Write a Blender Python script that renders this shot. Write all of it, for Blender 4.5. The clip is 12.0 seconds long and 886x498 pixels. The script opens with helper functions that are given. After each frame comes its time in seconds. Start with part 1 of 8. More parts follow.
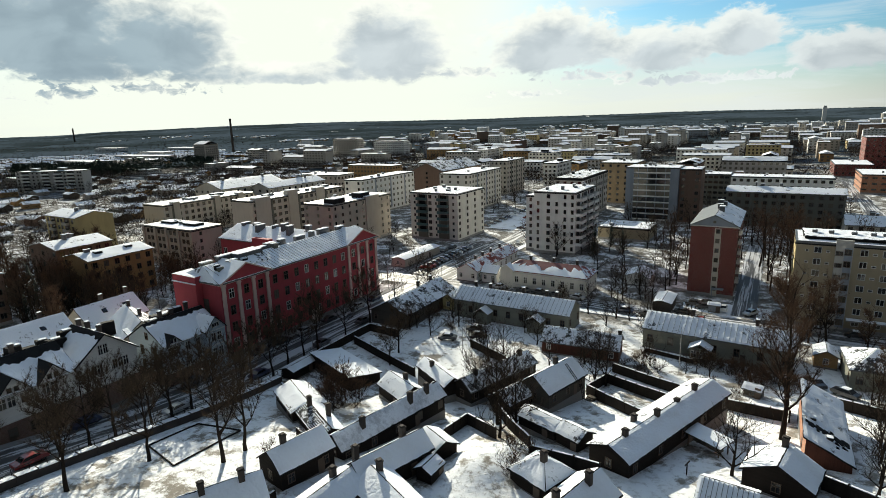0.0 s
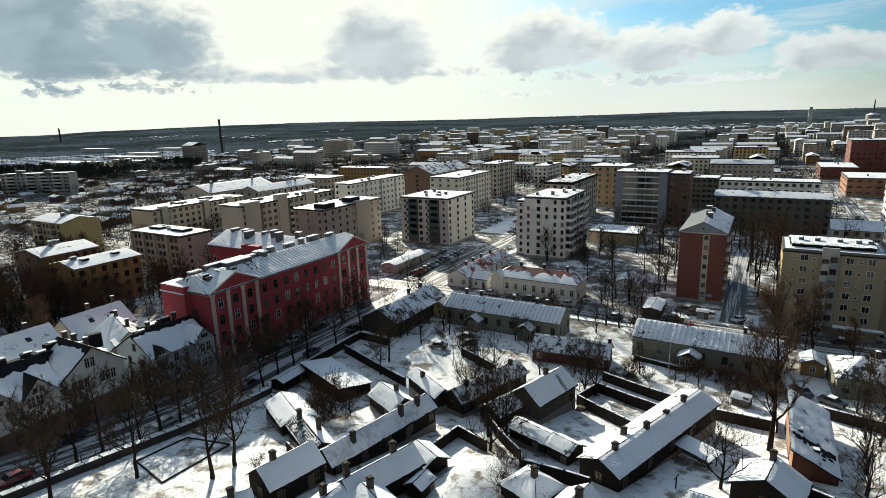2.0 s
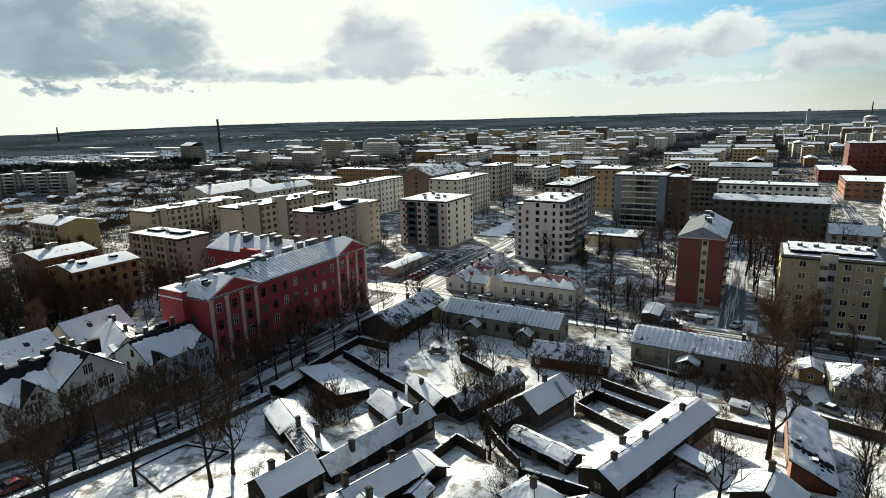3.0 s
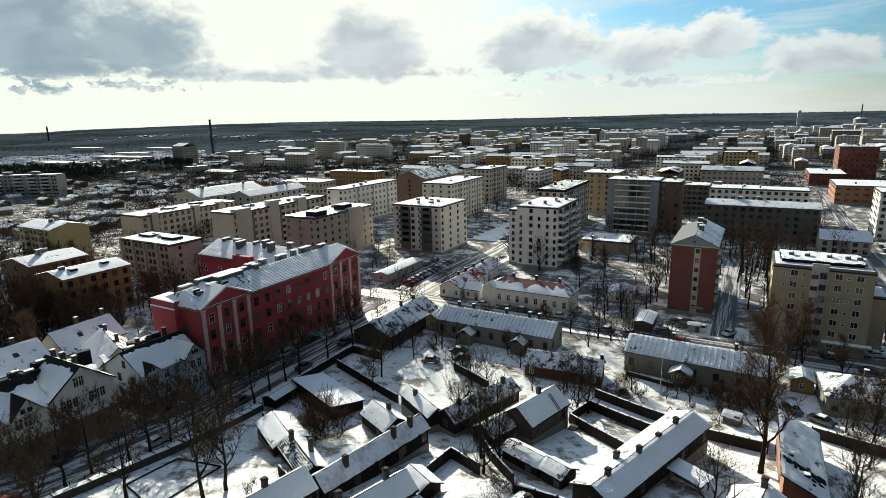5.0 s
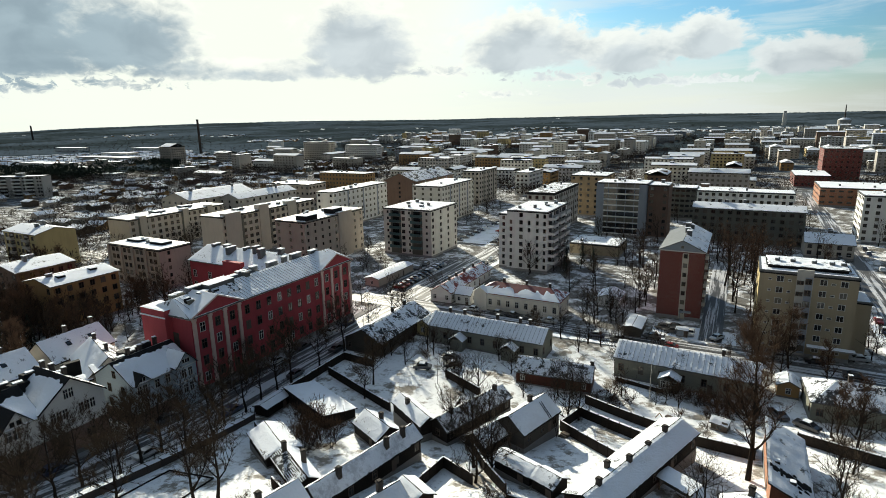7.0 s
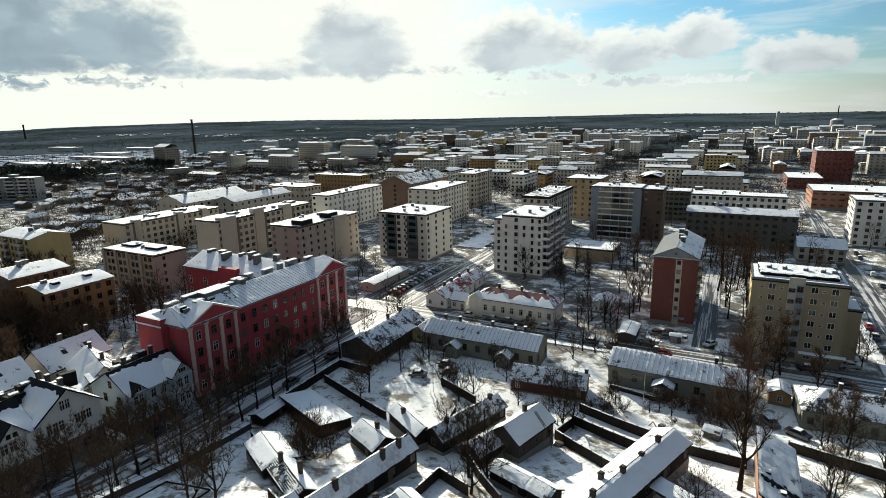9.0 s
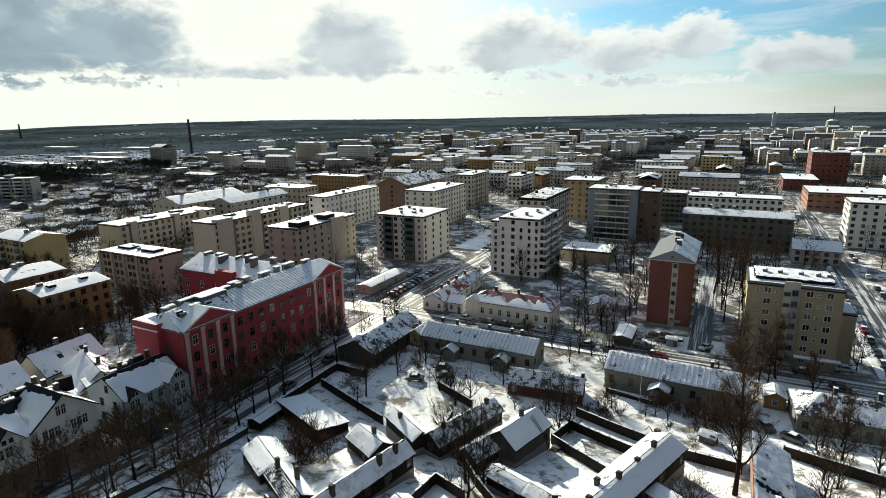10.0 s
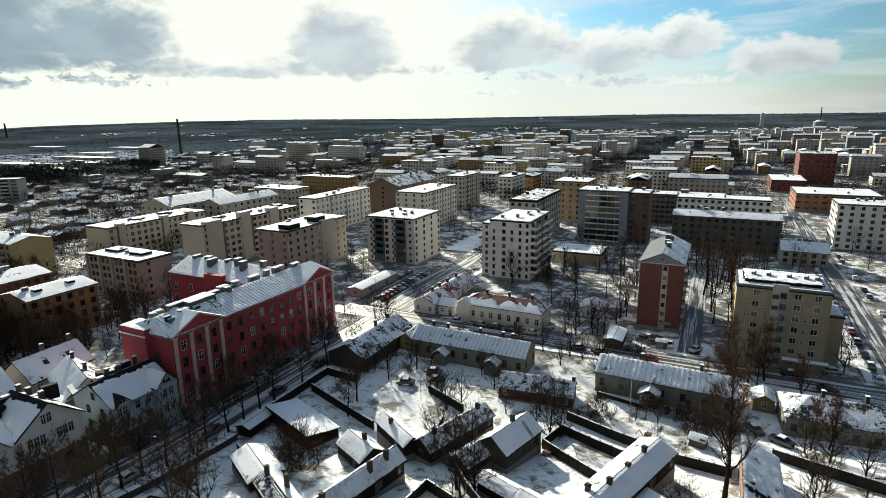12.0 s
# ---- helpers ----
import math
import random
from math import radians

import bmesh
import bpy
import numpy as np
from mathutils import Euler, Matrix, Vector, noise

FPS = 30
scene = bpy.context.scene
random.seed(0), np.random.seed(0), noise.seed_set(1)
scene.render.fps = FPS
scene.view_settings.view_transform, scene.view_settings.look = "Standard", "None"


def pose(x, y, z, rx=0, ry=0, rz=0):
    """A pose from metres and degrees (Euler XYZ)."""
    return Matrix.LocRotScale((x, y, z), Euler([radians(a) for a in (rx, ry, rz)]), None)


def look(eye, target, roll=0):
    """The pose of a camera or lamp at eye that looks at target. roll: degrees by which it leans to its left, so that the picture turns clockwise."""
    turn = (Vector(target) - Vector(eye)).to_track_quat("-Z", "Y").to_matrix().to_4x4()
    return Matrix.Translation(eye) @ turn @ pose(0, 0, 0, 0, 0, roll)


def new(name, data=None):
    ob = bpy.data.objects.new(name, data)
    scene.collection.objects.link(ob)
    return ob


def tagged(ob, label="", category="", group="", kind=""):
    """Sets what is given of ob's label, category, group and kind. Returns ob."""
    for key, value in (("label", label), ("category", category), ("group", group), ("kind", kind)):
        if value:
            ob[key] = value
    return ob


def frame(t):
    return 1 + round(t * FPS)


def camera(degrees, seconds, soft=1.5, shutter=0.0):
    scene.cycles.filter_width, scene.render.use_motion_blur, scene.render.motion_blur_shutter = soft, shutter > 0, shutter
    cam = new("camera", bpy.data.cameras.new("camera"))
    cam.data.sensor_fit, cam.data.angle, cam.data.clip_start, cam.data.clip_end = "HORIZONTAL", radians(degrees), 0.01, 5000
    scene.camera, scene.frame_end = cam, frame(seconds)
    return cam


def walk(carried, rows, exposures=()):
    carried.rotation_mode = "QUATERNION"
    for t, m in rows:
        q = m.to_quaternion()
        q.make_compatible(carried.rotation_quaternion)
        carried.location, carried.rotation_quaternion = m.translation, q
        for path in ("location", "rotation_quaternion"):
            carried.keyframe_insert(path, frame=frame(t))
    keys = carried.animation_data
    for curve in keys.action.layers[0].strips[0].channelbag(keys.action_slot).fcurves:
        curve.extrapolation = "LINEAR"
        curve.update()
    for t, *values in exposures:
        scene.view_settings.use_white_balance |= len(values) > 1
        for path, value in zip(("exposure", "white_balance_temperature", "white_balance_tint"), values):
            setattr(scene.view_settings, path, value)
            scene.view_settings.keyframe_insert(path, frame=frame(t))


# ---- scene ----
cam = camera(76.8, 12.0, soft=0.5)
PATH = [
    (0, (0.142, 0.656, 48.897), (-0.863, 2.326, 48.448), -1.7),
    (0.5, (0.112, 0.755, 49.359), (-0.882, 2.431, 48.909), -1.7),
    (1, (0.148, 0.906, 49.764), (-0.834, 2.589, 49.315), -1.7),
    (1.5, (-0.058, 1.016, 50.248), (-1.035, 2.701, 49.798), -1.6),
    (2, (-0.029, 1.11, 50.742), (-1.005, 2.797, 50.292), -1.6),
    (2.5, (-0.139, 1.224, 51.32), (-1.114, 2.911, 50.869), -1.5),
    (3, (-0.287, 1.299, 51.916), (-1.258, 2.989, 51.466), -1.4),
    (5, (-0.665, 1.788, 53.867), (-1.615, 3.49, 53.416), -1.2),
    (5.5, (-0.727, 1.805, 54.345), (-1.669, 3.511, 53.893), -1.1),
    (6, (-0.87, 1.757, 54.725), (-1.802, 3.469, 54.274), -1.1),
    (6.5, (-0.923, 1.686, 55.305), (-1.847, 3.401, 54.852), -1.1),
    (7, (-0.903, 1.534, 55.717), (-1.82, 3.253, 55.263), -1.1),
    (9, (-0.85, 1.345, 57.861), (-1.751, 3.071, 57.404), -1.0),
    (9.5, (-0.932, 1.322, 58.208), (-1.828, 3.051, 57.753), -0.9),
    (10, (-0.824, 1.427, 58.806), (-1.716, 3.158, 58.348), -0.9),
    (10.5, (-0.904, 1.53, 59.205), (-1.789, 3.264, 58.746), -0.8),
    (11, (-0.842, 1.606, 59.473), (-1.721, 3.344, 59.013), -0.9),
    (11.5, (-0.861, 1.818, 59.664), (-1.732, 3.558, 59.203), -0.8),
    (12, (-0.914, 1.952, 59.606), (-1.778, 3.696, 59.147), -0.8),
]
walk(cam, [(t, look(eye, target, roll)) for t, eye, target, roll in PATH],
     exposures=[(0, 0.64, 6500, 5), (12, 0.68, 6500, 5)])

# ---- sun, sky ----
SUN_AZ, SUN_EL = 137.0, 20.5
sun_dir = Vector((math.cos(radians(SUN_AZ)) * math.cos(radians(SUN_EL)), math.sin(radians(SUN_AZ)) * math.cos(radians(SUN_EL)), math.sin(radians(SUN_EL))))
lamp = bpy.data.lights.new("sun", "SUN")
lamp.energy, lamp.angle, lamp.color = 5.0, radians(0.6), (1.0, 0.925, 0.77)
sun = new("sun", lamp)
sun.matrix_world = look(sun_dir * 800, (0, 0, 0))


class Nodes:
    """Short names for building a node tree."""

    def __init__(self, tree):
        self.t = tree
        tree.nodes.clear()

    def add(self, kind):
        return self.t.nodes.new(kind)

    def put(self, socket, value):
        if isinstance(value, bpy.types.NodeSocket):
            self.t.links.new(value, socket)
        else:
            socket.default_value = value

    def math(self, op, a, b=0.0, c=0.0, clamp=False):
        n = self.add("ShaderNodeMath")
        n.operation, n.use_clamp = op, clamp
        for i, v in enumerate((a, b, c)):
            self.put(n.inputs[i], v)
        return n.outputs[0]

    def mix(self, fac, a, b):
        n = self.add("ShaderNodeMix")
        n.data_type = "RGBA"
        self.put(n.inputs[0], fac)
        self.put(n.inputs[6], a if isinstance(a, bpy.types.NodeSocket) else (*a, 1))
        self.put(n.inputs[7], b if isinstance(b, bpy.types.NodeSocket) else (*b, 1))
        return n.outputs[2]

    def noise(self, vector, scale, detail=4.0, rough=0.55, distortion=0.0):
        n = self.add("ShaderNodeTexNoise")
        self.put(n.inputs["Vector"], vector)
        n.inputs["Scale"].default_value, n.inputs["Detail"].default_value = scale, detail
        n.inputs["Roughness"].default_value, n.inputs["Distortion"].default_value = rough, distortion
        return n.outputs["Fac"]

    def span(self, v, lo, hi, a=0.0, b=1.0):
        n = self.add("ShaderNodeMapRange")
        n.interpolation_type = "SMOOTHSTEP"
        self.put(n.inputs[0], v)
        for i, x in enumerate((lo, hi, a, b)):
            n.inputs[i + 1].default_value = x
        return n.outputs[0]

    def scaled(self, vector, s):
        n = self.add("ShaderNodeVectorMath")
        n.operation = "MULTIPLY"
        self.put(n.inputs[0], vector)
        self.put(n.inputs[1], s)
        return n.outputs[0]


world = bpy.data.worlds.new("world")
scene.world = world
world.use_nodes = True
w = Nodes(world.node_tree)
way = w.add("ShaderNodeTexCoord").outputs["Generated"]
sep = w.add("ShaderNodeSeparateXYZ")
w.put(sep.inputs[0], way)
sky = w.add("ShaderNodeTexSky")
sky.sky_type, sky.sun_disc, sky.sun_elevation, sky.sun_rotation = "NISHITA", False, radians(SUN_EL), radians(90 - SUN_AZ)
sky.altitude, sky.air_density, sky.dust_density = 50, 1.0, 1.2
azimuth = w.math("MULTIPLY", w.math("ARCTAN2", sep.outputs[1], sep.outputs[0]), 57.2958)
height = w.math("MULTIPLY", w.math("ARCSINE", sep.outputs[2]), 57.2958)
# cumulus: centre (azimuth, height), half width, half height, in degrees
CLOUDS = [(158.0, 8.0, 18.0, 8.0), (153.5, 6.8, 10.0, 6.0), (170.0, 8.5, 12.0, 9.0), (146.0, 7.0, 8.0, 5.4), (136.0, 4.5, 12.0, 1.6), (125.6, 6.6, 7.6, 5.6), (110.0, 6.2, 8.2, 4.2), (100.5, 5.4, 5.4, 3.2), (93.5, 6.2, 4.2, 3.0), (86.5, 4.2, 5.0, 2.4), (84.0, 11.5, 8.0, 1.2)]
# torn scraps of cloud low over the hills
SCRAPS = [(162.0, 3.2, 5.0, 1.3), (153.5, 3.0, 4.5, 1.2), (146.6, 3.4, 5.0, 0.9), (106.0, 3.6, 6.0, 0.8), (118.0, 4.4, 6.0, 0.9), (97.0, 2.9, 9.0, 0.8), (112.0, 2.2, 5.0, 0.6)]


def cloudiness(az, el):
    """How thick the cloud is in a direction: banks, flat below and rounded above, broken up by billows."""
    most, torn = None, None
    for i, (a0, e0, wide, high) in enumerate(CLOUDS + SCRAPS):
        a = w.math("DIVIDE", w.math("SUBTRACT", az, a0), wide)
        e = w.math("SUBTRACT", el, e0)
        e = w.math("MULTIPLY", e, w.math("ADD", w.math("MULTIPLY", w.math("LESS_THAN", e, 0.0), 0.8), 1.0))
        e = w.math("DIVIDE", e, high)
        one = w.math("SUBTRACT", 1.0, w.math("SQRT", w.math("ADD", w.math("MULTIPLY", a, a), w.math("MULTIPLY", e, e))))
        if i < len(CLOUDS):
            most = one if most is None else w.math("MAXIMUM", most, one)
        else:
            torn = one if torn is None else w.math("MAXIMUM", torn, one)
    away = w.span(w.math("ABSOLUTE", w.math("SUBTRACT", az, 122.0)), 52.0, 75.0)
    most = w.math("MAXIMUM", most, w.math("SUBTRACT", w.math("MULTIPLY", away, 0.45), 0.2))
    flat = w.add("ShaderNodeCombineXYZ")
    w.put(flat.inputs[0], w.math("MULTIPLY", az, 0.20))
    w.put(flat.inputs[1], w.math("MULTIPLY", el, 0.34))
    billow = w.noise(flat.outputs[0], 1.0, 4.0, 0.5, 0.5)
    fine = w.noise(flat.outputs[0], 3.0, 7.0, 0.60, 0.5)
    most = w.math("ADD", most, w.math("MULTIPLY", w.math("SUBTRACT", billow, 0.5), 0.9))
    rag = w.noise(flat.outputs[0], 3.6, 6.0, 0.62, 0.6)
    torn = w.math("ADD", w.math("MULTIPLY", torn, 0.7), w.math("SUBTRACT", w.math("MULTIPLY", w.math("SUBTRACT", rag, 0.5), 3.0), 0.14))
    return w.math("MAXIMUM", torn, w.math("ADD", most, w.math("MULTIPLY", w.math("SUBTRACT", fine, 0.5), 0.84))), billow


cover, fine = cloudiness(azimuth, height)
above, _ = cloudiness(w.math("ADD", azimuth, w.span(azimuth, 90.0, 160.0, 0.9, -0.9)), w.math("ADD", height, 1.5))
dense = w.span(cover, 0.03, 0.30)
core = w.span(w.math("ADD", w.math("MULTIPLY", cover, 0.45), w.math("MULTIPLY", above, 0.55)), 0.02, 0.56)
wisp = w.add("ShaderNodeCombineXYZ")
w.put(wisp.inputs[0], w.math("MULTIPLY", azimuth, 0.09))
w.put(wisp.inputs[1], w.math("MULTIPLY", height, 0.75))
streak = w.noise(wisp.outputs[0], 1.0, 6.0, 0.6, 0.4)
toward = w.add("ShaderNodeVectorMath")
toward.operation = "DOT_PRODUCT"
w.put(toward.inputs[0], way)
toward.inputs[1].default_value = Vector((math.cos(radians(137)) * math.cos(radians(16)), math.sin(radians(137)) * math.cos(radians(16)), math.sin(radians(16))))
near_sun = w.span(toward.outputs["Value"], 0.60, 1.0)
veil = w.span(toward.outputs["Value"], 0.82, 0.96)
side = w.span(toward.outputs["Value"], 0.20, 0.74)
low = w.span(w.math("ADD", height, w.span(azimuth, 80.0, 104.0, 3.2, 0.0)), 2.0, 9.5, 1.0, 0.0)
clear = w.mix(1.0, (0, 0, 0), sky.outputs[0])
zenith = w.math("ADD", 1.0, w.math("MULTIPLY", w.span(height, 22.0, 55.0), 5.2))
dim = w.mix(side, w.scaled(w.scaled(clear, (0.058, 0.059, 0.057)), zenith), w.scaled(clear, (0.058, 0.100, 0.132)))
haze = w.mix(w.math("MULTIPLY", low, 0.9), dim, w.mix(side, (0.09, 0.11, 0.13), w.mix(w.span(height, 1.0, 5.5), (0.94, 0.95, 0.89), (0.76, 0.86, 0.88))))
thin = w.mix(w.math("MULTIPLY", w.span(streak, 0.42, 0.66), w.math("MULTIPLY", side, 0.45)), haze, (0.85, 0.90, 0.92))
glow = w.mix(veil, thin, (1.04, 1.07, 0.97))
west = w.span(azimuth, 124.0, 150.0)
dark = w.mix(side, (0.09, 0.10, 0.115), w.mix(west, (0.57, 0.63, 0.68), (0.33, 0.42, 0.49)))
grey = w.mix(w.span(fine, 0.36, 0.70), w.scaled(dark, (1.28, 1.25, 1.22)), dark)
rim = w.mix(side, (0.14, 0.16, 0.18), w.mix(near_sun, (0.88, 0.93, 0.95), (1.1, 1.10, 1.02)))
final = w.mix(dense, glow, w.mix(core, rim, grey))
back = w.add("ShaderNodeBackground")
w.put(back.inputs[0], final)
back.inputs[1].default_value = 0.60
out = w.add("ShaderNodeOutputWorld")
w.put(out.inputs[0], back.outputs[0])

# ---- materials ----


def material(name, build):
    m = bpy.data.materials.new(name)
    m.use_nodes = True
    n = Nodes(m.node_tree)
    shader = n.add("ShaderNodeBsdfPrincipled")
    end = n.add("ShaderNodeOutputMaterial")
    n.put(end.inputs[0], shader.outputs[0])
    place = n.add("ShaderNodeNewGeometry").outputs["Position"]
    build(n, shader, place)
    return m


def bump(n, shader, value, strength, distance):
    b = n.add("ShaderNodeBump")
    n.put(b.inputs["Height"], value)
    b.inputs["Strength"].default_value, b.inputs["Distance"].default_value = strength, distance
    n.put(shader.inputs["Normal"], b.outputs[0])


def snow_material(name, tone=(0.865, 0.895, 0.945), dirt=(0.62, 0.60, 0.57), dirty=0.25):
    def build(n, s, p):
        big, small = n.noise(p, 0.22, 5), n.noise(p, 2.6, 5)
        mask = n.math("MULTIPLY", n.span(big, 0.48, 0.72), dirty)
        n.put(s.inputs["Base Color"], n.mix(n.math("ADD", mask, n.math("MULTIPLY", n.span(small, 0.5, 0.8), dirty * 0.5)), tone, dirt))
        s.inputs["Roughness"].default_value = 0.85
        s.inputs["Specular IOR Level"].default_value = 0.2
        bump(n, s, n.math("ADD", n.math("MULTIPLY", big, 2.0), small), 0.6, 0.2)
    return material(name, build)


def plaster(name, tone, worn=0.75, scale=1.0):
    dark = tuple(c * worn for c in tone)

    def build(n, s, p):
        tall = n.scaled(p, (1.0, 1.0, 0.18))
        big, runs, small = n.noise(p, 0.12 * scale, 4), n.noise(tall, 0.9, 5), n.noise(p, 6.0, 4)
        info = n.add("ShaderNodeObjectInfo").outputs["Random"]
        f = n.math("ADD", n.math("MULTIPLY", n.span(big, 0.35, 0.7), 0.5), n.math("MULTIPLY", n.span(runs, 0.45, 0.75), 0.5))
        n.put(s.inputs["Base Color"], n.mix(n.math("ADD", f, n.math("MULTIPLY", n.math("SUBTRACT", info, 0.5), 0.15)), tone, dark))
        s.inputs["Roughness"].default_value = 0.85
        s.inputs["Specular IOR Level"].default_value = 0.25
        bump(n, s, small, 0.3, 0.02)
    return material(name, build)


def boards(name, tone, pitch, upright=False, worn=0.55):
    dark = tuple(c * worn for c in tone)

    def build(n, s, p):
        xyz = n.add("ShaderNodeSeparateXYZ")
        n.put(xyz.inputs[0], p)
        run = n.math("ADD", xyz.outputs[0], xyz.outputs[1]) if upright else xyz.outputs[2]
        line = n.math("FRACT", n.math("DIVIDE", run, pitch))
        gap = n.span(n.math("ABSOLUTE", n.math("SUBTRACT", line, 0.5)), 0.40, 0.5)
        cell = n.math("FRACT", n.math("MULTIPLY", n.math("SINE", n.math("MULTIPLY", n.math("FLOOR", n.math("DIVIDE", run, pitch)), 12.99)), 437.5))
        big, small = n.noise(p, 0.35, 4), n.noise(n.scaled(p, (2, 2, 9) if not upright else (9, 9, 1.5)), 1.0, 4)
        f = n.math("ADD", n.math("MULTIPLY", cell, 0.35), n.math("ADD", n.math("MULTIPLY", n.span(big, 0.35, 0.7), 0.35), n.math("MULTIPLY", small, 0.3)))
        n.put(s.inputs["Base Color"], n.mix(n.math("MAXIMUM", f, gap), tone, dark))
        s.inputs["Roughness"].default_value = 0.85
        s.inputs["Specular IOR Level"].default_value = 0.12
        bump(n, s, n.math("SUBTRACT", n.math("MULTIPLY", small, 0.3), gap), 0.6, 0.03)
    return material(name, build)


def bricks(name, tone, mortar):
    def build(n, s, p):
        xyz = n.add("ShaderNodeSeparateXYZ")
        n.put(xyz.inputs[0], p)
        c = n.add("ShaderNodeCombineXYZ")
        n.put(c.inputs[0], n.math("ADD", xyz.outputs[0], xyz.outputs[1]))
        n.put(c.inputs[1], xyz.outputs[2])
        b = n.add("ShaderNodeTexBrick")
        n.put(b.inputs["Vector"], c.outputs[0])
        b.inputs["Scale"].default_value, b.inputs["Brick Width"].default_value, b.inputs["Row Height"].default_value = 1.0, 0.28, 0.085
        b.inputs["Mortar Size"].default_value = 0.008
        b.inputs["Color1"].default_value, b.inputs["Color2"].default_value = (*tone, 1), (*(c * 0.7 for c in tone), 1)
        b.inputs["Mortar"].default_value = (*mortar, 1)
        stain = n.span(n.noise(p, 0.15, 5), 0.45, 0.75, 0.0, 0.4)
        n.put(s.inputs["Base Color"], n.mix(stain, b.outputs["Color"], tuple(c * 0.55 for c in tone)))
        s.inputs["Roughness"].default_value = 0.85
        bump(n, s, n.math("MULTIPLY", b.outputs["Fac"], -1.0), 0.4, 0.01)
    return material(name, build)


def plain(name, tone, rough=0.6, metal=0.0, vary=0.25):
    def build(n, s, p):
        f = n.math("MULTIPLY", n.noise(p, 3.0, 5), vary * 2)
        n.put(s.inputs["Base Color"], n.mix(f, tone, tuple(c * 0.6 for c in tone)))
        s.inputs["Roughness"].default_value, s.inputs["Metallic"].default_value = rough, metal
        s.inputs["Specular IOR Level"].default_value = 0.0 if rough > 0.92 else 0.4
        bump(n, s, n.noise(p, 12.0, 3), 0.2, 0.01)
    return material(name, build)


def tin(name, tone, rough=0.45):
    """Standing-seam sheet roof."""
    def build(n, s, p):
        f = n.math("ADD", n.math("MULTIPLY", n.noise(p, 0.5, 5), 0.7), n.math("MULTIPLY", n.noise(p, 5.0, 4), 0.3))
        n.put(s.inputs["Base Color"], n.mix(n.span(f, 0.35, 0.7), tone, tuple(c * 0.55 for c in tone)))
        s.inputs["Roughness"].default_value = rough
        s.inputs["Specular IOR Level"].default_value = 0.5 if rough < 0.6 else 0.12
        bump(n, s, n.noise(p, 1.2, 3), 0.3, 0.03)
    return material(name, build)


def glass_material(name, tone=(0.008, 0.010, 0.012)):
    def build(n, s, p):
        info = n.add("ShaderNodeObjectInfo").outputs["Random"]
        lit = n.math("GREATER_THAN", info, 0.86)
        n.put(s.inputs["Base Color"], n.mix(lit, tone, (0.12, 0.11, 0.09)))
        s.inputs["Roughness"].default_value = 0.08
        s.inputs["IOR"].default_value = 1.5
        bump(n, s, n.noise(p, 0.8, 2), 0.05, 0.02)
    return material(name, build)


def paint(name, tone):
    def build(n, s, p):
        n.put(s.inputs["Base Color"], n.mix(n.span(n.noise(p, 1.5, 4), 0.5, 0.75, 0.0, 0.35), tone, (0.25, 0.24, 0.23)))
        s.inputs["Roughness"].default_value = 0.3
        s.inputs["Coat Weight"].default_value = 0.6
    return material(name, build)


def road_material(name, along_y=True):
    """Wet asphalt with slush ridges between the wheel tracks; the tracks run along the road."""
    def build(n, s, p):
        along = n.scaled(p, (1.0, 0.035, 1.0) if along_y else (0.035, 1.0, 1.0))
        big = n.noise(p, 0.06, 3)
        lanes = n.noise(along, 0.85, 4, 0.6)
        grain = n.noise(p, 3.0, 6, 0.65)
        f = n.math("ADD", lanes, n.math("MULTIPLY", n.math("SUBTRACT", grain, 0.5), 0.22))
        slush = n.span(f, 0.485, 0.565)
        n.put(s.inputs["Base Color"], n.mix(slush, n.mix(n.span(big, 0.4, 0.6), (0.045, 0.043, 0.042), (0.075, 0.07, 0.065)), (0.60, 0.60, 0.61)))
        s.inputs["Roughness"].default_value = 0.55
        bump(n, s, f, 0.6, 0.06)
    return material(name, build)


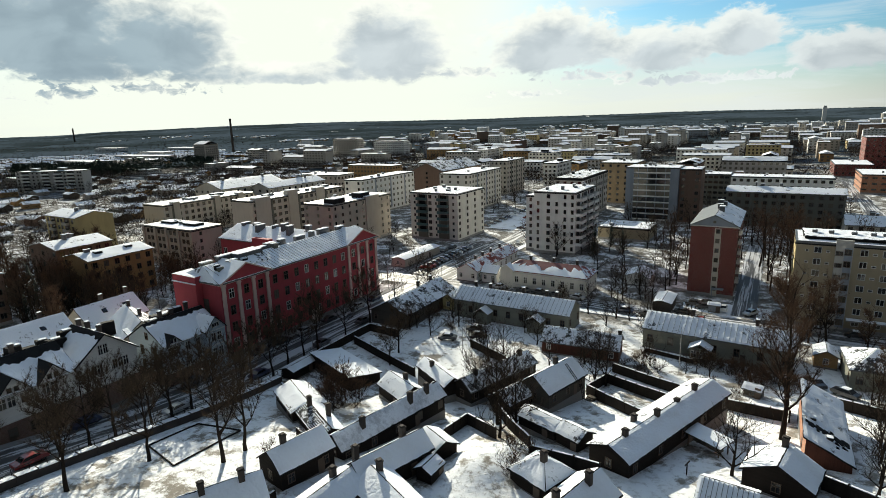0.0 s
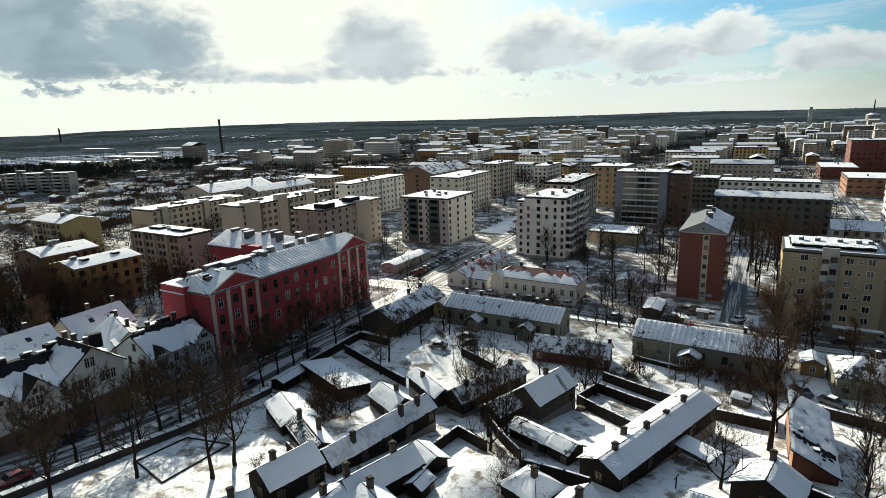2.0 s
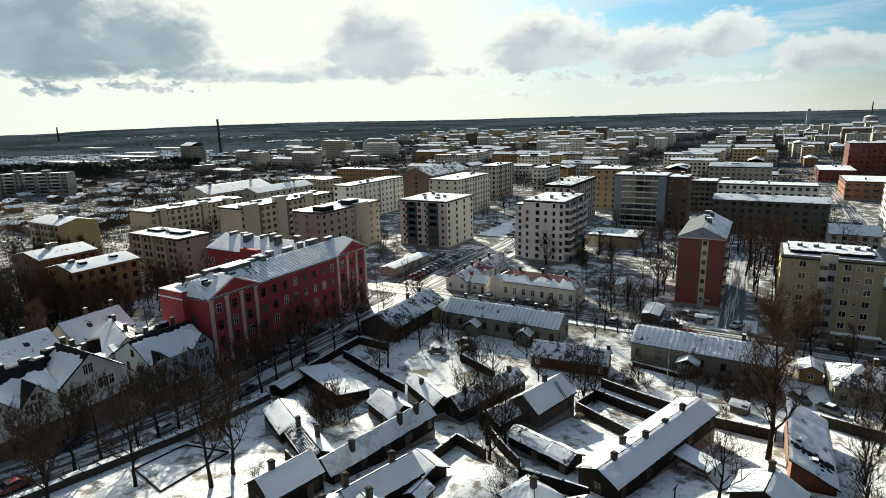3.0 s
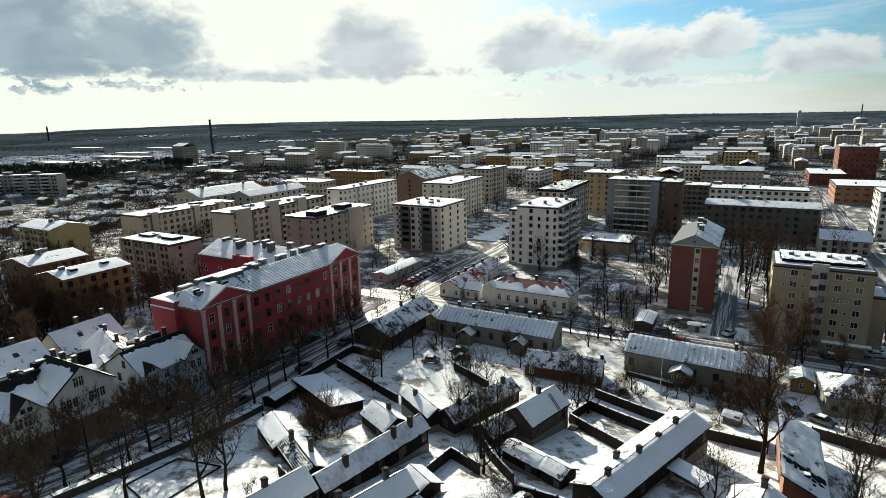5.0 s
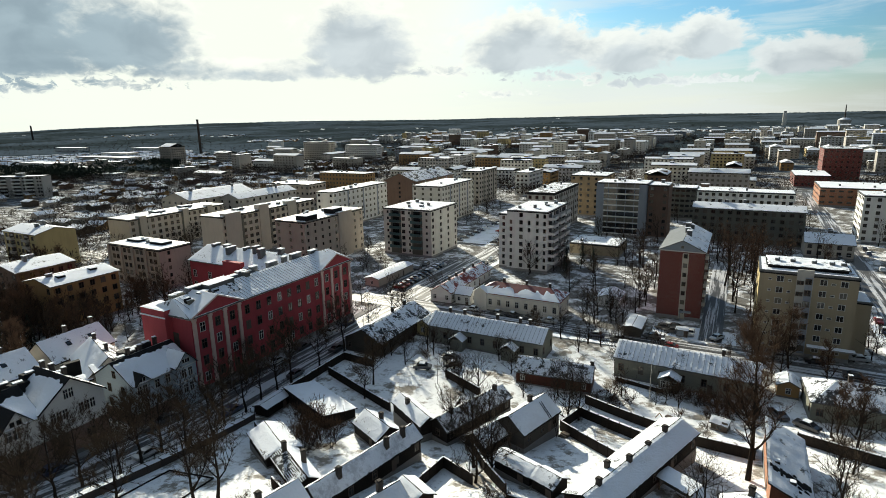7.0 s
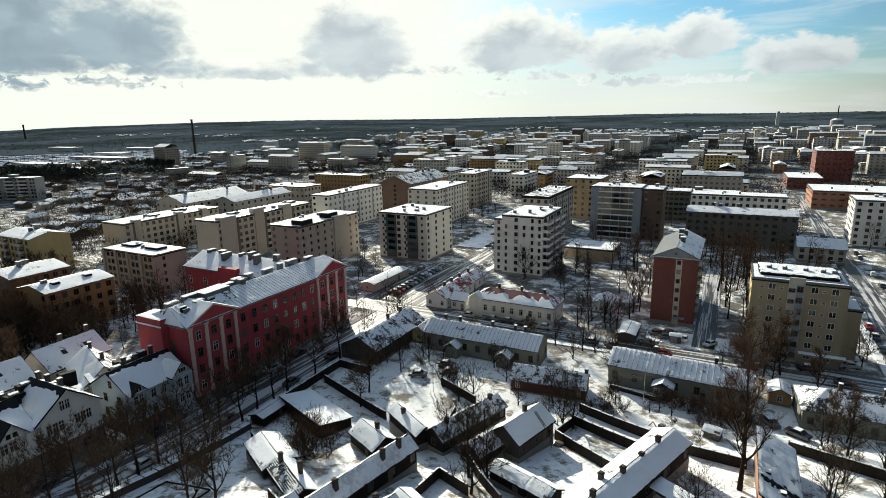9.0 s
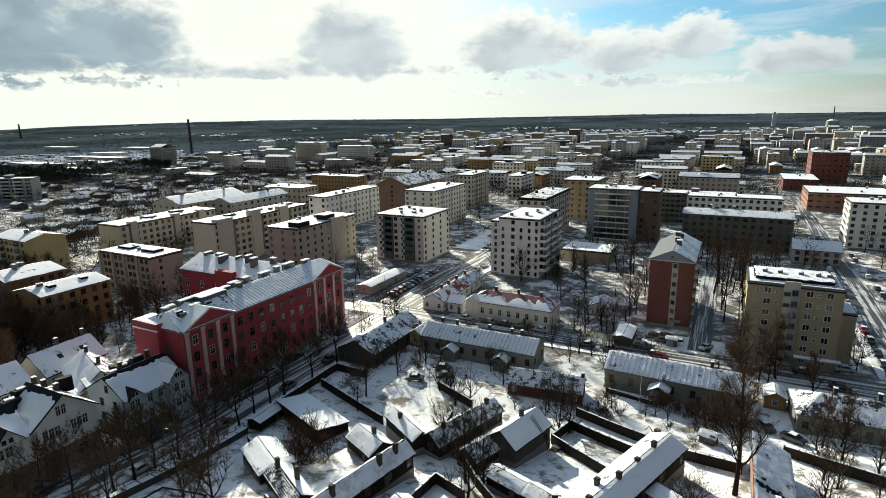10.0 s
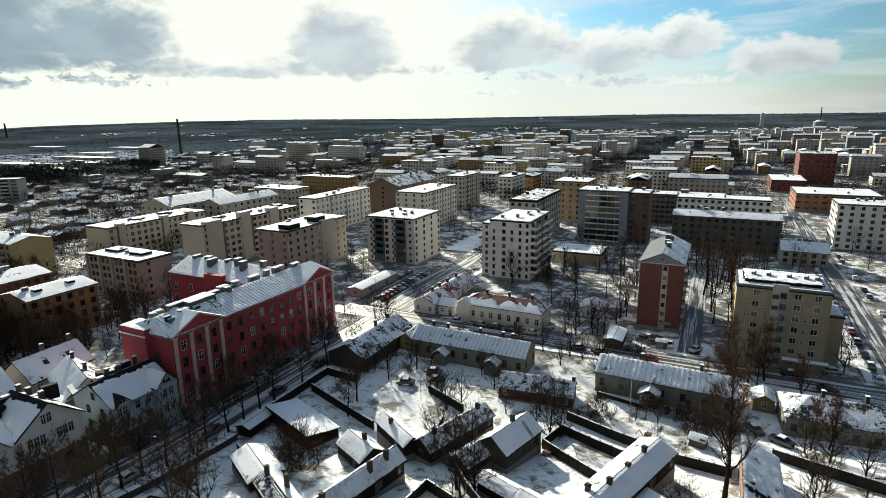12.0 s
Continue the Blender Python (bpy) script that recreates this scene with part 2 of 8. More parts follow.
def ground_material(name):
    """Snow over gardens: trodden paths and bare earth showing through, woods far off with haze in their colour."""
    def build(n, s, p):
        xyz = n.add("ShaderNodeSeparateXYZ")
        n.put(xyz.inputs[0], p)
        reach = n.math("SQRT", n.math("ADD", n.math("MULTIPLY", xyz.outputs[0], xyz.outputs[0]), n.math("MULTIPLY", xyz.outputs[1], xyz.outputs[1])))
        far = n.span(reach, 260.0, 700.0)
        wood = n.span(n.noise(p, 0.006, 5, 0.65), 0.50, 0.58)
        ridge = n.span(xyz.outputs[2], 0.6, 5.0)
        patch = n.span(n.noise(p, 0.03, 5, 0.62), 0.42, 0.52)
        # Thawed and trodden patches, also widened to put shade into the snow's colour.
        thaw_and_shade = n.span(n.noise(p, 0.21, 6, 0.70), 0.50, 0.60)
        steps = n.span(n.noise(p, 1.1, 6, 0.72), 0.52, 0.66)
        tone = n.mix(n.math("MULTIPLY", thaw_and_shade, 0.85), (0.89, 0.90, 0.91), n.mix(steps, (0.16, 0.13, 0.09), (0.45, 0.42, 0.37)))
        tone = n.mix(n.math("MULTIPLY", steps, 0.5), tone, (0.50, 0.48, 0.45))
        town = n.math("MAXIMUM", n.span(xyz.outputs[1], 124.0, 134.0), n.span(xyz.outputs[0], -100.0, -112.0))
        worn = n.math("MULTIPLY", town, n.span(n.noise(p, 0.13, 6, 0.68), 0.42, 0.54))
        tone = n.mix(n.math("MULTIPLY", worn, 0.9), tone, n.mix(steps, (0.11, 0.10, 0.085), (0.40, 0.39, 0.37)))
        earth = n.mix(n.noise(p, 0.05, 4), (0.035, 0.033, 0.027), (0.075, 0.062, 0.048))
        land = n.mix(n.math("ADD", n.math("MULTIPLY", patch, 0.5), n.math("MULTIPLY", n.span(n.noise(p, 0.12, 4, 0.7), 0.47, 0.56), 0.4), clamp=True), tone, earth)
        # Dark wood tone, its paler bluish part being haze painted into the colour.
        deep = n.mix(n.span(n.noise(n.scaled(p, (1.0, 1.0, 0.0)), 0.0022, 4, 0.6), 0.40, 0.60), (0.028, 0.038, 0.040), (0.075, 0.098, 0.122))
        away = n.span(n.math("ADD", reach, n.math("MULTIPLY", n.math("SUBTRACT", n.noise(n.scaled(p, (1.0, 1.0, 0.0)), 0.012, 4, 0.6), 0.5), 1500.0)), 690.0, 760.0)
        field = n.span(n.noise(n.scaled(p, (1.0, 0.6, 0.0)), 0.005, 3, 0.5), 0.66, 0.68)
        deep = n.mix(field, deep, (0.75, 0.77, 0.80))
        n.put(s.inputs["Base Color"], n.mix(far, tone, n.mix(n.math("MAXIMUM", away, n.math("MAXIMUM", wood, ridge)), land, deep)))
        s.inputs["Roughness"].default_value = 1.0
        s.inputs["Specular IOR Level"].default_value = 0.0
        rough = n.math("ADD", n.math("MULTIPLY", n.noise(p, 0.5, 6), 1.5), n.math("MULTIPLY", steps, 0.4))
        bump(n, s, rough, 0.7, 0.25)
    return material(name, build)


def thin_snow(name, lo, hi, bare=(0.075, 0.08, 0.085), fine=1.0):
    """Snow half blown or thawed off a roof, with the roof showing in streaks; lumpy_snow paints lump shade instead."""
    def build(n, s, p):
        big, small, grain = n.noise(p, 0.32 * fine, 5, 0.6), n.noise(n.scaled(p, (1.0, 1.0, 0.5)), 1.5 * fine, 6, 0.68), n.noise(p, 5.0, 4)
        f = n.math("ADD", n.math("MULTIPLY", big, 0.5), n.math("ADD", n.math("MULTIPLY", small, 0.38), n.math("MULTIPLY", grain, 0.12)))
        gone = n.span(f, lo, hi)
        n.put(s.inputs["Base Color"], n.mix(gone, n.mix(n.span(grain, 0.45, 0.75, 0.0, 0.3), (0.865, 0.895, 0.945), (0.64, 0.66, 0.69)), bare))
        s.inputs["Roughness"].default_value = 0.8
        s.inputs["Specular IOR Level"].default_value = 0.25
        bump(n, s, n.math("SUBTRACT", n.math("ADD", small, n.math("MULTIPLY", grain, 0.4)), gone), 0.6, 0.12)
    return material(name, build)


SNOW = snow_material("snow")
SNOW_THIN, SNOW_PATCHY = thin_snow("thin_snow", 0.555, 0.61), thin_snow("patchy_snow", 0.505, 0.535, (0.04, 0.042, 0.045))
SNOW_SPECKLED = thin_snow("speckled_snow", 0.47, 0.56, (0.06, 0.058, 0.055), 2.2)
SNOW_RED = thin_snow("patchy_snow_on_red_tin", 0.48, 0.54, (0.22, 0.05, 0.04))


def snow_for(cover, roof=None):
    if cover >= 0.955:
        return SNOW
    return SNOW_RED if roof is not None and roof.name == "red_tin" else SNOW_THIN if cover >= 0.78 else SNOW_PATCHY


SNOW_ROUGH = snow_material("trodden_snow", dirt=(0.5, 0.48, 0.45), dirty=0.5)
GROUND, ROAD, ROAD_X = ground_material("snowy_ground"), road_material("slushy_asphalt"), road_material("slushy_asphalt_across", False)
# Grey mottling here paints the shade between lumps, no roof shows through.
SNOW_LUMPY = thin_snow("lumpy_snow", 0.46, 0.60, (0.56, 0.58, 0.62))
RED, REDTRIM = plaster("dark_red_plaster", (0.35, 0.058, 0.070), 0.75), plaster("pale_pink_plaster", (0.60, 0.45, 0.40), 0.8)
CREAM, SAND, OCHRE = plaster("cream_plaster", (0.70, 0.67, 0.60), 0.78), plaster("sand_plaster", (0.50, 0.455, 0.39), 0.8), plaster("ochre_plaster", (0.35, 0.215, 0.095), 0.72)
WHITE, GREY, DARKGREY = plaster("white_plaster", (0.74, 0.73, 0.70), 0.8), plaster("grey_plaster", (0.42, 0.40, 0.37), 0.8), plaster("dark_render", (0.14, 0.138, 0.115), 0.8)
BLUEGREY, BROWN, TAUPE = plaster("blue_grey_panel", (0.26, 0.29, 0.33), 0.8), plaster("brown_render", (0.16, 0.105, 0.08), 0.75), plaster("taupe_plaster", (0.40, 0.355, 0.305), 0.8)
YELLOW, ORANGE = plaster("yellow_plaster", (0.50, 0.40, 0.20), 0.8), plaster("orange_plaster", (0.34, 0.25, 0.15), 0.75)
TAN = plaster("tan_plaster", (0.33, 0.275, 0.19), 0.85)
BRICK_RED, BRICK_ORANGE = bricks("red_brick", (0.185, 0.026, 0.02), (0.25, 0.2, 0.17)), bricks("orange_brick", (0.42, 0.165, 0.08), (0.3, 0.25, 0.2))
LOG, GREYBOARD = boards("dark_log", (0.024, 0.019, 0.016), 0.22), boards("weathered_board", (0.095, 0.083, 0.070), 0.16)
FENCEBOARD = boards("fence_board", (0.034, 0.027, 0.022), 0.18, True)
REDBOARD, WHITEBOARD = boards("red_ochre_board", (0.11, 0.045, 0.032), 0.18, True), boards("white_painted_board", (0.74, 0.74, 0.72), 0.2, False, 0.85)
GREENBOARD, BLUEBOARD = boards("grey_green_board", (0.235, 0.235, 0.195), 0.2, False, 0.8), boards("pale_blue_board", (0.40, 0.47, 0.53), 0.2, False, 0.85)
TIN_GREY, TIN_BLACK, TIN_RED = tin("grey_tin", (0.10, 0.105, 0.11)), tin("black_tin", (0.018, 0.018, 0.019), 0.8), tin("red_tin", (0.22, 0.05, 0.04))
GLASS, FRAME, FRAME_DARK = glass_material("window_glass"), plain("white_frame_paint", (0.62, 0.61, 0.58)), plain("brown_frame_paint", (0.10, 0.07, 0.05))
SOOT, STONE, BARK = plain("sooty_brick", (0.055, 0.045, 0.04), 0.9), plain("granite", (0.20, 0.19, 0.18), 0.9), plain("bark", (0.030, 0.024, 0.020), 0.95)
TWIG, TWIG_RED, NEEDLE = plain("twigs", (0.088, 0.066, 0.048), 0.95), plain("reddish_twigs", (0.125, 0.080, 0.055), 0.95), plain("spruce_needles", (0.020, 0.032, 0.020), 0.9)
STEEL, WOODPALE, RUBBER = plain("galvanised_steel", (0.30, 0.30, 0.31), 0.45, 0.8), plain("weathered_wood", (0.15, 0.12, 0.09), 0.85), plain("rubber", (0.02, 0.02, 0.02), 0.8)
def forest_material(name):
    """Dark conifers, with bluish haze painted into the colour in broad patches."""
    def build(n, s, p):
        # Noise picks where the bluish haze tone is mixed into the conifer colour.
        haze_patch = n.span(n.noise(n.scaled(p, (1.0, 1.0, 0.0)), 0.0022, 4, 0.6), 0.40, 0.60)
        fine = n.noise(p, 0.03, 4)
        n.put(s.inputs["Base Color"], n.mix(n.math("ADD", n.math("MULTIPLY", haze_patch, 0.8), n.math("MULTIPLY", fine, 0.25)), (0.028, 0.038, 0.040), (0.075, 0.098, 0.122)))
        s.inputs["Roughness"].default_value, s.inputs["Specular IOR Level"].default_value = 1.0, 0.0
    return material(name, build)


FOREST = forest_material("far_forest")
FAR_TWIG = plain("far_twigs", (0.052, 0.041, 0.034), 0.95)
CONCRETE = plain("concrete", (0.30, 0.29, 0.28), 0.9)
TEAL = plain("teal_balcony_glass", (0.07, 0.13, 0.13), 0.35)
BRICK_BROWN = bricks("brown_brick", (0.20, 0.115, 0.085), (0.22, 0.18, 0.15))

# ---- builders ----
CT, ST = math.cos(radians(30.5)), math.sin(radians(30.5))


def hill(x, y):
    """Height of the land: a hill under the near yards that falls to the level streets."""
    a, b = CT * x + ST * y, -ST * x + CT * y
    e = b + 0.12 * max(0, -a - 30) + 0.15 * max(0, a - 30)
    s = min(1, max(0, (105 - e) / 55))
    return 6.5 * s * s * (3 - 2 * s)


class Shape:
    """Vertices, faces and the face's material slot, for one mesh."""

    def __init__(self):
        self.v, self.f, self.m = [], [], []

    def face(self, pts, m=0):
        k = len(self.v)
        self.v += [tuple(p) for p in pts]
        self.f.append(tuple(range(k, k + len(pts))))
        self.m.append(m)
        return self

    def box(self, x0, y0, z0, x1, y1, z1, m=0):
        k = len(self.v)
        self.v += [(x0, y0, z0), (x1, y0, z0), (x1, y1, z0), (x0, y1, z0), (x0, y0, z1), (x1, y0, z1), (x1, y1, z1), (x0, y1, z1)]
        self.f += [tuple(k + i for i in q) for q in ((3, 2, 1, 0), (4, 5, 6, 7), (0, 1, 5, 4), (1, 2, 6, 5), (2, 3, 7, 6), (3, 0, 4, 7))]
        self.m += [m] * 6
        return self

    def prism(self, ring, z0, z1, m=0):
        """An upright prism over a ring of (x, y), counter-clockwise."""
        k, n = len(self.v), len(ring)
        self.v += [(x, y, z0) for x, y in ring] + [(x, y, z1) for x, y in ring]
        self.f += [tuple(k + i for i in reversed(range(n))), tuple(k + n + i for i in range(n))]
        self.f += [(k + i, k + (i + 1) % n, k + n + (i + 1) % n, k + n + i) for i in range(n)]
        self.m += [m] * (n + 2)
        return self

    def slab(self, a, b, c, d, thick, m=0):
        """A slanted board with the top a b c d (counter-clockwise from above)."""
        k = len(self.v)
        self.v += [tuple(p) for p in (a, b, c, d)] + [(p[0], p[1], p[2] - thick) for p in (a, b, c, d)]
        self.f += [tuple(k + i for i in q) for q in ((0, 1, 2, 3), (7, 6, 5, 4), (0, 4, 5, 1), (1, 5, 6, 2), (2, 6, 7, 3), (3, 7, 4, 0))]
        self.m += [m] * 6
        return self

    def tube(self, a, b, r0, r1, sides=5, m=0):
        a, b = Vector(a), Vector(b)
        axis = (b - a).normalized()
        side = axis.orthogonal().normalized()
        other = axis.cross(side)
        k = len(self.v)
        for p, r in ((a, r0), (b, r1)):
            for i in range(sides):
                t = 2 * math.pi * i / sides
                self.v.append(tuple(p + side * (r * math.cos(t)) + other * (r * math.sin(t))))
        self.f += [(k + i, k + (i + 1) % sides, k + sides + (i + 1) % sides, k + sides + i) for i in range(sides)]
        self.f.append(tuple(k + sides + i for i in range(sides)))
        self.m += [m] * (sides + 1)
        return self

    def mesh(self, name, *mats):
        me = bpy.data.meshes.new(name)
        me.from_pydata(self.v, [], self.f)
        for mat in mats:
            me.materials.append(mat)
        if len(mats) > 1:
            me.polygons.foreach_set("material_index", self.m)
        me.update()
        return me


def part(name, shape, mats, parent, label="", at=None):
    """Links a shape, or a mesh that is shared, as one mesh object under a thing or a part."""
    mats = mats if isinstance(mats, (tuple, list)) else (mats,)
    ob = new(name, shape.mesh(name, *mats) if isinstance(shape, Shape) else shape)
    ob.parent = parent
    if at is not None:
        ob.matrix_basis = at
    return tagged(ob, label) if label else ob


def thing(name, m, label, category, group="", kind=""):
    ob = new(name)
    ob.empty_display_size = 0.3
    ob.matrix_basis = m
    return tagged(ob, label, category, group, kind)


PANES = {}


def lattice(xs, zs, solid, y0, y1):
    """One connected frame: cells of a grid, some solid, some open."""
    s = Shape()
    n, m = len(xs), len(zs)
    s.v = [(x, y0, z) for z in zs for x in xs] + [(x, y1, z) for z in zs for x in xs]
    on = lambda i, j: 0 <= i < n - 1 and 0 <= j < m - 1 and solid(i, j)
    for i in range(n - 1):
        for j in range(m - 1):
            if not on(i, j):
                continue
            a, b, c, d = j * n + i, j * n + i + 1, (j + 1) * n + i + 1, (j + 1) * n + i
            s.f.append((a, b, c, d))
            for (di, dj), (p, q) in (((0, -1), (b, a)), ((1, 0), (c, b)), ((0, 1), (d, c)), ((-1, 0), (a, d))):
                if not on(i + di, j + dj):
                    s.f.append((p, q, q + n * m, p + n * m))
    s.m = [0] * len(s.f)
    return s


def window_meshes(wide, high, style, split):
    """Shared frame and pane meshes; the pane lies on the wall, x across, z up, -y outwards."""
    key = (round(wide, 2), round(high, 2), style, split)
    if key not in PANES:
        b, a = (0.10, 0.07) if style != "thin" else (0.06, 0.05)
        w2, h2 = wide / 2, high / 2
        xs, zs = [-w2 - b, -w2, w2, w2 + b], [-h2 - b, -h2, h2, h2 + b]
        for x in {"two": [0.0], "three": [-wide / 6, wide / 6], "cross": [0.0], "thin": [wide * 0.15], "one": []}[style]:
            xs += [x - 0.04, x + 0.04]
        if style == "cross":
            zs += [high * 0.12, high * 0.12 + 0.08]
        xs, zs = sorted(xs), sorted(zs)
        thin = lambda q, i: q[i + 1] - q[i] < 0.105
        fr = lattice(xs, zs, lambda i, j: thin(xs, i) or thin(zs, j), -a, 0.01)
        pa = Shape().box(-w2, -0.018, -h2, w2, 0.004, h2)
        if split:
            PANES[key] = (fr.mesh("window_frame", FRAME), fr.mesh("window_frame_dark", FRAME_DARK), pa.mesh("pane", GLASS))
        else:
            k = len(fr.v)
            fr.v += pa.v
            fr.f += [tuple(k + i for i in f) for f in pa.f]
            fr.m += [1] * 6
            PANES[key] = (fr.mesh("window", FRAME, GLASS), fr.mesh("window_dark", FRAME_DARK, GLASS), None)
    return PANES[key]


TURN = {"-y": 0.0, "+x": 90.0, "+y": 180.0, "-x": 270.0}


def window(parent, x, y, z, side, wide=1.3, high=1.4, style="two", dark=False, split=True):
    at = parent.matrix_basis.translation
    split = split and math.hypot(at.x, at.y) < 135
    frame_mesh, dark_mesh, pane_mesh = window_meshes(wide, high, style, split)
    ob = part("window", dark_mesh if dark else frame_mesh, (), parent, at=pose(x, y, z, 0, 0, TURN[side]))
    if split:
        part("pane", pane_mesh, (), ob)
    return ob


def facade(parent, side, box4, base, storey, floors, cols, wide=1.3, high=1.4, style="two", dark=False, margin=1.6, skip=()):
    """Rows of windows on one side of the box (x0, y0, x1, y1), in the thing's own place."""
    x0, y0, x1, y1 = box4
    a, b = (x0, x1) if side in ("-y", "+y") else (y0, y1)
    at = parent.matrix_basis.translation
    far, rest = math.hypot(at.x, at.y) > 310, Shape()
    for i in range(cols):
        u = a + margin + (b - a - 2 * margin) * (i / (cols - 1) if cols > 1 else 0.5)
        for k in range(floors):
            if (i, k) in skip:
                continue
            z = base + storey * (k + 0.5)
            x, y = {"-y": (u, y0), "+y": (u, y1), "+x": (x1, u), "-x": (x0, u)}[side]
            if far:
                rest.box(*((x - wide / 2, y - 0.06, z - high / 2, x + wide / 2, y + 0.03, z + high / 2) if side in ("-y", "+y") else (x - 0.06, y - wide / 2, z - high / 2, x + 0.06, y + wide / 2, z + high / 2)))
            else:
                window(parent, x, y, z, side, wide, high, style, dark)
    if far and rest.f:
        tagged(part("window_rest", rest, GLASS, parent), kind="stuff")


def uneven(u0, v0, u1, v1, step, place, cover=1.0, rough=0.05, seed=0.0, thick=0.14, ragged=0.2, gap=0.35):
    """A snow sheet over (u, v), laid by place(u, v, lift), with a ragged rim and holes where cover is below 0.4."""
    cover = 1.0 if cover >= 0.4 else cover
    s = Shape()
    nu, nv = max(2, int((u1 - u0) / step)), max(2, int((v1 - v0) / step))
    keep = [[False] * nv for _ in range(nu)]
    index = {}

    def vert(i, j):
        if (i, j) not in index:
            u, v = u0 + (u1 - u0) * i / nu, v0 + (v1 - v0) * j / nv
            n = noise.noise((u * 0.55 + seed, v * 0.55, seed * 1.7))
            fine = noise.noise((u * 1.9 + seed, v * 1.9, seed))
            if i in (0, nu):
                u += (1 if i == 0 else -1) * ragged * step * (0.5 + n)
            if j in (0, nv):
                v += (1 if j == 0 else -1) * ragged * step * (0.5 + fine)
            rim = i in (0, nu) or j in (0, nv)
            index[i, j] = len(s.v)
            s.v.append(place(u + fine * 0.3 * step * (not rim), v + n * 0.3 * step * (not rim), thick * (0.35 if rim else 1.0) + rough * (n + 0.5 * fine)))
        return index[i, j]

    for i in range(nu):
        for j in range(nv):
            u, v = (i + 0.5) / nu * (u1 - u0), (j + 0.5) / nv * (v1 - v0)
            n = 0.5 + 0.6 * noise.noise((u * gap + seed * 3.1, v * gap * 0.6, seed)) + 0.35 * noise.noise((u * 2.1, v * 1.1 + seed, seed))
            if n < 0.12 + cover * 0.8 or cover >= 1.0:
                keep[i][j] = True
                s.f.append((vert(i, j), vert(i + 1, j), vert(i + 1, j + 1), vert(i, j + 1)))
                s.m.append(0)
    return s


def chimney(parent, x, y, z0, z1, size=0.64, mat=None, snow=True):
    s = Shape()
    s.box(x - size / 2, y - size / 2, z0, x + size / 2, y + size / 2, z1 - 0.15)
    s.box(x - size / 2 - 0.08, y - size / 2 - 0.08, z1 - 0.3, x + size / 2 + 0.08, y + size / 2 + 0.08, z1 - 0.15)
    s.box(x - size / 2 + 0.06, y - size / 2 + 0.06, z1 - 0.15, x + size / 2 - 0.06, y + size / 2 - 0.06, z1)
    ob = part("chimney", s, mat or SOOT, parent)
    if snow:
        part("chimney_cap", Shape().box(x - size / 2 - 0.04, y - size / 2 - 0.04, z1 + 0.01, x + size / 2 + 0.04, y + size / 2 + 0.04, z1 + 0.09), SNOW, ob, "small cap of snow")
    return ob


SEED = [0]
TAKEN = []


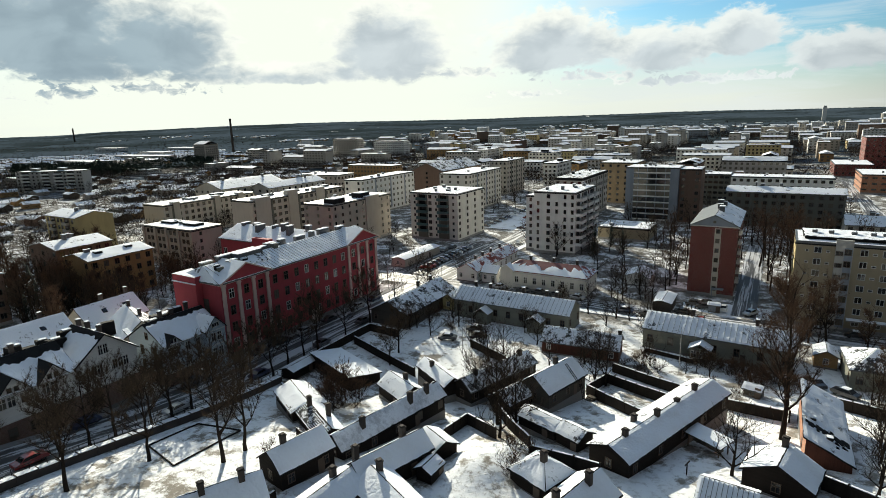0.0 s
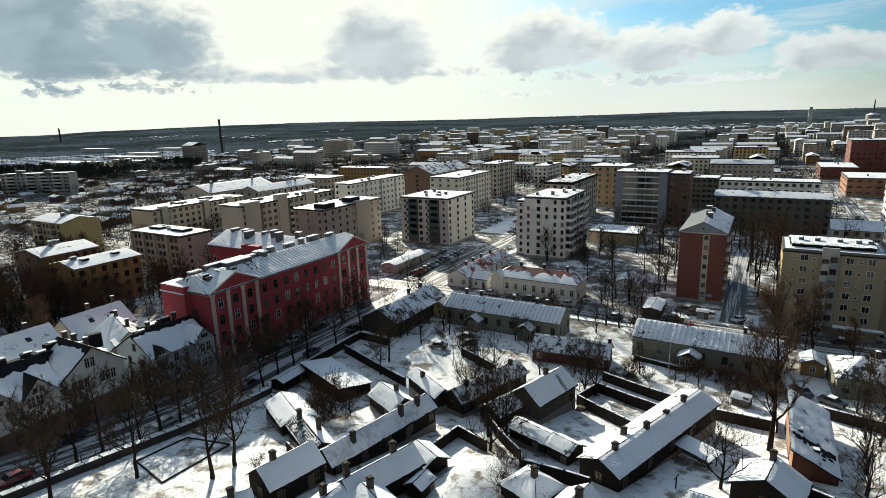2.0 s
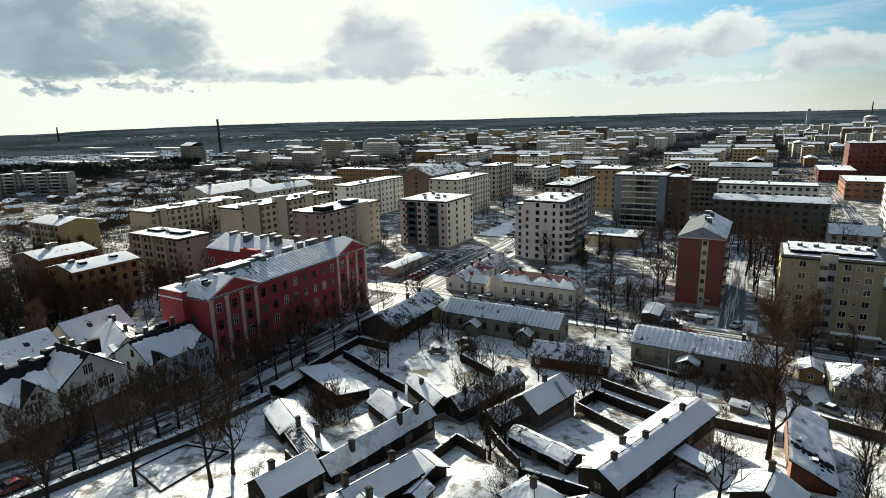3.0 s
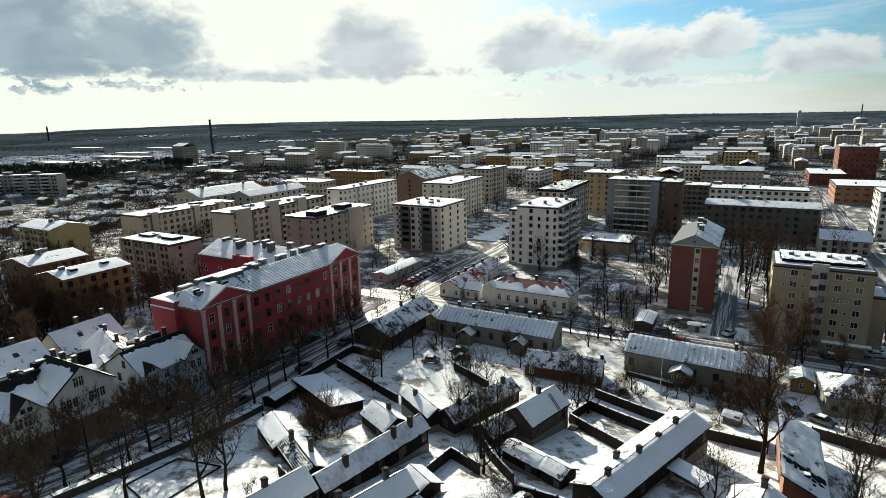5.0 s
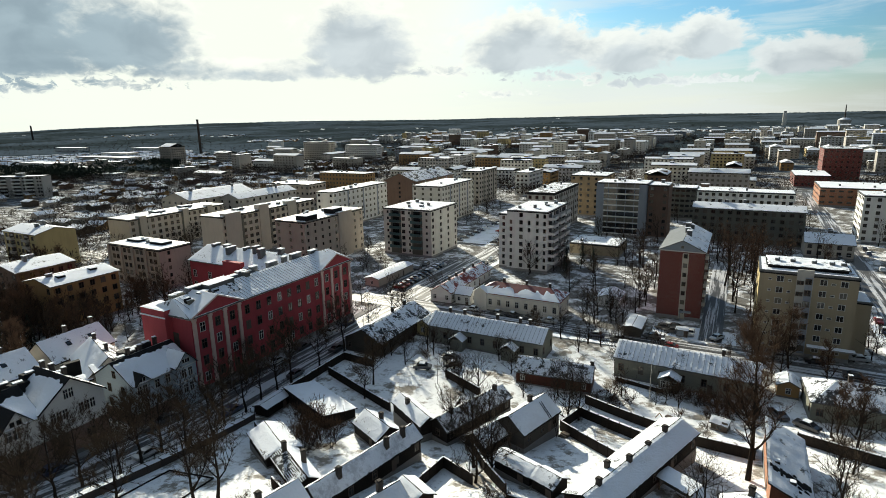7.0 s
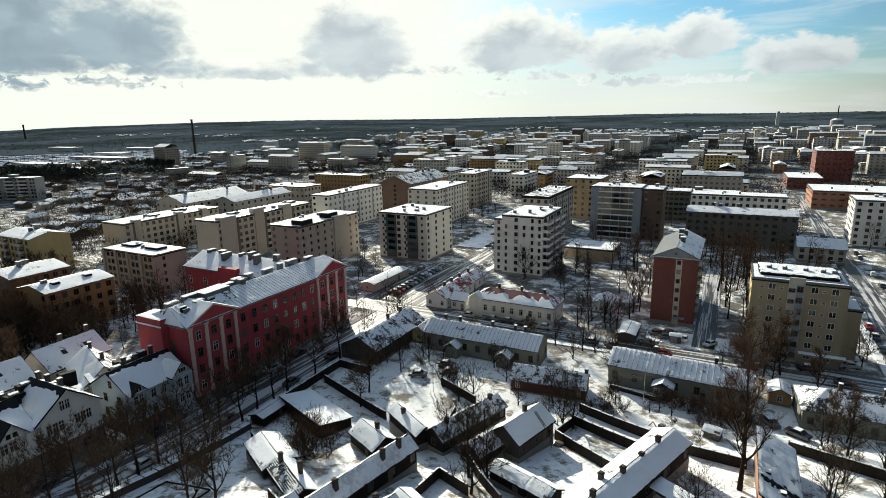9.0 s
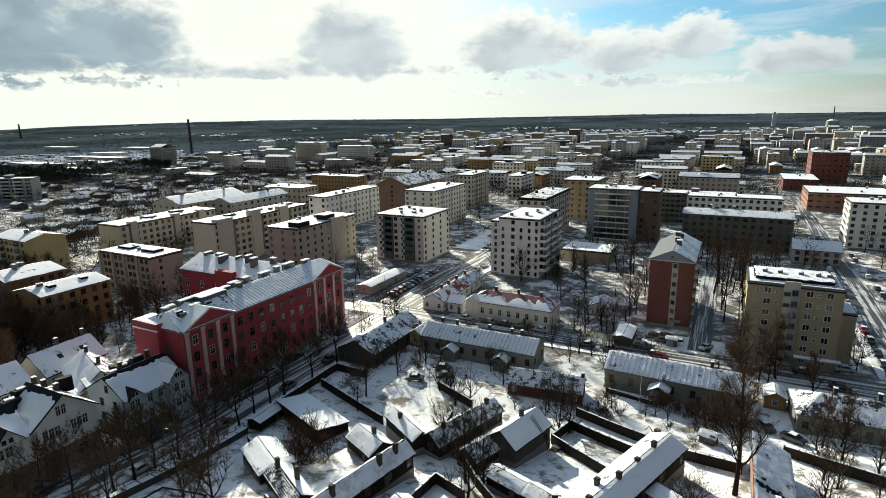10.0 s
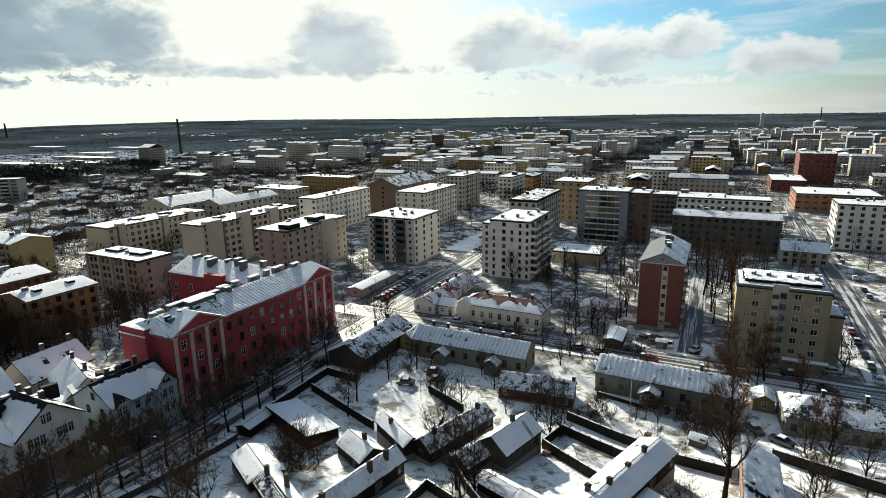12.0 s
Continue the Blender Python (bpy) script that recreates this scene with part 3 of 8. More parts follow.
def cottage(name, cx, cy, ang, length, width, eave, ridge, wall, label, roof=None, cover=1.0, shade_cover=None, rough=0.05, chimneys=(), windows=(3, 3, 1, 1), over=0.35,
            category="house", group="", win=(0.8, 1.1, "cross"), storeys=1, hip=0.0, sink=2.5, base=None, step=0.5, snow=None, dark=False, chimney_mat=None, mono=False, lower=1.0):
    """A gabled house on its own long axis (local x). windows: on the -y, +y, -x and +x sides. chimneys: (x, y, rise above the ridge)."""
    SEED[0] += 1
    k = SEED[0] * 7.31
    z = hill(cx, cy) if base is None else base
    roof = roof or TIN_BLACK
    ob = thing(name, pose(cx, cy, z, 0, 0, ang), label, category, group)
    TAKEN.append((cx, cy, math.hypot(length, width) / 2 + 0.5) if length < 2.2 * width else (cx, cy, width * 0.9))
    l2, w2 = length / 2, width / 2
    s = Shape()
    peak = eave if hip else ridge
    if mono:
        ring = [(-w2, -sink), (w2, -sink), (w2, eave), (-w2, ridge)]
    elif hip:
        ring = [(-w2, -sink), (w2, -sink), (w2, eave), (-w2, eave)]
    else:
        ring = [(-w2, -sink), (w2, -sink), (w2, eave), (0, peak), (-w2, eave)]
    a, b = [(-l2, y, q) for y, q in ring], [(l2, y, q) for y, q in ring]
    s.face(a[::-1]).face(b)
    for i in range(len(ring)):
        j = (i + 1) % len(ring)
        s.face([a[i], a[j], b[j], b[i]])
    part("wall", s, wall, ob)
    part("plinth", Shape().box(-l2 - 0.06, -w2 - 0.06, -sink, l2 + 0.06, w2 + 0.06, 0.35), STONE, ob, "grey stone plinth")
    rise = (ridge - eave) / (w2 if not mono else width)
    r, lo, hi = Shape(), eave - over * rise + 0.12, ridge + 0.12
    lx, wy = l2 + over, w2 + over
    if mono:
        top = hi + over * rise
        r.slab((-lx, wy, lo), (-lx, -wy, top), (lx, -wy, top), (lx, wy, lo), 0.16)
    elif hip:
        h = hip
        r.slab((-lx, -wy, lo), (lx, -wy, lo), (lx - h, 0, hi), (-lx + h, 0, hi), 0.14).slab((lx, wy, lo), (-lx, wy, lo), (-lx + h, 0, hi), (lx - h, 0, hi), 0.14)
        r.slab((-lx, wy, lo), (-lx, -wy, lo), (-lx + h, 0, hi), (-lx + h, 0, hi), 0.14).slab((lx, -wy, lo), (lx, wy, lo), (lx - h, 0, hi), (lx - h, 0, hi), 0.14)
    else:
        r.slab((-lx, -wy, lo), (lx, -wy, lo), (lx, 0, hi), (-lx, 0, hi), 0.14).slab((lx, wy, lo), (-lx, wy, lo), (-lx, 0, hi), (lx, 0, hi), 0.14)
    rf = part("roof", r, roof, ob)
    slope = (hi - lo) / wy if not mono else (hi + over * rise - lo) / (2 * wy)

    def inset(v):
        return hip * max(0.0, 1 - abs(v) / wy) if hip else 0.0

    def place_side(sign):
        def place(u, v, lift):
            room = (lx - inset(v)) / lx
            return (u * room, sign * v, lo + slope * (wy - v) + lift)
        return place
    mat = snow or snow_for(cover, roof)
    dark = dark or wall in (LOG, GREYBOARD, GREENBOARD)
    if mono:
        part("snow_cover", uneven(-lx, -wy, lx, wy, step, lambda u, v, lift: (u, v, lo + slope * (wy - v) + lift), cover, rough, k), mat, rf, "uneven layer of snow")
    else:
        for sign, cov in ((-1, shade_cover if shade_cover is not None else cover), (1, cover)):
            lay = place_side(sign)
            if lower < 1.0 and sign < 0:
                def lay(u, v, lift, on=place_side(sign)):
                    top = wy * (1 - lower) * (1.0 + 0.9 * noise.noise((u * 0.45, k, 0.0)) + 0.5 * noise.noise((u * 1.3, k, 4.0)))
                    return on(u, max(0.02, top) + (wy - max(0.02, top)) * v / wy, lift)
            part("snow_cover", uneven(-lx, 0.02, lx, wy, step, lay, cov, rough, k + sign), snow or snow_for(cov, roof), rf, "uneven layer of snow")
    if hip:
        for sign in (-1, 1):
            part("snow_cover", Shape().face([(sign * (lx - 0.05), -sign * (wy - 0.2), lo + 0.1), (sign * (lx - 0.05), sign * (wy - 0.2), lo + 0.1), (sign * (lx - hip), 0, hi + 0.1)]), mat, rf)
    for x, y, up in chimneys:
        chimney(ob, x, y, (ridge - rise * abs(y) if not mono else eave + rise * (w2 - y)) - 0.4, ridge + up + (0.85 if category == "log house" else 0.5), mat=chimney_mat, snow=category != "log house")
    for side, count in zip(("-y", "+y", "-x", "+x"), windows):
        if count:
            tall = eave / storeys
            facade(ob, side, (-l2, -w2, l2, w2), 0.25, tall * 0.96, storeys, count, win[0], win[1], win[2], dark, margin=min(1.4, width / 4))
    part("door", Shape().box(l2 * 0.35, -w2 - 0.06, 0.2, l2 * 0.35 + 0.95, -w2 + 0.02, 2.15), FRAME_DARK, ob, "plain brown wooden door")
    return ob


def block(name, x0, y0, x1, y1, h, wall, label, floors, cols, sides=("-y", "+x"), win=(1.3, 1.4, "two"), roof="flat", base=None, cover=0.92, penthouse=None, dark=True, plinth=0.9,
          category="apartment block", group="", vents=3, ridge=2.2, roofmat=None, parapet=0.35, skip=None, bare_side=0, heads=(), hatches=(), slits=None):
    """An apartment block. cols: windows across each side named in sides."""
    SEED[0] += 1
    k = SEED[0] * 3.77
    rnd = random.Random(SEED[0])
    cx, cy = (x0 + x1) / 2, (y0 + y1) / 2
    z = hill(cx, cy) if base is None else base
    ob = thing(name, pose(cx, cy, z), label, category, group)
    TAKEN.append((x0, y0, x1, y1))
    a, b = (x1 - x0) / 2, (y1 - y0) / 2
    part("wall", Shape().box(-a, -b, -2, a, b, h), wall, ob)
    part("plinth", Shape().box(-a - 0.05, -b - 0.05, -2, a + 0.05, b + 0.05, plinth), CONCRETE, ob, "grey concrete plinth")
    rm = roofmat or TIN_GREY
    if roof == "flat":
        r = Shape()
        t = 0.3
        r.box(-a - 0.12, -b - 0.12, h, a + 0.12, -b + t, h + parapet).box(-a - 0.12, b - t, h, a + 0.12, b + 0.12, h + parapet)
        part("eaves_band", Shape().box(-a - 0.16, -b - 0.16, h - 0.3, a + 0.16, b + 0.16, h - 0.002), TIN_BLACK, ob, "dark tin eaves")
        r.box(-a - 0.12, -b + t, h, -a + t, b - t, h + parapet).box(a - t, -b + t, h, a + 0.12, b - t, h + parapet).box(-a + t, -b + t, h, a - t, b - t, h + 0.12)
        rf = part("roof", r, rm, ob)
        part("snow_cover", uneven(-a + 0.05, -b + 0.05, a - 0.05, b - 0.05, max(0.8, min(a, b) / 7), lambda u, v, q: (u, v, h + parapet * 0.85 + q), cover, 0.06, k), snow_for(cover), rf, "layer of snow with bare patches")
        top = h + parapet
    else:
        along = b >= a
        s, e = (b, a) if along else (a, b)

        def put(u, v, q):
            return (v, u, q) if along else (u, -v, q)
        o = 0.45
        lo, hi = h + 0.05, h + ridge
        r = Shape()
        for sg in (-1, 1):
            c = [put(-s - o, sg * (e + o), lo), put(s + o, sg * (e + o), lo), put(s + o, 0, hi), put(-s - o, 0, hi)]
            r.slab(*(c if (sg > 0) == along else c[::-1]), 0.18)
        rf = part("roof", r, rm, ob)
        for sg in (-1, 1):
            part("gable", Shape().face([put(sg * s, -e, h), put(sg * s, e, h), put(sg * s, 0, hi - 0.2)]), wall, ob)
        for sg in (-1, 1):
            if sg != bare_side:
                part("snow_cover", uneven(-s - o, 0.05, s + o, e + o, max(0.7, e / 7), lambda u, v, q, sg=sg: put(u, sg * v, hi - (hi - lo) * v / (e + o) + q), cover, 0.05, k + sg, thick=0.1), snow_for(cover), rf, "layer of snow with bare streaks")
        top = hi
    for i in range(vents):
        x, y = rnd.uniform(-a * 0.6, a * 0.6), rnd.uniform(-b * 0.7, b * 0.7)
        if roof != "flat":
            x, y = (rnd.uniform(-0.25, 0.25) * a, y) if b >= a else (x, rnd.uniform(-0.25, 0.25) * b)
        sx, sy, sz = rnd.uniform(0.5, 1.6), rnd.uniform(0.5, 1.6), rnd.uniform(0.7, 1.6)
        v = part("vent_shaft", Shape().box(x - sx / 2, y - sy / 2, top - 1.2, x + sx / 2, y + sy / 2, top + sz), rm, ob)
        part("vent_cap", Shape().box(x - sx / 2 - 0.1, y - sy / 2 - 0.1, top + sz, x + sx / 2 + 0.1, y + sy / 2 + 0.1, top + sz + 0.14), SNOW, v, "cap of snow")
    if penthouse:
        px0, py0, px1, py1, ph = penthouse
        p = part("penthouse", Shape().box(px0, py0, h, px1, py1, h + ph), BLUEGREY, ob, "set-back grey top floor")
        part("snow_cover", uneven(px0 - 0.2, py0 - 0.2, px1 + 0.2, py1 + 0.2, 1.0, lambda u, v, q: (u, v, h + ph + 0.02 + q), cover, 0.05, k + 9), snow_for(cover), p, "layer of snow")
    storey = (h - plinth) / floors
    for v, half, up in heads:
        t = part("stair_tower", Shape().box(a - 2.8, v - half, h - 0.5, a + 0.35, v + half, h + up).box(a - 0.02, v - half, -1.0, a + 0.35, v + half, h - 0.5), wall, ob, "stair tower rising above the roof")
        part("snow_cap", Shape().box(a - 2.9, v - half - 0.1, h + up, a + 0.42, v + half + 0.1, h + up + 0.2), SNOW, t, "cap of snow")
    for u, v, sx, sy, up in hatches:
        t = part("roof_hatch", Shape().box(u - sx, v - sy, h, u + sx, v + sy, h + up), TIN_BLACK, ob, "dark roof housing")
        part("snow_cap", Shape().box(u - sx + 0.2, v - sy + 0.1, h + up, u + sx - 0.2, v + sy - 0.1, h + up + 0.18), SNOW, t, "cap of snow")
    if slits is not None or (b > 14 and floors >= 5 and "+x" in sides and not penthouse):
        for v in slits if slits is not None else (-b * 0.5, b * 0.05, b * 0.6):
            part("stair_slit", Shape().box(a - 0.02, v - 0.55, plinth + 1.2, a + 0.13, v + 0.55, h - 0.35), BLUEGREY if k % 2 < 1 else DARKGREY, ob, "dark glazed stair strip")
    for side, count in zip(sides, cols):
        if count:
            facade(ob, side, (-a, -b, a, b), plinth, storey, floors, count, win[0], win[1], win[2], dark, skip=skip or ())
    return ob


def balcony_mesh(wide, deep=1.3):
    s = Shape()
    s.box(-wide / 2, -deep, -0.16, wide / 2, 0.05, 0.0)
    return s.mesh("balcony", CONCRETE), Shape().box(-wide / 2, -deep - 0.03, -0.1, wide / 2, -deep + 0.03, 1.0).box(-wide / 2, -deep, -0.1, -wide / 2 + 0.05, 0, 1.0).box(wide / 2 - 0.05, -deep, -0.1, wide / 2, 0, 1.0)


def balconies(parent, side, spots, base, storey, floors, wide, mat, deep=1.3, first=1):
    slab_mesh, rail = balcony_mesh(wide, deep)
    rail_mesh = rail.mesh("balcony_rail", mat)
    door_mesh = Shape().box(-wide * 0.32, -0.03, 0.05, wide * 0.32, 0.02, 2.1).mesh("balcony_door", GLASS)
    for x, y in spots:
        for k in range(first, floors):
            b = part("balcony", slab_mesh, (), parent, at=pose(x, y, base + storey * k, 0, 0, TURN[side]))
            part("railing", rail_mesh, (), b)
            part("balcony_door", door_mesh, (), b)

# ---- the land ----
MOUND = (-28.5, 57.5)
# height of the far ridge by bearing, in degrees and metres
SKYLINE = ((70, 82, 100, 116, 133, 138, 143, 147, 151, 155, 165), (46, 47, 55, 47, 53, 51, 45, 38, 33, 18, 10))


def land(x, y):
    z = hill(x, y)
    d = math.hypot(x, y)
    if d < 260:
        z += 0.10 * noise.noise((x * 0.13, y * 0.13, 2.0)) * (1 if y < 136 else 0.3)
        z += 2.2 * math.exp(-(((x - MOUND[0]) / 4.6) ** 2 + ((y - MOUND[1]) / 6.2) ** 2) ** 1.5)
    if d > 1500:
        t = min(1, (d - 1500) / 2900)
        top = float(np.interp(math.degrees(math.atan2(y, x)), SKYLINE[0], SKYLINE[1]))
        z += t * t * (3 - 2 * t) * (top + 5 * noise.noise((x * 0.0011, y * 0.0011, 5.0)) + 4 * noise.noise((x * 0.004, y * 0.004, 1.0)))
        z += 3.0 * t * noise.noise((x * 0.02, y * 0.02, 9.0))
    return z


def spread(lo, hi, near_lo, near_hi, step, grow):
    """Grid lines close together in the near stretch and ever wider outside it."""
    mid = list(np.arange(near_lo, near_hi + 0.1, step))
    for edge, sign in ((lo, -1), (hi, 1)):
        q, s, some = (near_lo if sign < 0 else near_hi), step, []
        while (q - edge) * sign < 0:
            s *= grow
            q += sign * s
            some.append(q)
        mid = some[::-1] + mid if sign < 0 else mid + some
    return mid


def build_ground():
    xs, ys = spread(-4900, 3800, -130, 50, 1.6, 1.055), spread(-900, 5000, 10, 140, 1.6, 1.045)
    n = len(xs)
    s = Shape()
    s.v = [(x, y, land(x, y)) for y in ys for x in xs]
    s.f = [(j * n + i, j * n + i + 1, (j + 1) * n + i + 1, (j + 1) * n + i) for j in range(len(ys) - 1) for i in range(n - 1)]
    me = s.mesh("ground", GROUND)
    me.polygons.foreach_set("use_smooth", [True] * len(me.polygons))
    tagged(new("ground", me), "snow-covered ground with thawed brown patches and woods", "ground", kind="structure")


build_ground()


def ribbon(name, pts, wide, mat, lift, label, thick=0.3, kind="structure", category="road"):
    """A strip of road or pavement that follows the land along a line of (x, y)."""
    s = Shape()
    (xa, ya), (xb, yb) = pts
    length = math.hypot(xb - xa, yb - ya)
    n = max(2, int(length / 2.0)) if min(ya, yb) < 140 else max(2, int(length / 12))
    ux, uy = (xb - xa) / length, (yb - ya) / length
    m = 6
    for i in range(n + 1):
        t = length * i / n
        for j in range(m + 1):
            q = wide * (j / m - 0.5)
            x, y = xa + ux * t + uy * q, ya + uy * t - ux * q
            s.v.append((x, y, land(x, y) + lift))
    for i in range(n):
        for j in range(m):
            k = i * (m + 1) + j
            s.f.append((k, k + 1, k + m + 2, k + m + 1)), s.m.append(0)
    top = len(s.v)
    s.v += [(x, y, z - thick) for x, y, z in s.v[:top]]
    for i in range(n):
        for j, flip in ((0, False), (m, True)):
            k = i * (m + 1) + j
            q = (k, k + m + 1, top + k + m + 1, top + k)
            s.f.append(q[::-1] if flip else q), s.m.append(0)
    return tagged(new(name, s.mesh(name, mat)), label, category, kind=kind)


ribbon("road", ((-89.5, -40), (-89.5, 137)), 11, ROAD, 0.10, "wet asphalt street with grey slush between the tracks")
ribbon("road", ((-89.5, 146.5), (-91.5, 420)), 11, ROAD, 0.10, "wet asphalt street with grey slush between the tracks")
ribbon("road", ((-420, 141.7), (330, 141.7)), 9, ROAD_X, 0.10, "wet asphalt cross street with slush")
ribbon("road", ((40, 20), (40, 137)), 12, ROAD, 0.10, "broad street with packed snow and wheel tracks")
ribbon("road", ((40, 146.5), (42, 470)), 7.5, ROAD, 0.10, "broad street with packed snow and wheel tracks")
ribbon("road", ((-4, 148), (-4, 235)), 5.5, ROAD, 0.10, "narrow asphalt yard drive")
ribbon("pavement", ((-96.2, -20), (-96.2, 137)), 2.2, CONCRETE, 0.22, "trodden pavement with a kerb", category="pavement")
ribbon("pavement", ((-82.3, 72), (-82.3, 137)), 2.2, SNOW_ROUGH, 0.22, "trodden snowy pavement with a kerb", category="pavement")
ribbon("pavement", ((-82.5, 148), (-82.5, 330)), 2.2, SNOW_ROUGH, 0.22, "trodden snowy pavement with a kerb", category="pavement")
ribbon("pavement", ((34.0, 148), (34.4, 240)), 1.8, SNOW_ROUGH, 0.22, "trodden snowy pavement with a kerb", category="pavement")
ribbon("pavement", ((-80, 136), (30, 136)), 1.8, SNOW_ROUGH, 0.22, "trodden snowy pavement with a kerb", category="pavement")
ribbon("parking_lot", ((-101, 148), (-101, 196)), 11.5, ROAD, 0.07, "slushy car park beside the street", category="car park")
ribbon("parking_lot", ((-106, 228), (-106, 330)), 22, SNOW_ROUGH, 0.07, "snowy car park beyond the white block", category="car park")
ribbon("parking_lot", ((-18, 152.5), (2, 152.5)), 9, SNOW_ROUGH, 0.07, "trodden snowy yard before the brick tower", category="car park")

# ---- blocks of flats and the red school ----


def build_red_school():
    x0, y0, x1, y1, h = -110.5, 72.3, -97.3, 125.6, 17.1
    ob = thing("school_building", pose((x0 + x1) / 2, (y0 + y1) / 2, 0), "long dark red plastered building with pale pilasters and snowy tin roof", "building")
    a, b = (x1 - x0) / 2, (y1 - y0) / 2
    part("wall", Shape().box(-a, -b, -2, a, b, h), RED, ob)
    part("plinth", Shape().box(-a - 0.1, -b - 0.1, -2, a + 0.1, b + 0.1, 1.3), STONE, ob, "grey stone plinth")
    part("cornice", Shape().box(-a - 0.5, -b - 0.5, h - 0.35, a + 0.5, b + 0.5, h), REDTRIM, ob, "pale projecting cornice")
    o, top, hip = 0.7, h + 2.9, 1.2
    r = Shape()
    r.slab((a + o, -b - o, h), (a + o, b + o, h), (0, b - hip, top), (0, -b + hip, top), 0.2).slab((-a - o, b + o, h), (-a - o, -b - o, h), (0, -b + hip, top), (0, b - hip, top), 0.2)
    r.slab((-a - o, -b - o, h), (a + o, -b - o, h), (0, -b + hip, top), (0, -b + hip, top), 0.2).slab((a + o, b + o, h), (-a - o, b + o, h), (0, b - hip, top), (0, b - hip, top), 0.2)
    rf = part("roof", r, TIN_GREY, ob, "grey standing-seam tin roof")
    slope = (top - h) / (a + o)
    for sg in (-1, 1):
        def place(u, v, q, sg=sg):
            room = 1 - (hip + o) / (b + o) * (1 - v / (a + o))
            return (sg * v, u * room, top - slope * v + 0.02 + q)
        part("snow_cover", uneven(-b - o, 0.05, b + o, a + o, 0.55, place, 0.93, 0.05, 40 + sg, thick=0.07, gap=0.35), SNOW, rf, "thin snow between the seams")
        part("snow_cover", uneven(-a - o, 0.0, a + o, hip + o, 0.6, lambda u, v, q, sg=sg: (u * (1 - v / (hip + o)), sg * (b + o - v), h + (top - h) * v / (hip + o) + 0.02 + q), 0.9, 0.04, 44 + sg, thick=0.07), SNOW_THIN, rf)
    run = math.hypot(a + o, top - h)
    seam = Shape().box(0.3, -0.025, 0.0, run - 0.15, 0.03, 0.115).mesh("seam", CONCRETE)
    for i in range(50):
        part("seam", seam, (), rf, at=pose(0, -b + 1.6 + i * (2 * b - 3.2) / 49, top + 0.02, 0, math.degrees(math.atan2(top - h, a + o)), 0))
    # two pedimented bays with pilasters on the street side
    for yc in (-b + 6.6, b - 6.6):
        w2 = 6.6
        p = part("pediment", Shape().face([(a + 0.45, yc - w2, h + 0.1), (a + 0.45, yc + w2, h + 0.1), (a + 0.45, yc, h + 3.0)]).face([(a - 6, yc, h + 3.0), (a + 0.45, yc, h + 3.0), (a + 0.45, yc - w2, h + 0.1)]), RED, ob)
        g = Shape()
        g.slab((a + 0.9, yc - w2 - 0.5, h + 0.05), (a + 0.9, yc, h + 3.3), (-1.5, yc, h + 3.3), (a - 1.0, yc - w2 - 0.5, h + 0.3), 0.28)
        g.slab((a + 0.9, yc, h + 3.3), (a + 0.9, yc + w2 + 0.5, h + 0.05), (a - 1.0, yc + w2 + 0.5, h + 0.3), (-1.5, yc, h + 3.3), 0.28)
        part("gable_roof", g, REDTRIM, p, "small gable roof over the bay")
        sn = Shape()
        sn.slab((a + 0.8, yc - w2 - 0.3, h + 0.22), (a + 0.8, yc, h + 3.42), (-1.5, yc, h + 3.42), (a - 1.0, yc - w2 - 0.3, h + 0.42), 0.1)
        sn.slab((a + 0.8, yc, h + 3.42), (a + 0.8, yc + w2 + 0.3, h + 0.22), (a - 1.0, yc + w2 + 0.3, h + 0.42), (-1.5, yc, h + 3.42), 0.1)
        part("snow_cover", sn, SNOW, p, "snow on the gable")
        for i in range(4):
            yp = yc - w2 + 0.7 + i * (2 * w2 - 1.4) / 3
            q = Shape().box(a - 0.02, yp - 0.42, 1.3, a + 0.28, yp + 0.42, h - 0.36).box(a - 0.02, yp - 0.55, 1.3, a + 0.36, yp + 0.55, 2.0).box(a - 0.02, yp - 0.55, h - 0.95, a + 0.36, yp + 0.55, h - 0.36)
            part("pilaster", q, REDTRIM, ob, "pale pink plastered pilaster")
        for i in range(3):
            for k in range(4):
                window(ob, a + 0.002, yc - w2 + 0.7 + (i + 0.5) * (2 * w2 - 1.4) / 3, 3.3 + 3.7 * k, "+x", 1.15, 1.9, "cross", dark=(i + k) % 3 != 0)
    mid = b - 13.6
    for i in range(8):
        for k in range(4):
            window(ob, a + 0.002, -mid + 1.2 + i * (2 * mid - 2.4) / 7, 3.3 + 3.7 * k, "+x", 1.15, 1.9, "cross", dark=(i * 3 + k * 5) % 4 != 0)
    tw = part("stair_tower", Shape().box(-a - 0.2, -b - 1.6, -1, -a + 7.4, -b + 3.0, h + 1.1), RED, ob, "red stair tower with a stepped parapet")
    part("parapet_snow", uneven(-a - 0.35, -b - 1.75, -a + 7.55, -b + 3.1, 0.5, lambda u, v, q: (u, v, h + 1.1 + q), 1.0, 0.05, 77.0, thick=0.14), SNOW, tw, "snow on the parapet")
    part("ledge", Shape().box(-a - 0.35, -b - 1.8, h - 0.5, -a + 7.55, -b - 1.58, h - 0.25), SNOW, tw, "snowy ledge")
    part("tall_window", Shape().box(-a + 7.42, -b - 0.12, 8.6, -a + 9.0, -b + 0.02, 13.2), GLASS, ob, "tall dark stairwell window")
    part("portal", Shape().box(a - 0.02, -1.2, 0, a + 0.5, 1.2, 3.4), REDTRIM, ob, "pale stone doorway")
    # vent stacks and glazed hatches along the ridge
    rnd = random.Random(5)
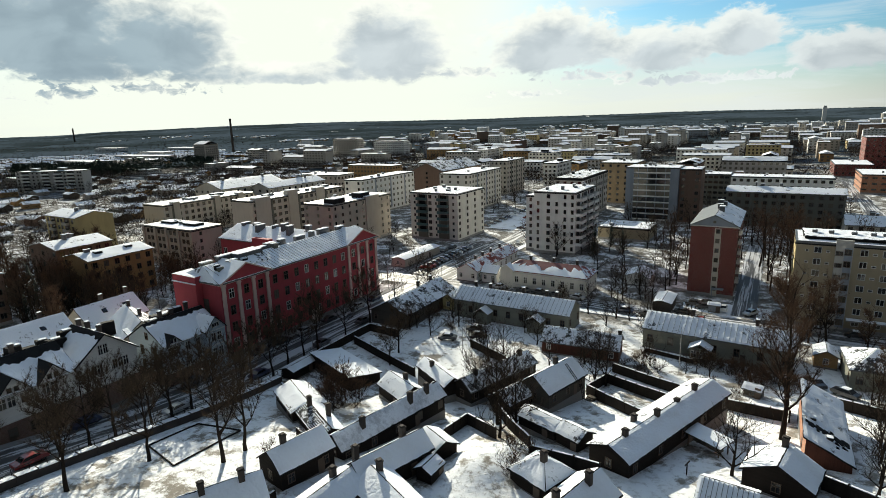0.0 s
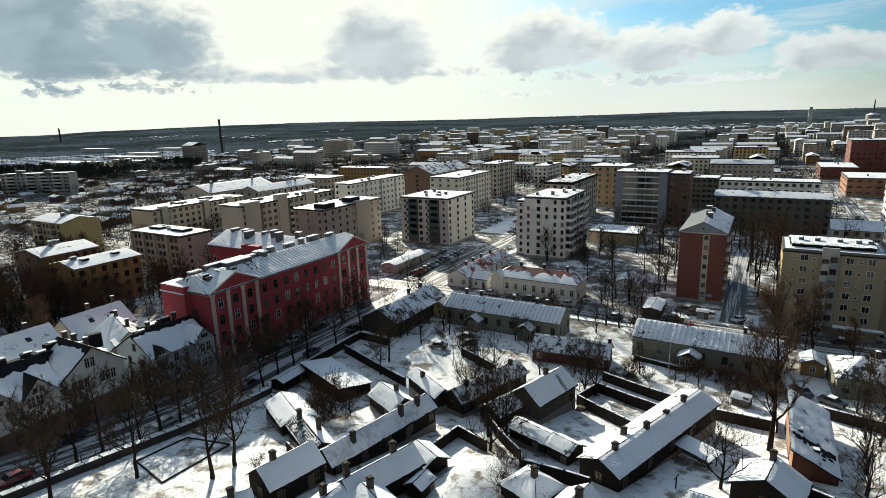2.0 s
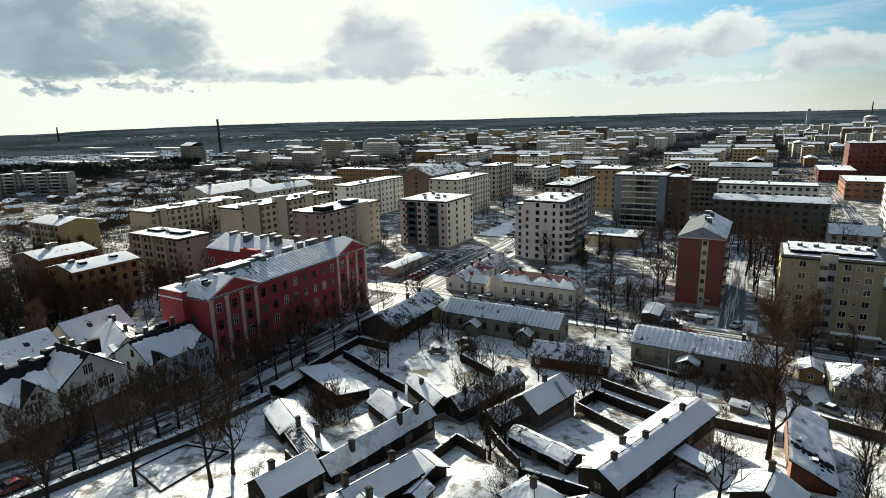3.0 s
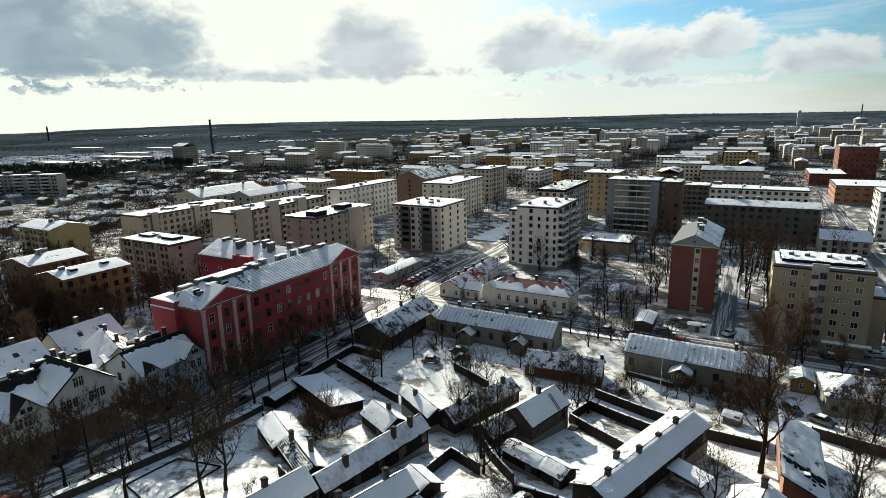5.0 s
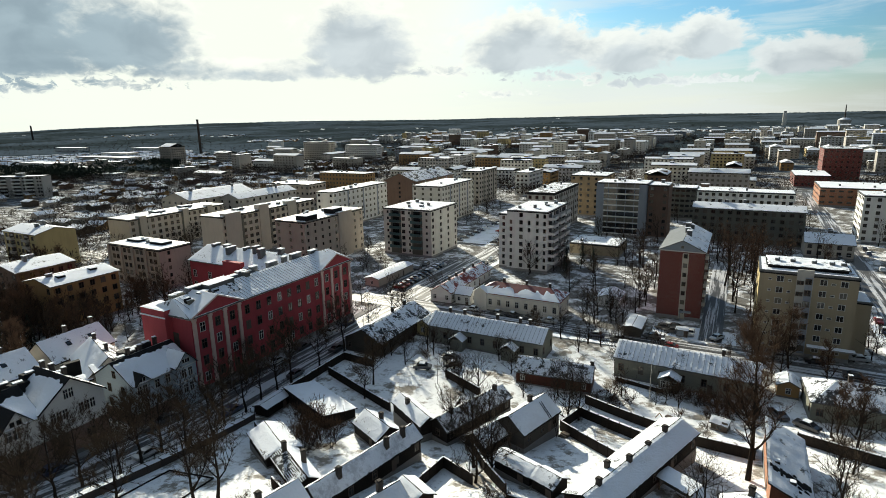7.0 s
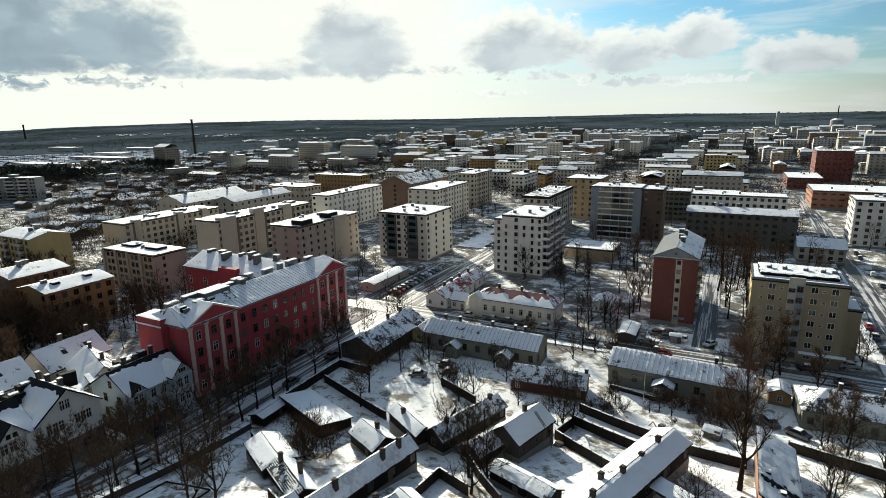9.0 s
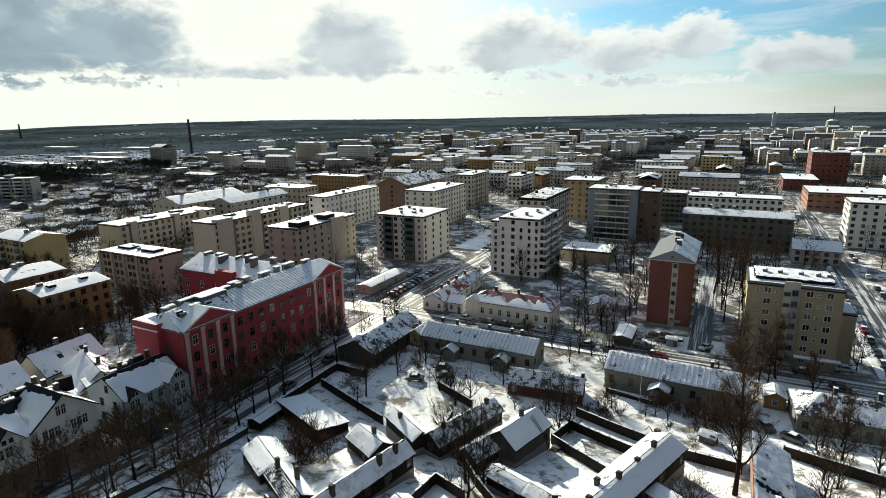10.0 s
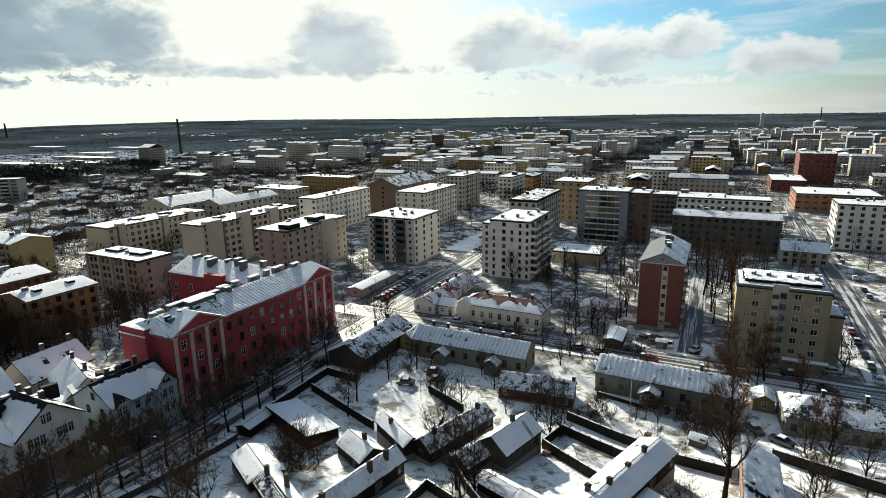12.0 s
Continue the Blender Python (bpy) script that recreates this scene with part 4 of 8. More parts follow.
    for i in range(9):
        y = -b + 7 + i * (2 * b - 14) / 8 + rnd.uniform(-1, 1)
        x = rnd.uniform(-2.6, -0.4)
        l, hh = rnd.uniform(1.2, 3.6), rnd.uniform(0.8, 1.5)
        s = part("vent_shaft", Shape().box(x - 0.6, y - l / 2, top - 1.6, x + 0.6, y + l / 2, top + hh * 0.6), TIN_GREY, ob, "grey tin ventilation housing")
        part("vent_cap", Shape().box(x - 0.7, y - l / 2 - 0.1, top + hh * 0.6, x + 0.7, y + l / 2 + 0.1, top + hh * 0.6 + 0.16), SNOW, s, "cap of snow")
    lit = part("roof_lantern", Shape().prism([(-1.6, -b + 9.0), (2.0, -b + 9.0), (2.0, -b + 16.0), (-1.6, -b + 16.0)], h + 1.6, h + 3.9), TIN_GREY, ob, "raised tin roof lantern")
    part("snow_cap", uneven(-1.7, -b + 8.9, 2.1, -b + 16.1, 0.5, lambda u, v, q: (u, v, h + 3.9 + q), 1.0, 0.04, 71.0, thick=0.1), SNOW, lit, "cap of snow")
    sky_hatch = Shape()
    sky_hatch.slab((4.2, -b + 9.4, h + 1.75), (4.2, -b + 15.6, h + 1.75), (2.02, -b + 15.6, h + 3.0), (2.02, -b + 9.4, h + 3.0), 0.4)
    part("skylight", sky_hatch, SNOW_PATCHY, ob, "glazed skylight strip half covered by snow")
    for i in range(12):
        y, x = -b + rnd.uniform(2, 26), rnd.uniform(-4.5, 3.0)
        q, l, up = rnd.uniform(0.25, 0.9), rnd.uniform(0.3, 1.3), rnd.uniform(0.5, 1.4)
        z0 = top - slope * abs(x)
        s = part("roof_hatch", Shape().prism([(x - q, y - l), (x + q, y - l), (x + q, y + l), (x - q, y + l)], z0 - 0.6, z0 + up), rnd.choice((TIN_BLACK, TIN_GREY, DARKGREY)), ob, "small roof hatch or vent")
        part("snow_cap", Shape().box(x - q - 0.06, y - l - 0.06, z0 + up, x + q * 0.4, y + l + 0.06, z0 + up + 0.14), SNOW, s, "cap of snow")
    # rear wing
    wing = thing("school_wing", pose(-135.5, 117.5, 0), "dark red plastered rear wing with hipped snowy tin roof", "building")
    part("wall", Shape().box(-11.9, -6, -1, 24, 9, 15.2), RED, wing)
    r = Shape()
    r.slab((-12.5, -6.6, 15.2), (24.6, -6.6, 15.2), (20, 1.5, 18.6), (-8, 1.5, 18.6), 0.2).slab((24.6, 9.6, 15.2), (-12.5, 9.6, 15.2), (-8, 1.5, 18.6), (20, 1.5, 18.6), 0.2)
    r.slab((-12.5, 9.6, 15.2), (-12.5, -6.6, 15.2), (-8, 1.5, 18.6), (-8, 1.5, 18.6), 0.2)
    rf = part("roof", r, TIN_GREY, wing)
    part("snow_cover", uneven(-12.3, 0.0, 24.4, 8.1, 0.7, lambda u, v, q: (u, 1.5 - v, 18.62 - 3.4 * v / 8.1 + q), 0.85, 0.05, 61.0, thick=0.08), SNOW_THIN, rf, "snow with bare streaks")
    part("tower", Shape().box(4.2, -7.5, -1, 11.2, -5.9, 16.8), RED, wing)
    for i in range(5):
        for k in range(3):
            if not 4.0 < -10 + i * 6.5 < 11.4:
                window(wing, -10 + i * 6.5, -6.002, 4 + 3.6 * k, "-y", 1.3, 2.0, "cross")
    for i in range(7):
        x = -8 + i * 4.4 + rnd.uniform(-1, 1)
        q, l, up = rnd.uniform(0.4, 1.1), rnd.uniform(0.4, 1.8), rnd.uniform(18.9, 20.1)
        v = rnd.uniform(-1.6, 1.4)
        s = part("vent_shaft", Shape().box(x - q, v - l, 17.2, x + q, v + l, up), TIN_GREY, wing)
        part("vent_cap", Shape().box(x - q - 0.1, v - l - 0.1, up, x + q + 0.1, v + l + 0.1, up + 0.15), SNOW, s, "cap of snow")


build_red_school()


def build_white_block():
    ob = block("apartment_block", -132.7, 195.8, -109.8, 219.2, 19.5, CREAM, "seven-storey cream block with teal glazed balconies and a flat snowy roof", 7, (4,), ("+x",), win=(1.1, 1.3, "two"), cover=0.95, vents=6)
    st = (19.5 - 0.9) / 7
    for k in range(7):
        z = 0.9 + st * (k + 0.5)
        for x, wd, hg in ((-9.3, 0.7, 0.9), (-1.7, 1.3, 1.35), (1.2, 0.6, 0.9), (9.4, 0.7, 0.9)):
            window(ob, x, -11.702, z, "-y", wd, hg, "one" if wd < 1 else "two", dark=True)
    # Flat dark panels put the shade of recessed bays into colour.
    for u in (-5.4, 4.8):
        part("balcony_recess", Shape().box(u - 2.5, -11.78, 0.9, u + 2.5, -11.6, 19.4), DARKGREY, ob, "flat panel painted dark as a shaded balcony bay")
    balconies(ob, "-y", [(-5.4, -11.78), (4.8, -11.78)], 0.9, st, 7, 4.8, TEAL, 1.5)
    part("eaves_line", Shape().box(-11.75, -11.95, 19.05, 11.75, -11.6, 19.25), FRAME, ob, "pale eaves moulding")


def build_balcony_tower():
    ob = block("apartment_block", -75.6, 192.2, -60.0, 217.0, 22.4, WHITE, "eight-storey white block with open corner balconies and snow-patched roof", 8, (0,), ("-y",), cover=0.85, vents=6)
    st = (22.4 - 0.9) / 8
    for k in range(8):
        z = 0.9 + st * (k + 0.5)
        for x in (-6.2, -2.3, 0.8, 3.9, 6.6):
            if not (k == 7 and x < -5) and not (x == 0.8 and k % 3 == 1):
                window(ob, x, -12.402, z, "-y", 0.75 if x != -2.3 else 1.1, 1.3, "one", dark=True)
        for y in (-4.5, 2.5, 9.0):
            window(ob, 7.802, y, z, "+x", 1.4, 1.4, "two", dark=True)
    balconies(ob, "+x", [(7.8, -9.4), (7.8, -1.2), (7.8, 6.4)], 0.9, st, 8, 5.4, WHITE, 2.3)
    block("apartment_block", -79.4, 194.0, -75.8, 214.0, 20.6, WHITE, "narrow lower wing of the white block with a flat roof", 8, (1,), ("-y",), win=(0.8, 1.2, "one"), vents=0)


def build_office():
    x0, y0, x1, y1, h = -60.4, 268.4, -37.5, 284.0, 25.0
    ob = block("office_block", x0, y0, x1, y1, h, BLUEGREY, "tall grey office block with rows of banded windows", 9, (0,), ("+x",), vents=5, category="office block")
    a, b = (x1 - x0) / 2, (y1 - y0) / 2
    st = (h - 0.9) / 9
    for k in range(9):
        band = part("spandrel", Shape().box(-a + 3.5, -b - 0.35, 1.2 + st * k, a - 3.5, -b + 0.02, 1.75 + st * k), WHITE, ob, "pale concrete balcony front")
        part("window_band", Shape().box(-a + 3.6, -b - 0.04, 1.75 + st * k, a - 3.6, -b + 0.03, 3.65 + st * k), GLASS, band)
        for i in range(4):
            x = -a + 3.6 + (i + 0.5) * (2 * a - 7.2) / 4
            part("mullion", Shape().box(x - 0.12, -b - 0.3, 1.75 + st * k, x + 0.12, -b + 0.02, 3.65 + st * k), BLUEGREY, ob)
    block("office_block", x1 + 0.2, y0 + 1.5, x1 + 9, y1, 24.4, BROWN, "brown rendered stair wing of the office block", 8, (2,), ("-y",), category="office block", vents=1)


def build_brick_tower():
    x0, y0, x1, y1, h = -18.6, 162.4, -7.3, 190.0, 19.5
    ob = block("apartment_tower", x0, y0, x1, y1, h, BRICK_RED, "slender red brick tower block with a snowy gable roof", 7, (0, 7), ("-y", "+x"), roof="gable", ridge=3.0, win=(1.3, 1.4, "two"), vents=5, cover=0.9, bare_side=-1)
    a, b = (x1 - x0) / 2, (y1 - y0) / 2
    part("stair_strip", Shape().box(0.15, -b - 0.12, 0.3, 1.75, -b + 0.02, h - 0.6), SAND, ob, "pale vertical strip of the stairwell")
    for k in range(7):
        window(ob, 0.95, -b - 0.122, 2.4 + 2.62 * k, "-y", 0.8, 1.0, "one", dark=True)
    part("gable_panel", Shape().face([(-a - 0.1, -b - 0.05, h), (a + 0.1, -b - 0.05, h), (0, -b - 0.05, h + 2.85)]), BLUEGREY, ob, "grey tin gable")
    part("gable_window", Shape().box(-0.35, -b - 0.1, h + 0.7, 0.35, -b - 0.04, h + 1.4), GLASS, ob)
    part("cornice", Shape().box(-a - 0.3, -b - 0.25, h - 0.25, a + 0.3, -b + 0.02, h), FRAME, ob, "white cornice board")
    balconies(ob, "+x", [(5.65, -9.0)], 0.9, 2.66, 7, 3.0, WHITE, 0.8)
    part("entrance_canopy", Shape().box(0.5, -b - 1.6, 2.4, 3.4, -b, 2.6).box(0.6, -b - 1.5, 0, 0.75, -b - 1.35, 2.4), BLUEGREY, ob, "small entrance canopy")


def build_beige_block():
    x0, y0, x1, y1, h = 5.3, 147.6, 24.4, 161.6, 19.6
    ob = block("apartment_block", x0, y0, x1, y1, h, TAN, "seven-storey sand-coloured block with a recessed stairwell", 7, (0,), ("-x",), vents=0, cover=0.95, parapet=0.5)
    a, b = (x1 - x0) / 2, (y1 - y0) / 2
    # Sunlight on this side is painted as a yellow sheet over the tan wall.
    part("side_cladding", Shape().box(-a - 0.08, -b, 0.9, -a + 0.02, b, h - 0.1), YELLOW, ob, "side wall painted yellow as if sunlit")
    st = (h - 0.9) / 7
    part("stair_bay", Shape().box(-2.2, -b - 0.45, 0.5, 1.0, -b + 0.02, h + 1.3), GREY, ob, "grey plastered stair bay")
    part("stair_panel", Shape().box(-0.6, -b - 0.53, 1.0, 0.9, -b - 0.43, h - 0.4), BLUEGREY, ob, "pale blue-grey panels")
    for k in range(7):
        z = 0.9 + st * (k + 0.5)
        for x, wd in ((-7.4, 0.5), (-5.4, 1.3), (-3.5, 0.55), (3.0, 1.25), (4.9, 0.7), (6.9, 1.25)):
            window(ob, x, -b - 0.002, z - (0.25 if wd < 1 else 0.0), "-y", wd, 1.25 if wd > 1 else 0.35, "two" if wd > 1 else "one")
        window(ob, -1.45, -b - 0.452, z - 0.4, "-y", 1.15, 0.8, "two", dark=True)
        window(ob, 0.1, -b - 0.532, z, "-y", 1.1, 1.2, "two", dark=True)
        for y in (-3.0, 3.2):
            window(ob, -a - 0.082, y, z, "-x", 1.1, 1.2, "two", dark=True)
    at = part("attic", Shape().box(-a + 1.6, -b + 2.6, h, a - 1.8, b - 1.6, h + 1.1).box(-a + 1.2, -b + 2.1, h + 1.1, a - 1.4, b - 1.2, h + 1.25), TIN_BLACK, ob, "low dark tin attic storey")
    part("snow_cover", uneven(-a + 1.2, -b + 2.1, a - 1.4, b - 1.2, 0.7, lambda u, v, q: (u, v, h + 1.25 + q), 0.9, 0.09, 3.3, ragged=0.8), SNOW_THIN, at, "uneven layer of snow")
    for x in (-6.0, -2.8, 1.5, 5.0, 7.2):
        v = part("vent_shaft", Shape().box(x - 0.5, -0.6, h + 1.0, x + 0.5, 0.7, h + 2.0), TIN_GREY, ob)
        part("vent_cap", Shape().box(x - 0.6, -0.7, h + 2.0, x + 0.2, 0.8, h + 2.12), SNOW, v, "cap of snow")
    part("roof_rail", Shape().box(1.2, -b + 0.5, h + 1.0, a - 0.3, -b + 0.56, h + 1.06).box(1.2, -b + 0.5, h + 0.72, a - 0.3, -b + 0.56, h + 0.78), TIN_BLACK, ob, "thin black roof railing")
    part("shop_canopy", Shape().box(1.2, -b - 2.0, 3.0, a + 1, -b + 0.02, 3.3), CONCRETE, ob, "flat concrete canopy over the ground floor")
    part("canopy_snow", uneven(1.2, -b - 2.0, a + 1, -b, 0.4, lambda u, v, q: (u, v, 3.29 + q), 1.0, 0.03, 6.1, thick=0.1), SNOW, ob, "snow on the canopy")
    block("annexe", x1 + 0.2, y0 + 3.5, x1 + 3.4, y1 - 1.5, 13.5, TAN, "narrow lower wing with a snowy roof", 5, (0,), ("-y",), vents=0)


build_white_block()
build_balcony_tower()
build_office()
build_brick_tower()
build_beige_block()

GA = "gable"
block("apartment_block", -90.5, 256, -77.0, 300, 20.0, GREY, "grey-white block with a dark flat roof behind the balcony tower", 6, (4, 12), cover=0.75, roofmat=TIN_BLACK, parapet=0.9)
block("apartment_block", -86.0, 318, -66.0, 340, 23.0, ORANGE, "orange plastered block of flats beside the office", 7, (5, 6))
block("apartment_block", -18.1, 270.2, 24.5, 283, 15.4, DARKGREY, "long dark rendered block with a snowy roof", 5, (13,), ("-y",), roof=GA, ridge=2.0, win=(1.4, 1.3, "two"))
block("apartment_block", -42, 326, -20.5, 340, 17.0, DARKGREY, "dark block with pale balcony bands", 6, (8,), ("-y",), win=(2.0, 1.2, "three"))
block("apartment_block", -20.1, 322, 24, 336, 16.5, WHITE, "long white block with square windows", 5, (14, 4), ("-y", "+x"), win=(1.6, 1.5, "two"), dark=True)
block("apartment_block", 46.5, 293, 80, 310, 20.5, WHITE, "white block with a sunlit yellow end wall", 7, (9, 5), ("-y", "-x"), win=(1.2, 1.3, "two"), dark=True)
block("apartment_block", -178, 80.3, -164.2, 99.2, 13.0, OCHRE, "four-storey ochre block with a snowy roof and framed hatches", 4, (2, 6), roof=GA, ridge=1.6, win=(1.2, 1.5, "two"), cover=1.0, vents=1, hatches=((2.6, -4.5, 0.9, 1.0, 1.5), (2.4, 4.6, 0.9, 1.0, 1.5)))
block("apartment_block", -207, 84, -190, 101.0, 13.0, BROWN, "brown plastered block with a tall chimney and snowy roof", 4, (3, 6), roof=GA, ridge=1.8)
yb = block("apartment_block", -262, 114, -238.4, 129, 15.0, YELLOW, "yellow block with brown recessed balconies and streaked snow", 5, (0, 0), roof=GA, ridge=2.0, cover=0.8)
for u in (-5.6, 5.2):
    part("balcony_recess", Shape().box(u - 1.9, -7.58, 0.9, u + 1.9, -7.4, 14.6), BROWN, yb, "flat brown panel behind the balcony stack")
balconies(yb, "-y", [(-5.6, -7.58), (5.2, -7.58)], 0.9, 2.8, 5, 3.6, SAND, 1.2)
for k in range(5):
    for u in (-9.6, -1.6, 1.0, 9.4):
        window(yb, u, -7.502, 2.3 + 2.8 * k, "-y", 1.3, 1.4, "two", dark=True)
ta = block("apartment_block", -200, 118.5, -172, 131, 14.0, TAUPE, "taupe block with stepped stair bays and a snowy roof", 5, (0, 0), cover=0.95, vents=2, parapet=0.5, hatches=((-7.0, 0.6, 3.4, 2.0, 1.2), (6.0, 0.6, 3.4, 2.0, 1.3)))
for u in (-13.4, -6.6, 0.0, 7.0):
    part("pier", Shape().box(u - 0.5, -6.75, -1.0, u + 0.5, -6.2, 14.3), TAUPE, ta, "projecting wall pier")
for k in range(5):
    for u in (-11.0, -8.8, -4.6, -2.2, 2.4, 4.6, 9.4, 11.8):
        window(ta, u, -6.252, 2.2 + 2.62 * k, "-y", 1.3, 1.4, "two", dark=True)
    window(ta, 14.002, -2.6, 2.2 + 2.62 * k, "+x", 0.8, 1.1, "one", dark=True)
block("apartment_block", -249, 148.9, -233.9, 200, 15.0, SAND, "long sand-coloured block with a snowy flat roof and stair heads", 5, (0, 16), cover=0.95, vents=5, parapet=0.45, heads=((-19.0, 1.6, 1.1), (3.0, 1.6, 1.2), (17.0, 1.6, 1.0)), slits=(-20.9, 1.1, 15.0), hatches=((0, -6.0, 2.0, 2.6, 1.0), (-2.0, 10.0, 2.0, 3.0, 1.2)))
block("apartment_block", -199, 157.7, -186, 214, 18.0, SAND, "long sand-coloured block with dark stair slits and stepped stair towers", 6, (0, 17), cover=0.95, vents=5, parapet=0.45, heads=((-22.6, 4.1, 1.3), (-5.2, 2.8, 2.4), (12.4, 2.9, 1.6)), slits=(-17.6, -1.5, 16.2), win=(1.6, 1.3, "two"), hatches=((-2.0, -12.0, 1.6, 2.4, 1.0), (-1.0, 22.0, 1.8, 3.0, 1.2)))
block("apartment_block", -160.8, 161.7, -145.9, 199, 18.0, TAUPE, "taupe block with dark roof hatches and small windows", 6, (3, 9), cover=0.95, vents=4, parapet=0.45, win=(0.8, 1.1, "one"), slits=(), heads=((6.0, 4.4, 0.9),), hatches=((4.6, -14.0, 2.6, 3.2, 2.2), (4.0, 3.0, 2.4, 3.0, 2.4)))
block("apartment_block", -197, 229, -186, 279, 19.5, WHITE, "long white block with blue-grey balconies", 6, (2, 13))
block("apartment_block", -285.7, 202.4, -262.8, 249, 15.0, SAND, "low sand-coloured block with a broken snowy roof", 4, (5, 10), roof=GA, ridge=4.0)
block("apartment_block", -262, 222, -247, 268, 14.0, GREY, "grey terrace with a snowy roof", 4, (3, 10), roof=GA, ridge=3.0)
block("apartment_block", -201.6, 299.7, -178.6, 352, 18.0, BROWN, "brown gabled block with a bare tin roof", 6, (3, 12), roof=GA, ridge=5.0, cover=0.6)
block("apartment_block", -158, 262, -140, 302, 20.5, CREAM, "cream block with many small windows", 7, (4, 12))
block("apartment_block", -162, 333, -150, 362, 22.0, SAND, "sand-yellow plastered block of flats with small windows", 7, (4, 8))
block("apartment_block", -275.8, 277.2, -244.5, 294, 16.0, TAUPE, "grey-brown block with a flat snowy roof", 4, (8, 5))
block("apartment_block", -296, 349, -252, 362, 16.0, OCHRE, "yellowish block of flats", 5, (14, 4))
block("apartment_block", -196, 47, -170, 62, 13.5, BROWN, "brown plastered block at the edge of the town", 4, (7, 4), ("-y", "+x"), roof=GA, ridge=1.8, cover=0.9)
block("low_hall", -60.4, 224.1, -40.6, 240, 5.0, TAN, "low yellow hall with a flat snowy roof", 1, (0,), ("-y",), category="hall", vents=1, cover=0.8)
block("hall", 42.5, 404, 86, 440, 11.0, BRICK_ORANGE, "orange brick hall with a flat snowy roof", 3, (10, 8), ("-y", "-x"), category="hall", win=(2.4, 1.0, "three"), cover=1.0)
block("hall", 35.5, 500, 58.8, 545, 9.0, BRICK_RED, "low red brick hall with a flat snowy roof", 2, (6, 6), ("-y", "-x"), category="hall", cover=1.0)
block("office_block", 58, 556, 84, 588, 26.0, BRICK_RED, "large red brick block with a dark glazed side", 6, (7, 5), ("-y", "-x"), category="office block", cover=0.5)
block("villa", 24, 256, 40, 270, 6.0, SAND, "low house with a snowy hipped roof", 2, (5,), ("-y",), roof=GA, ridge=3.0, category="house")



def build_terrace_block():
    """A pale block at the edge of the gardens, set askew to the streets, with white balcony fronts."""
    ob = thing("apartment_block", pose(-516, 236, 0, 0, 0, 32), "pale block of flats with stacked white balcony fronts", "apartment block")
    a, b, h = 27.0, 6.0, 17.0
    part("wall", Shape().box(-a, -b, -2, a, b, h), GREY, ob)
    rf = part("roof", Shape().box(-a - 0.3, -b - 0.3, h, a + 0.3, b + 0.3, h + 0.5), TIN_BLACK, ob)
    part("snow_cover", uneven(-a, -b, a, b, 1.5, lambda u, v, q: (u, v, h + 0.45 + q), 0.9, 0.12, 9.9), SNOW_THIN, rf, "layer of snow")
    for x in (-14.0, 8.0):
        head = part("stair_head", Shape().box(x - 2.5, -2.5, h + 0.4, x + 2.5, 2.5, h + 2.6), DARKGREY, ob)
        part("snow_cap", Shape().box(x - 2.6, -2.6, h + 2.6, x + 2.6, 2.6, h + 2.85), SNOW, head, "cap of snow")
    for k in range(6):
        z = 0.6 + 2.75 * k
        for x in (-19.0, -3.0, 7.5, 17.5):
            part("balcony_front", Shape().box(x - 3.4, -b - 1.4, z + 0.2, x + 3.4, -b - 1.25, z + 1.2).box(x - 3.4, -b - 1.4, z, x + 3.4, -b + 0.02, z + 0.2), WHITE, ob, "white balcony front")
            part("balcony_door", Shape().box(x - 2.9, -b - 0.05, z + 0.3, x + 2.9, -b + 0.02, z + 2.5), GLASS, ob)
        for x in (-25.0, -13.0, -9.5, 12.5, 23.5, 25.6):
            part("window", Shape().box(x - 0.7, -b - 0.05, z + 1.0, x + 0.7, -b + 0.02, z + 2.3), GLASS, ob)


build_terrace_block()

# ---- wooden town houses ----
def lower_storey(ob, l2, w2, top):
    part("ground_storey", Shape().box(-l2 - 0.04, -w2 - 0.04, 0.36, l2 + 0.04, w2 + 0.04, top), BRICK_BROWN, ob, "brown brick ground storey")
    part("band_course", Shape().box(-l2 - 0.09, -w2 - 0.09, top, l2 + 0.09, w2 + 0.09, top + 0.18), FRAME, ob, "white moulding above the ground storey")


def gable_dormer(ob, u, v, z, wide, high, deep, wall):
    """A triangular dormer that rises from the eaves of the local -y side."""
    h2 = wide / 2
    d = part("dormer", Shape().face([(u - h2, v, z), (u + h2, v, z), (u, v, z + high)]).face([(u - h2, v, z), (u + h2, v, z), (u + h2, v + 0.4, z - 0.6), (u - h2, v + 0.4, z - 0.6)]), wall, ob, "painted triangular dormer gable")
    o = 0.3
    r = Shape().slab((u - h2 - o, v - 0.6, z - 0.1), (u, v - 0.6, z + high + 0.18), (u, v + deep, z + high + 0.18), (u - h2 - o, v + 0.8, z - 0.1), 0.22)
    r.slab((u, v - 0.35, z + high + 0.18), (u + h2 + o, v - 0.35, z - 0.1), (u + h2 + o, v + 0.8, z - 0.1), (u, v + deep, z + high + 0.18), 0.12)
    part("dormer_roof", r, TIN_BLACK, d, "black tin dormer roof")
    sn = Shape().slab((u + 0.1, v - 0.2, z + high + 0.2), (u + h2 + o, v - 0.2, z + 0.02), (u + h2 + o, v + 0.8, z + 0.02), (u + 0.1, v + deep, z + high + 0.2), 0.09)
    part("snow_cover", sn, SNOW, d, "snow on the dormer")
    for x in (-0.5, 0.5):
        window(ob, u + x * wide * 0.22, v - 0.004, z + 0.55, "-y", wide * 0.15, 0.8, "one")


def downpipe(ob, u, v, z):
    part("downpipe", Shape().tube((u, v, 0.2), (u, v, z), 0.07, 0.07, 6), STEEL, ob)


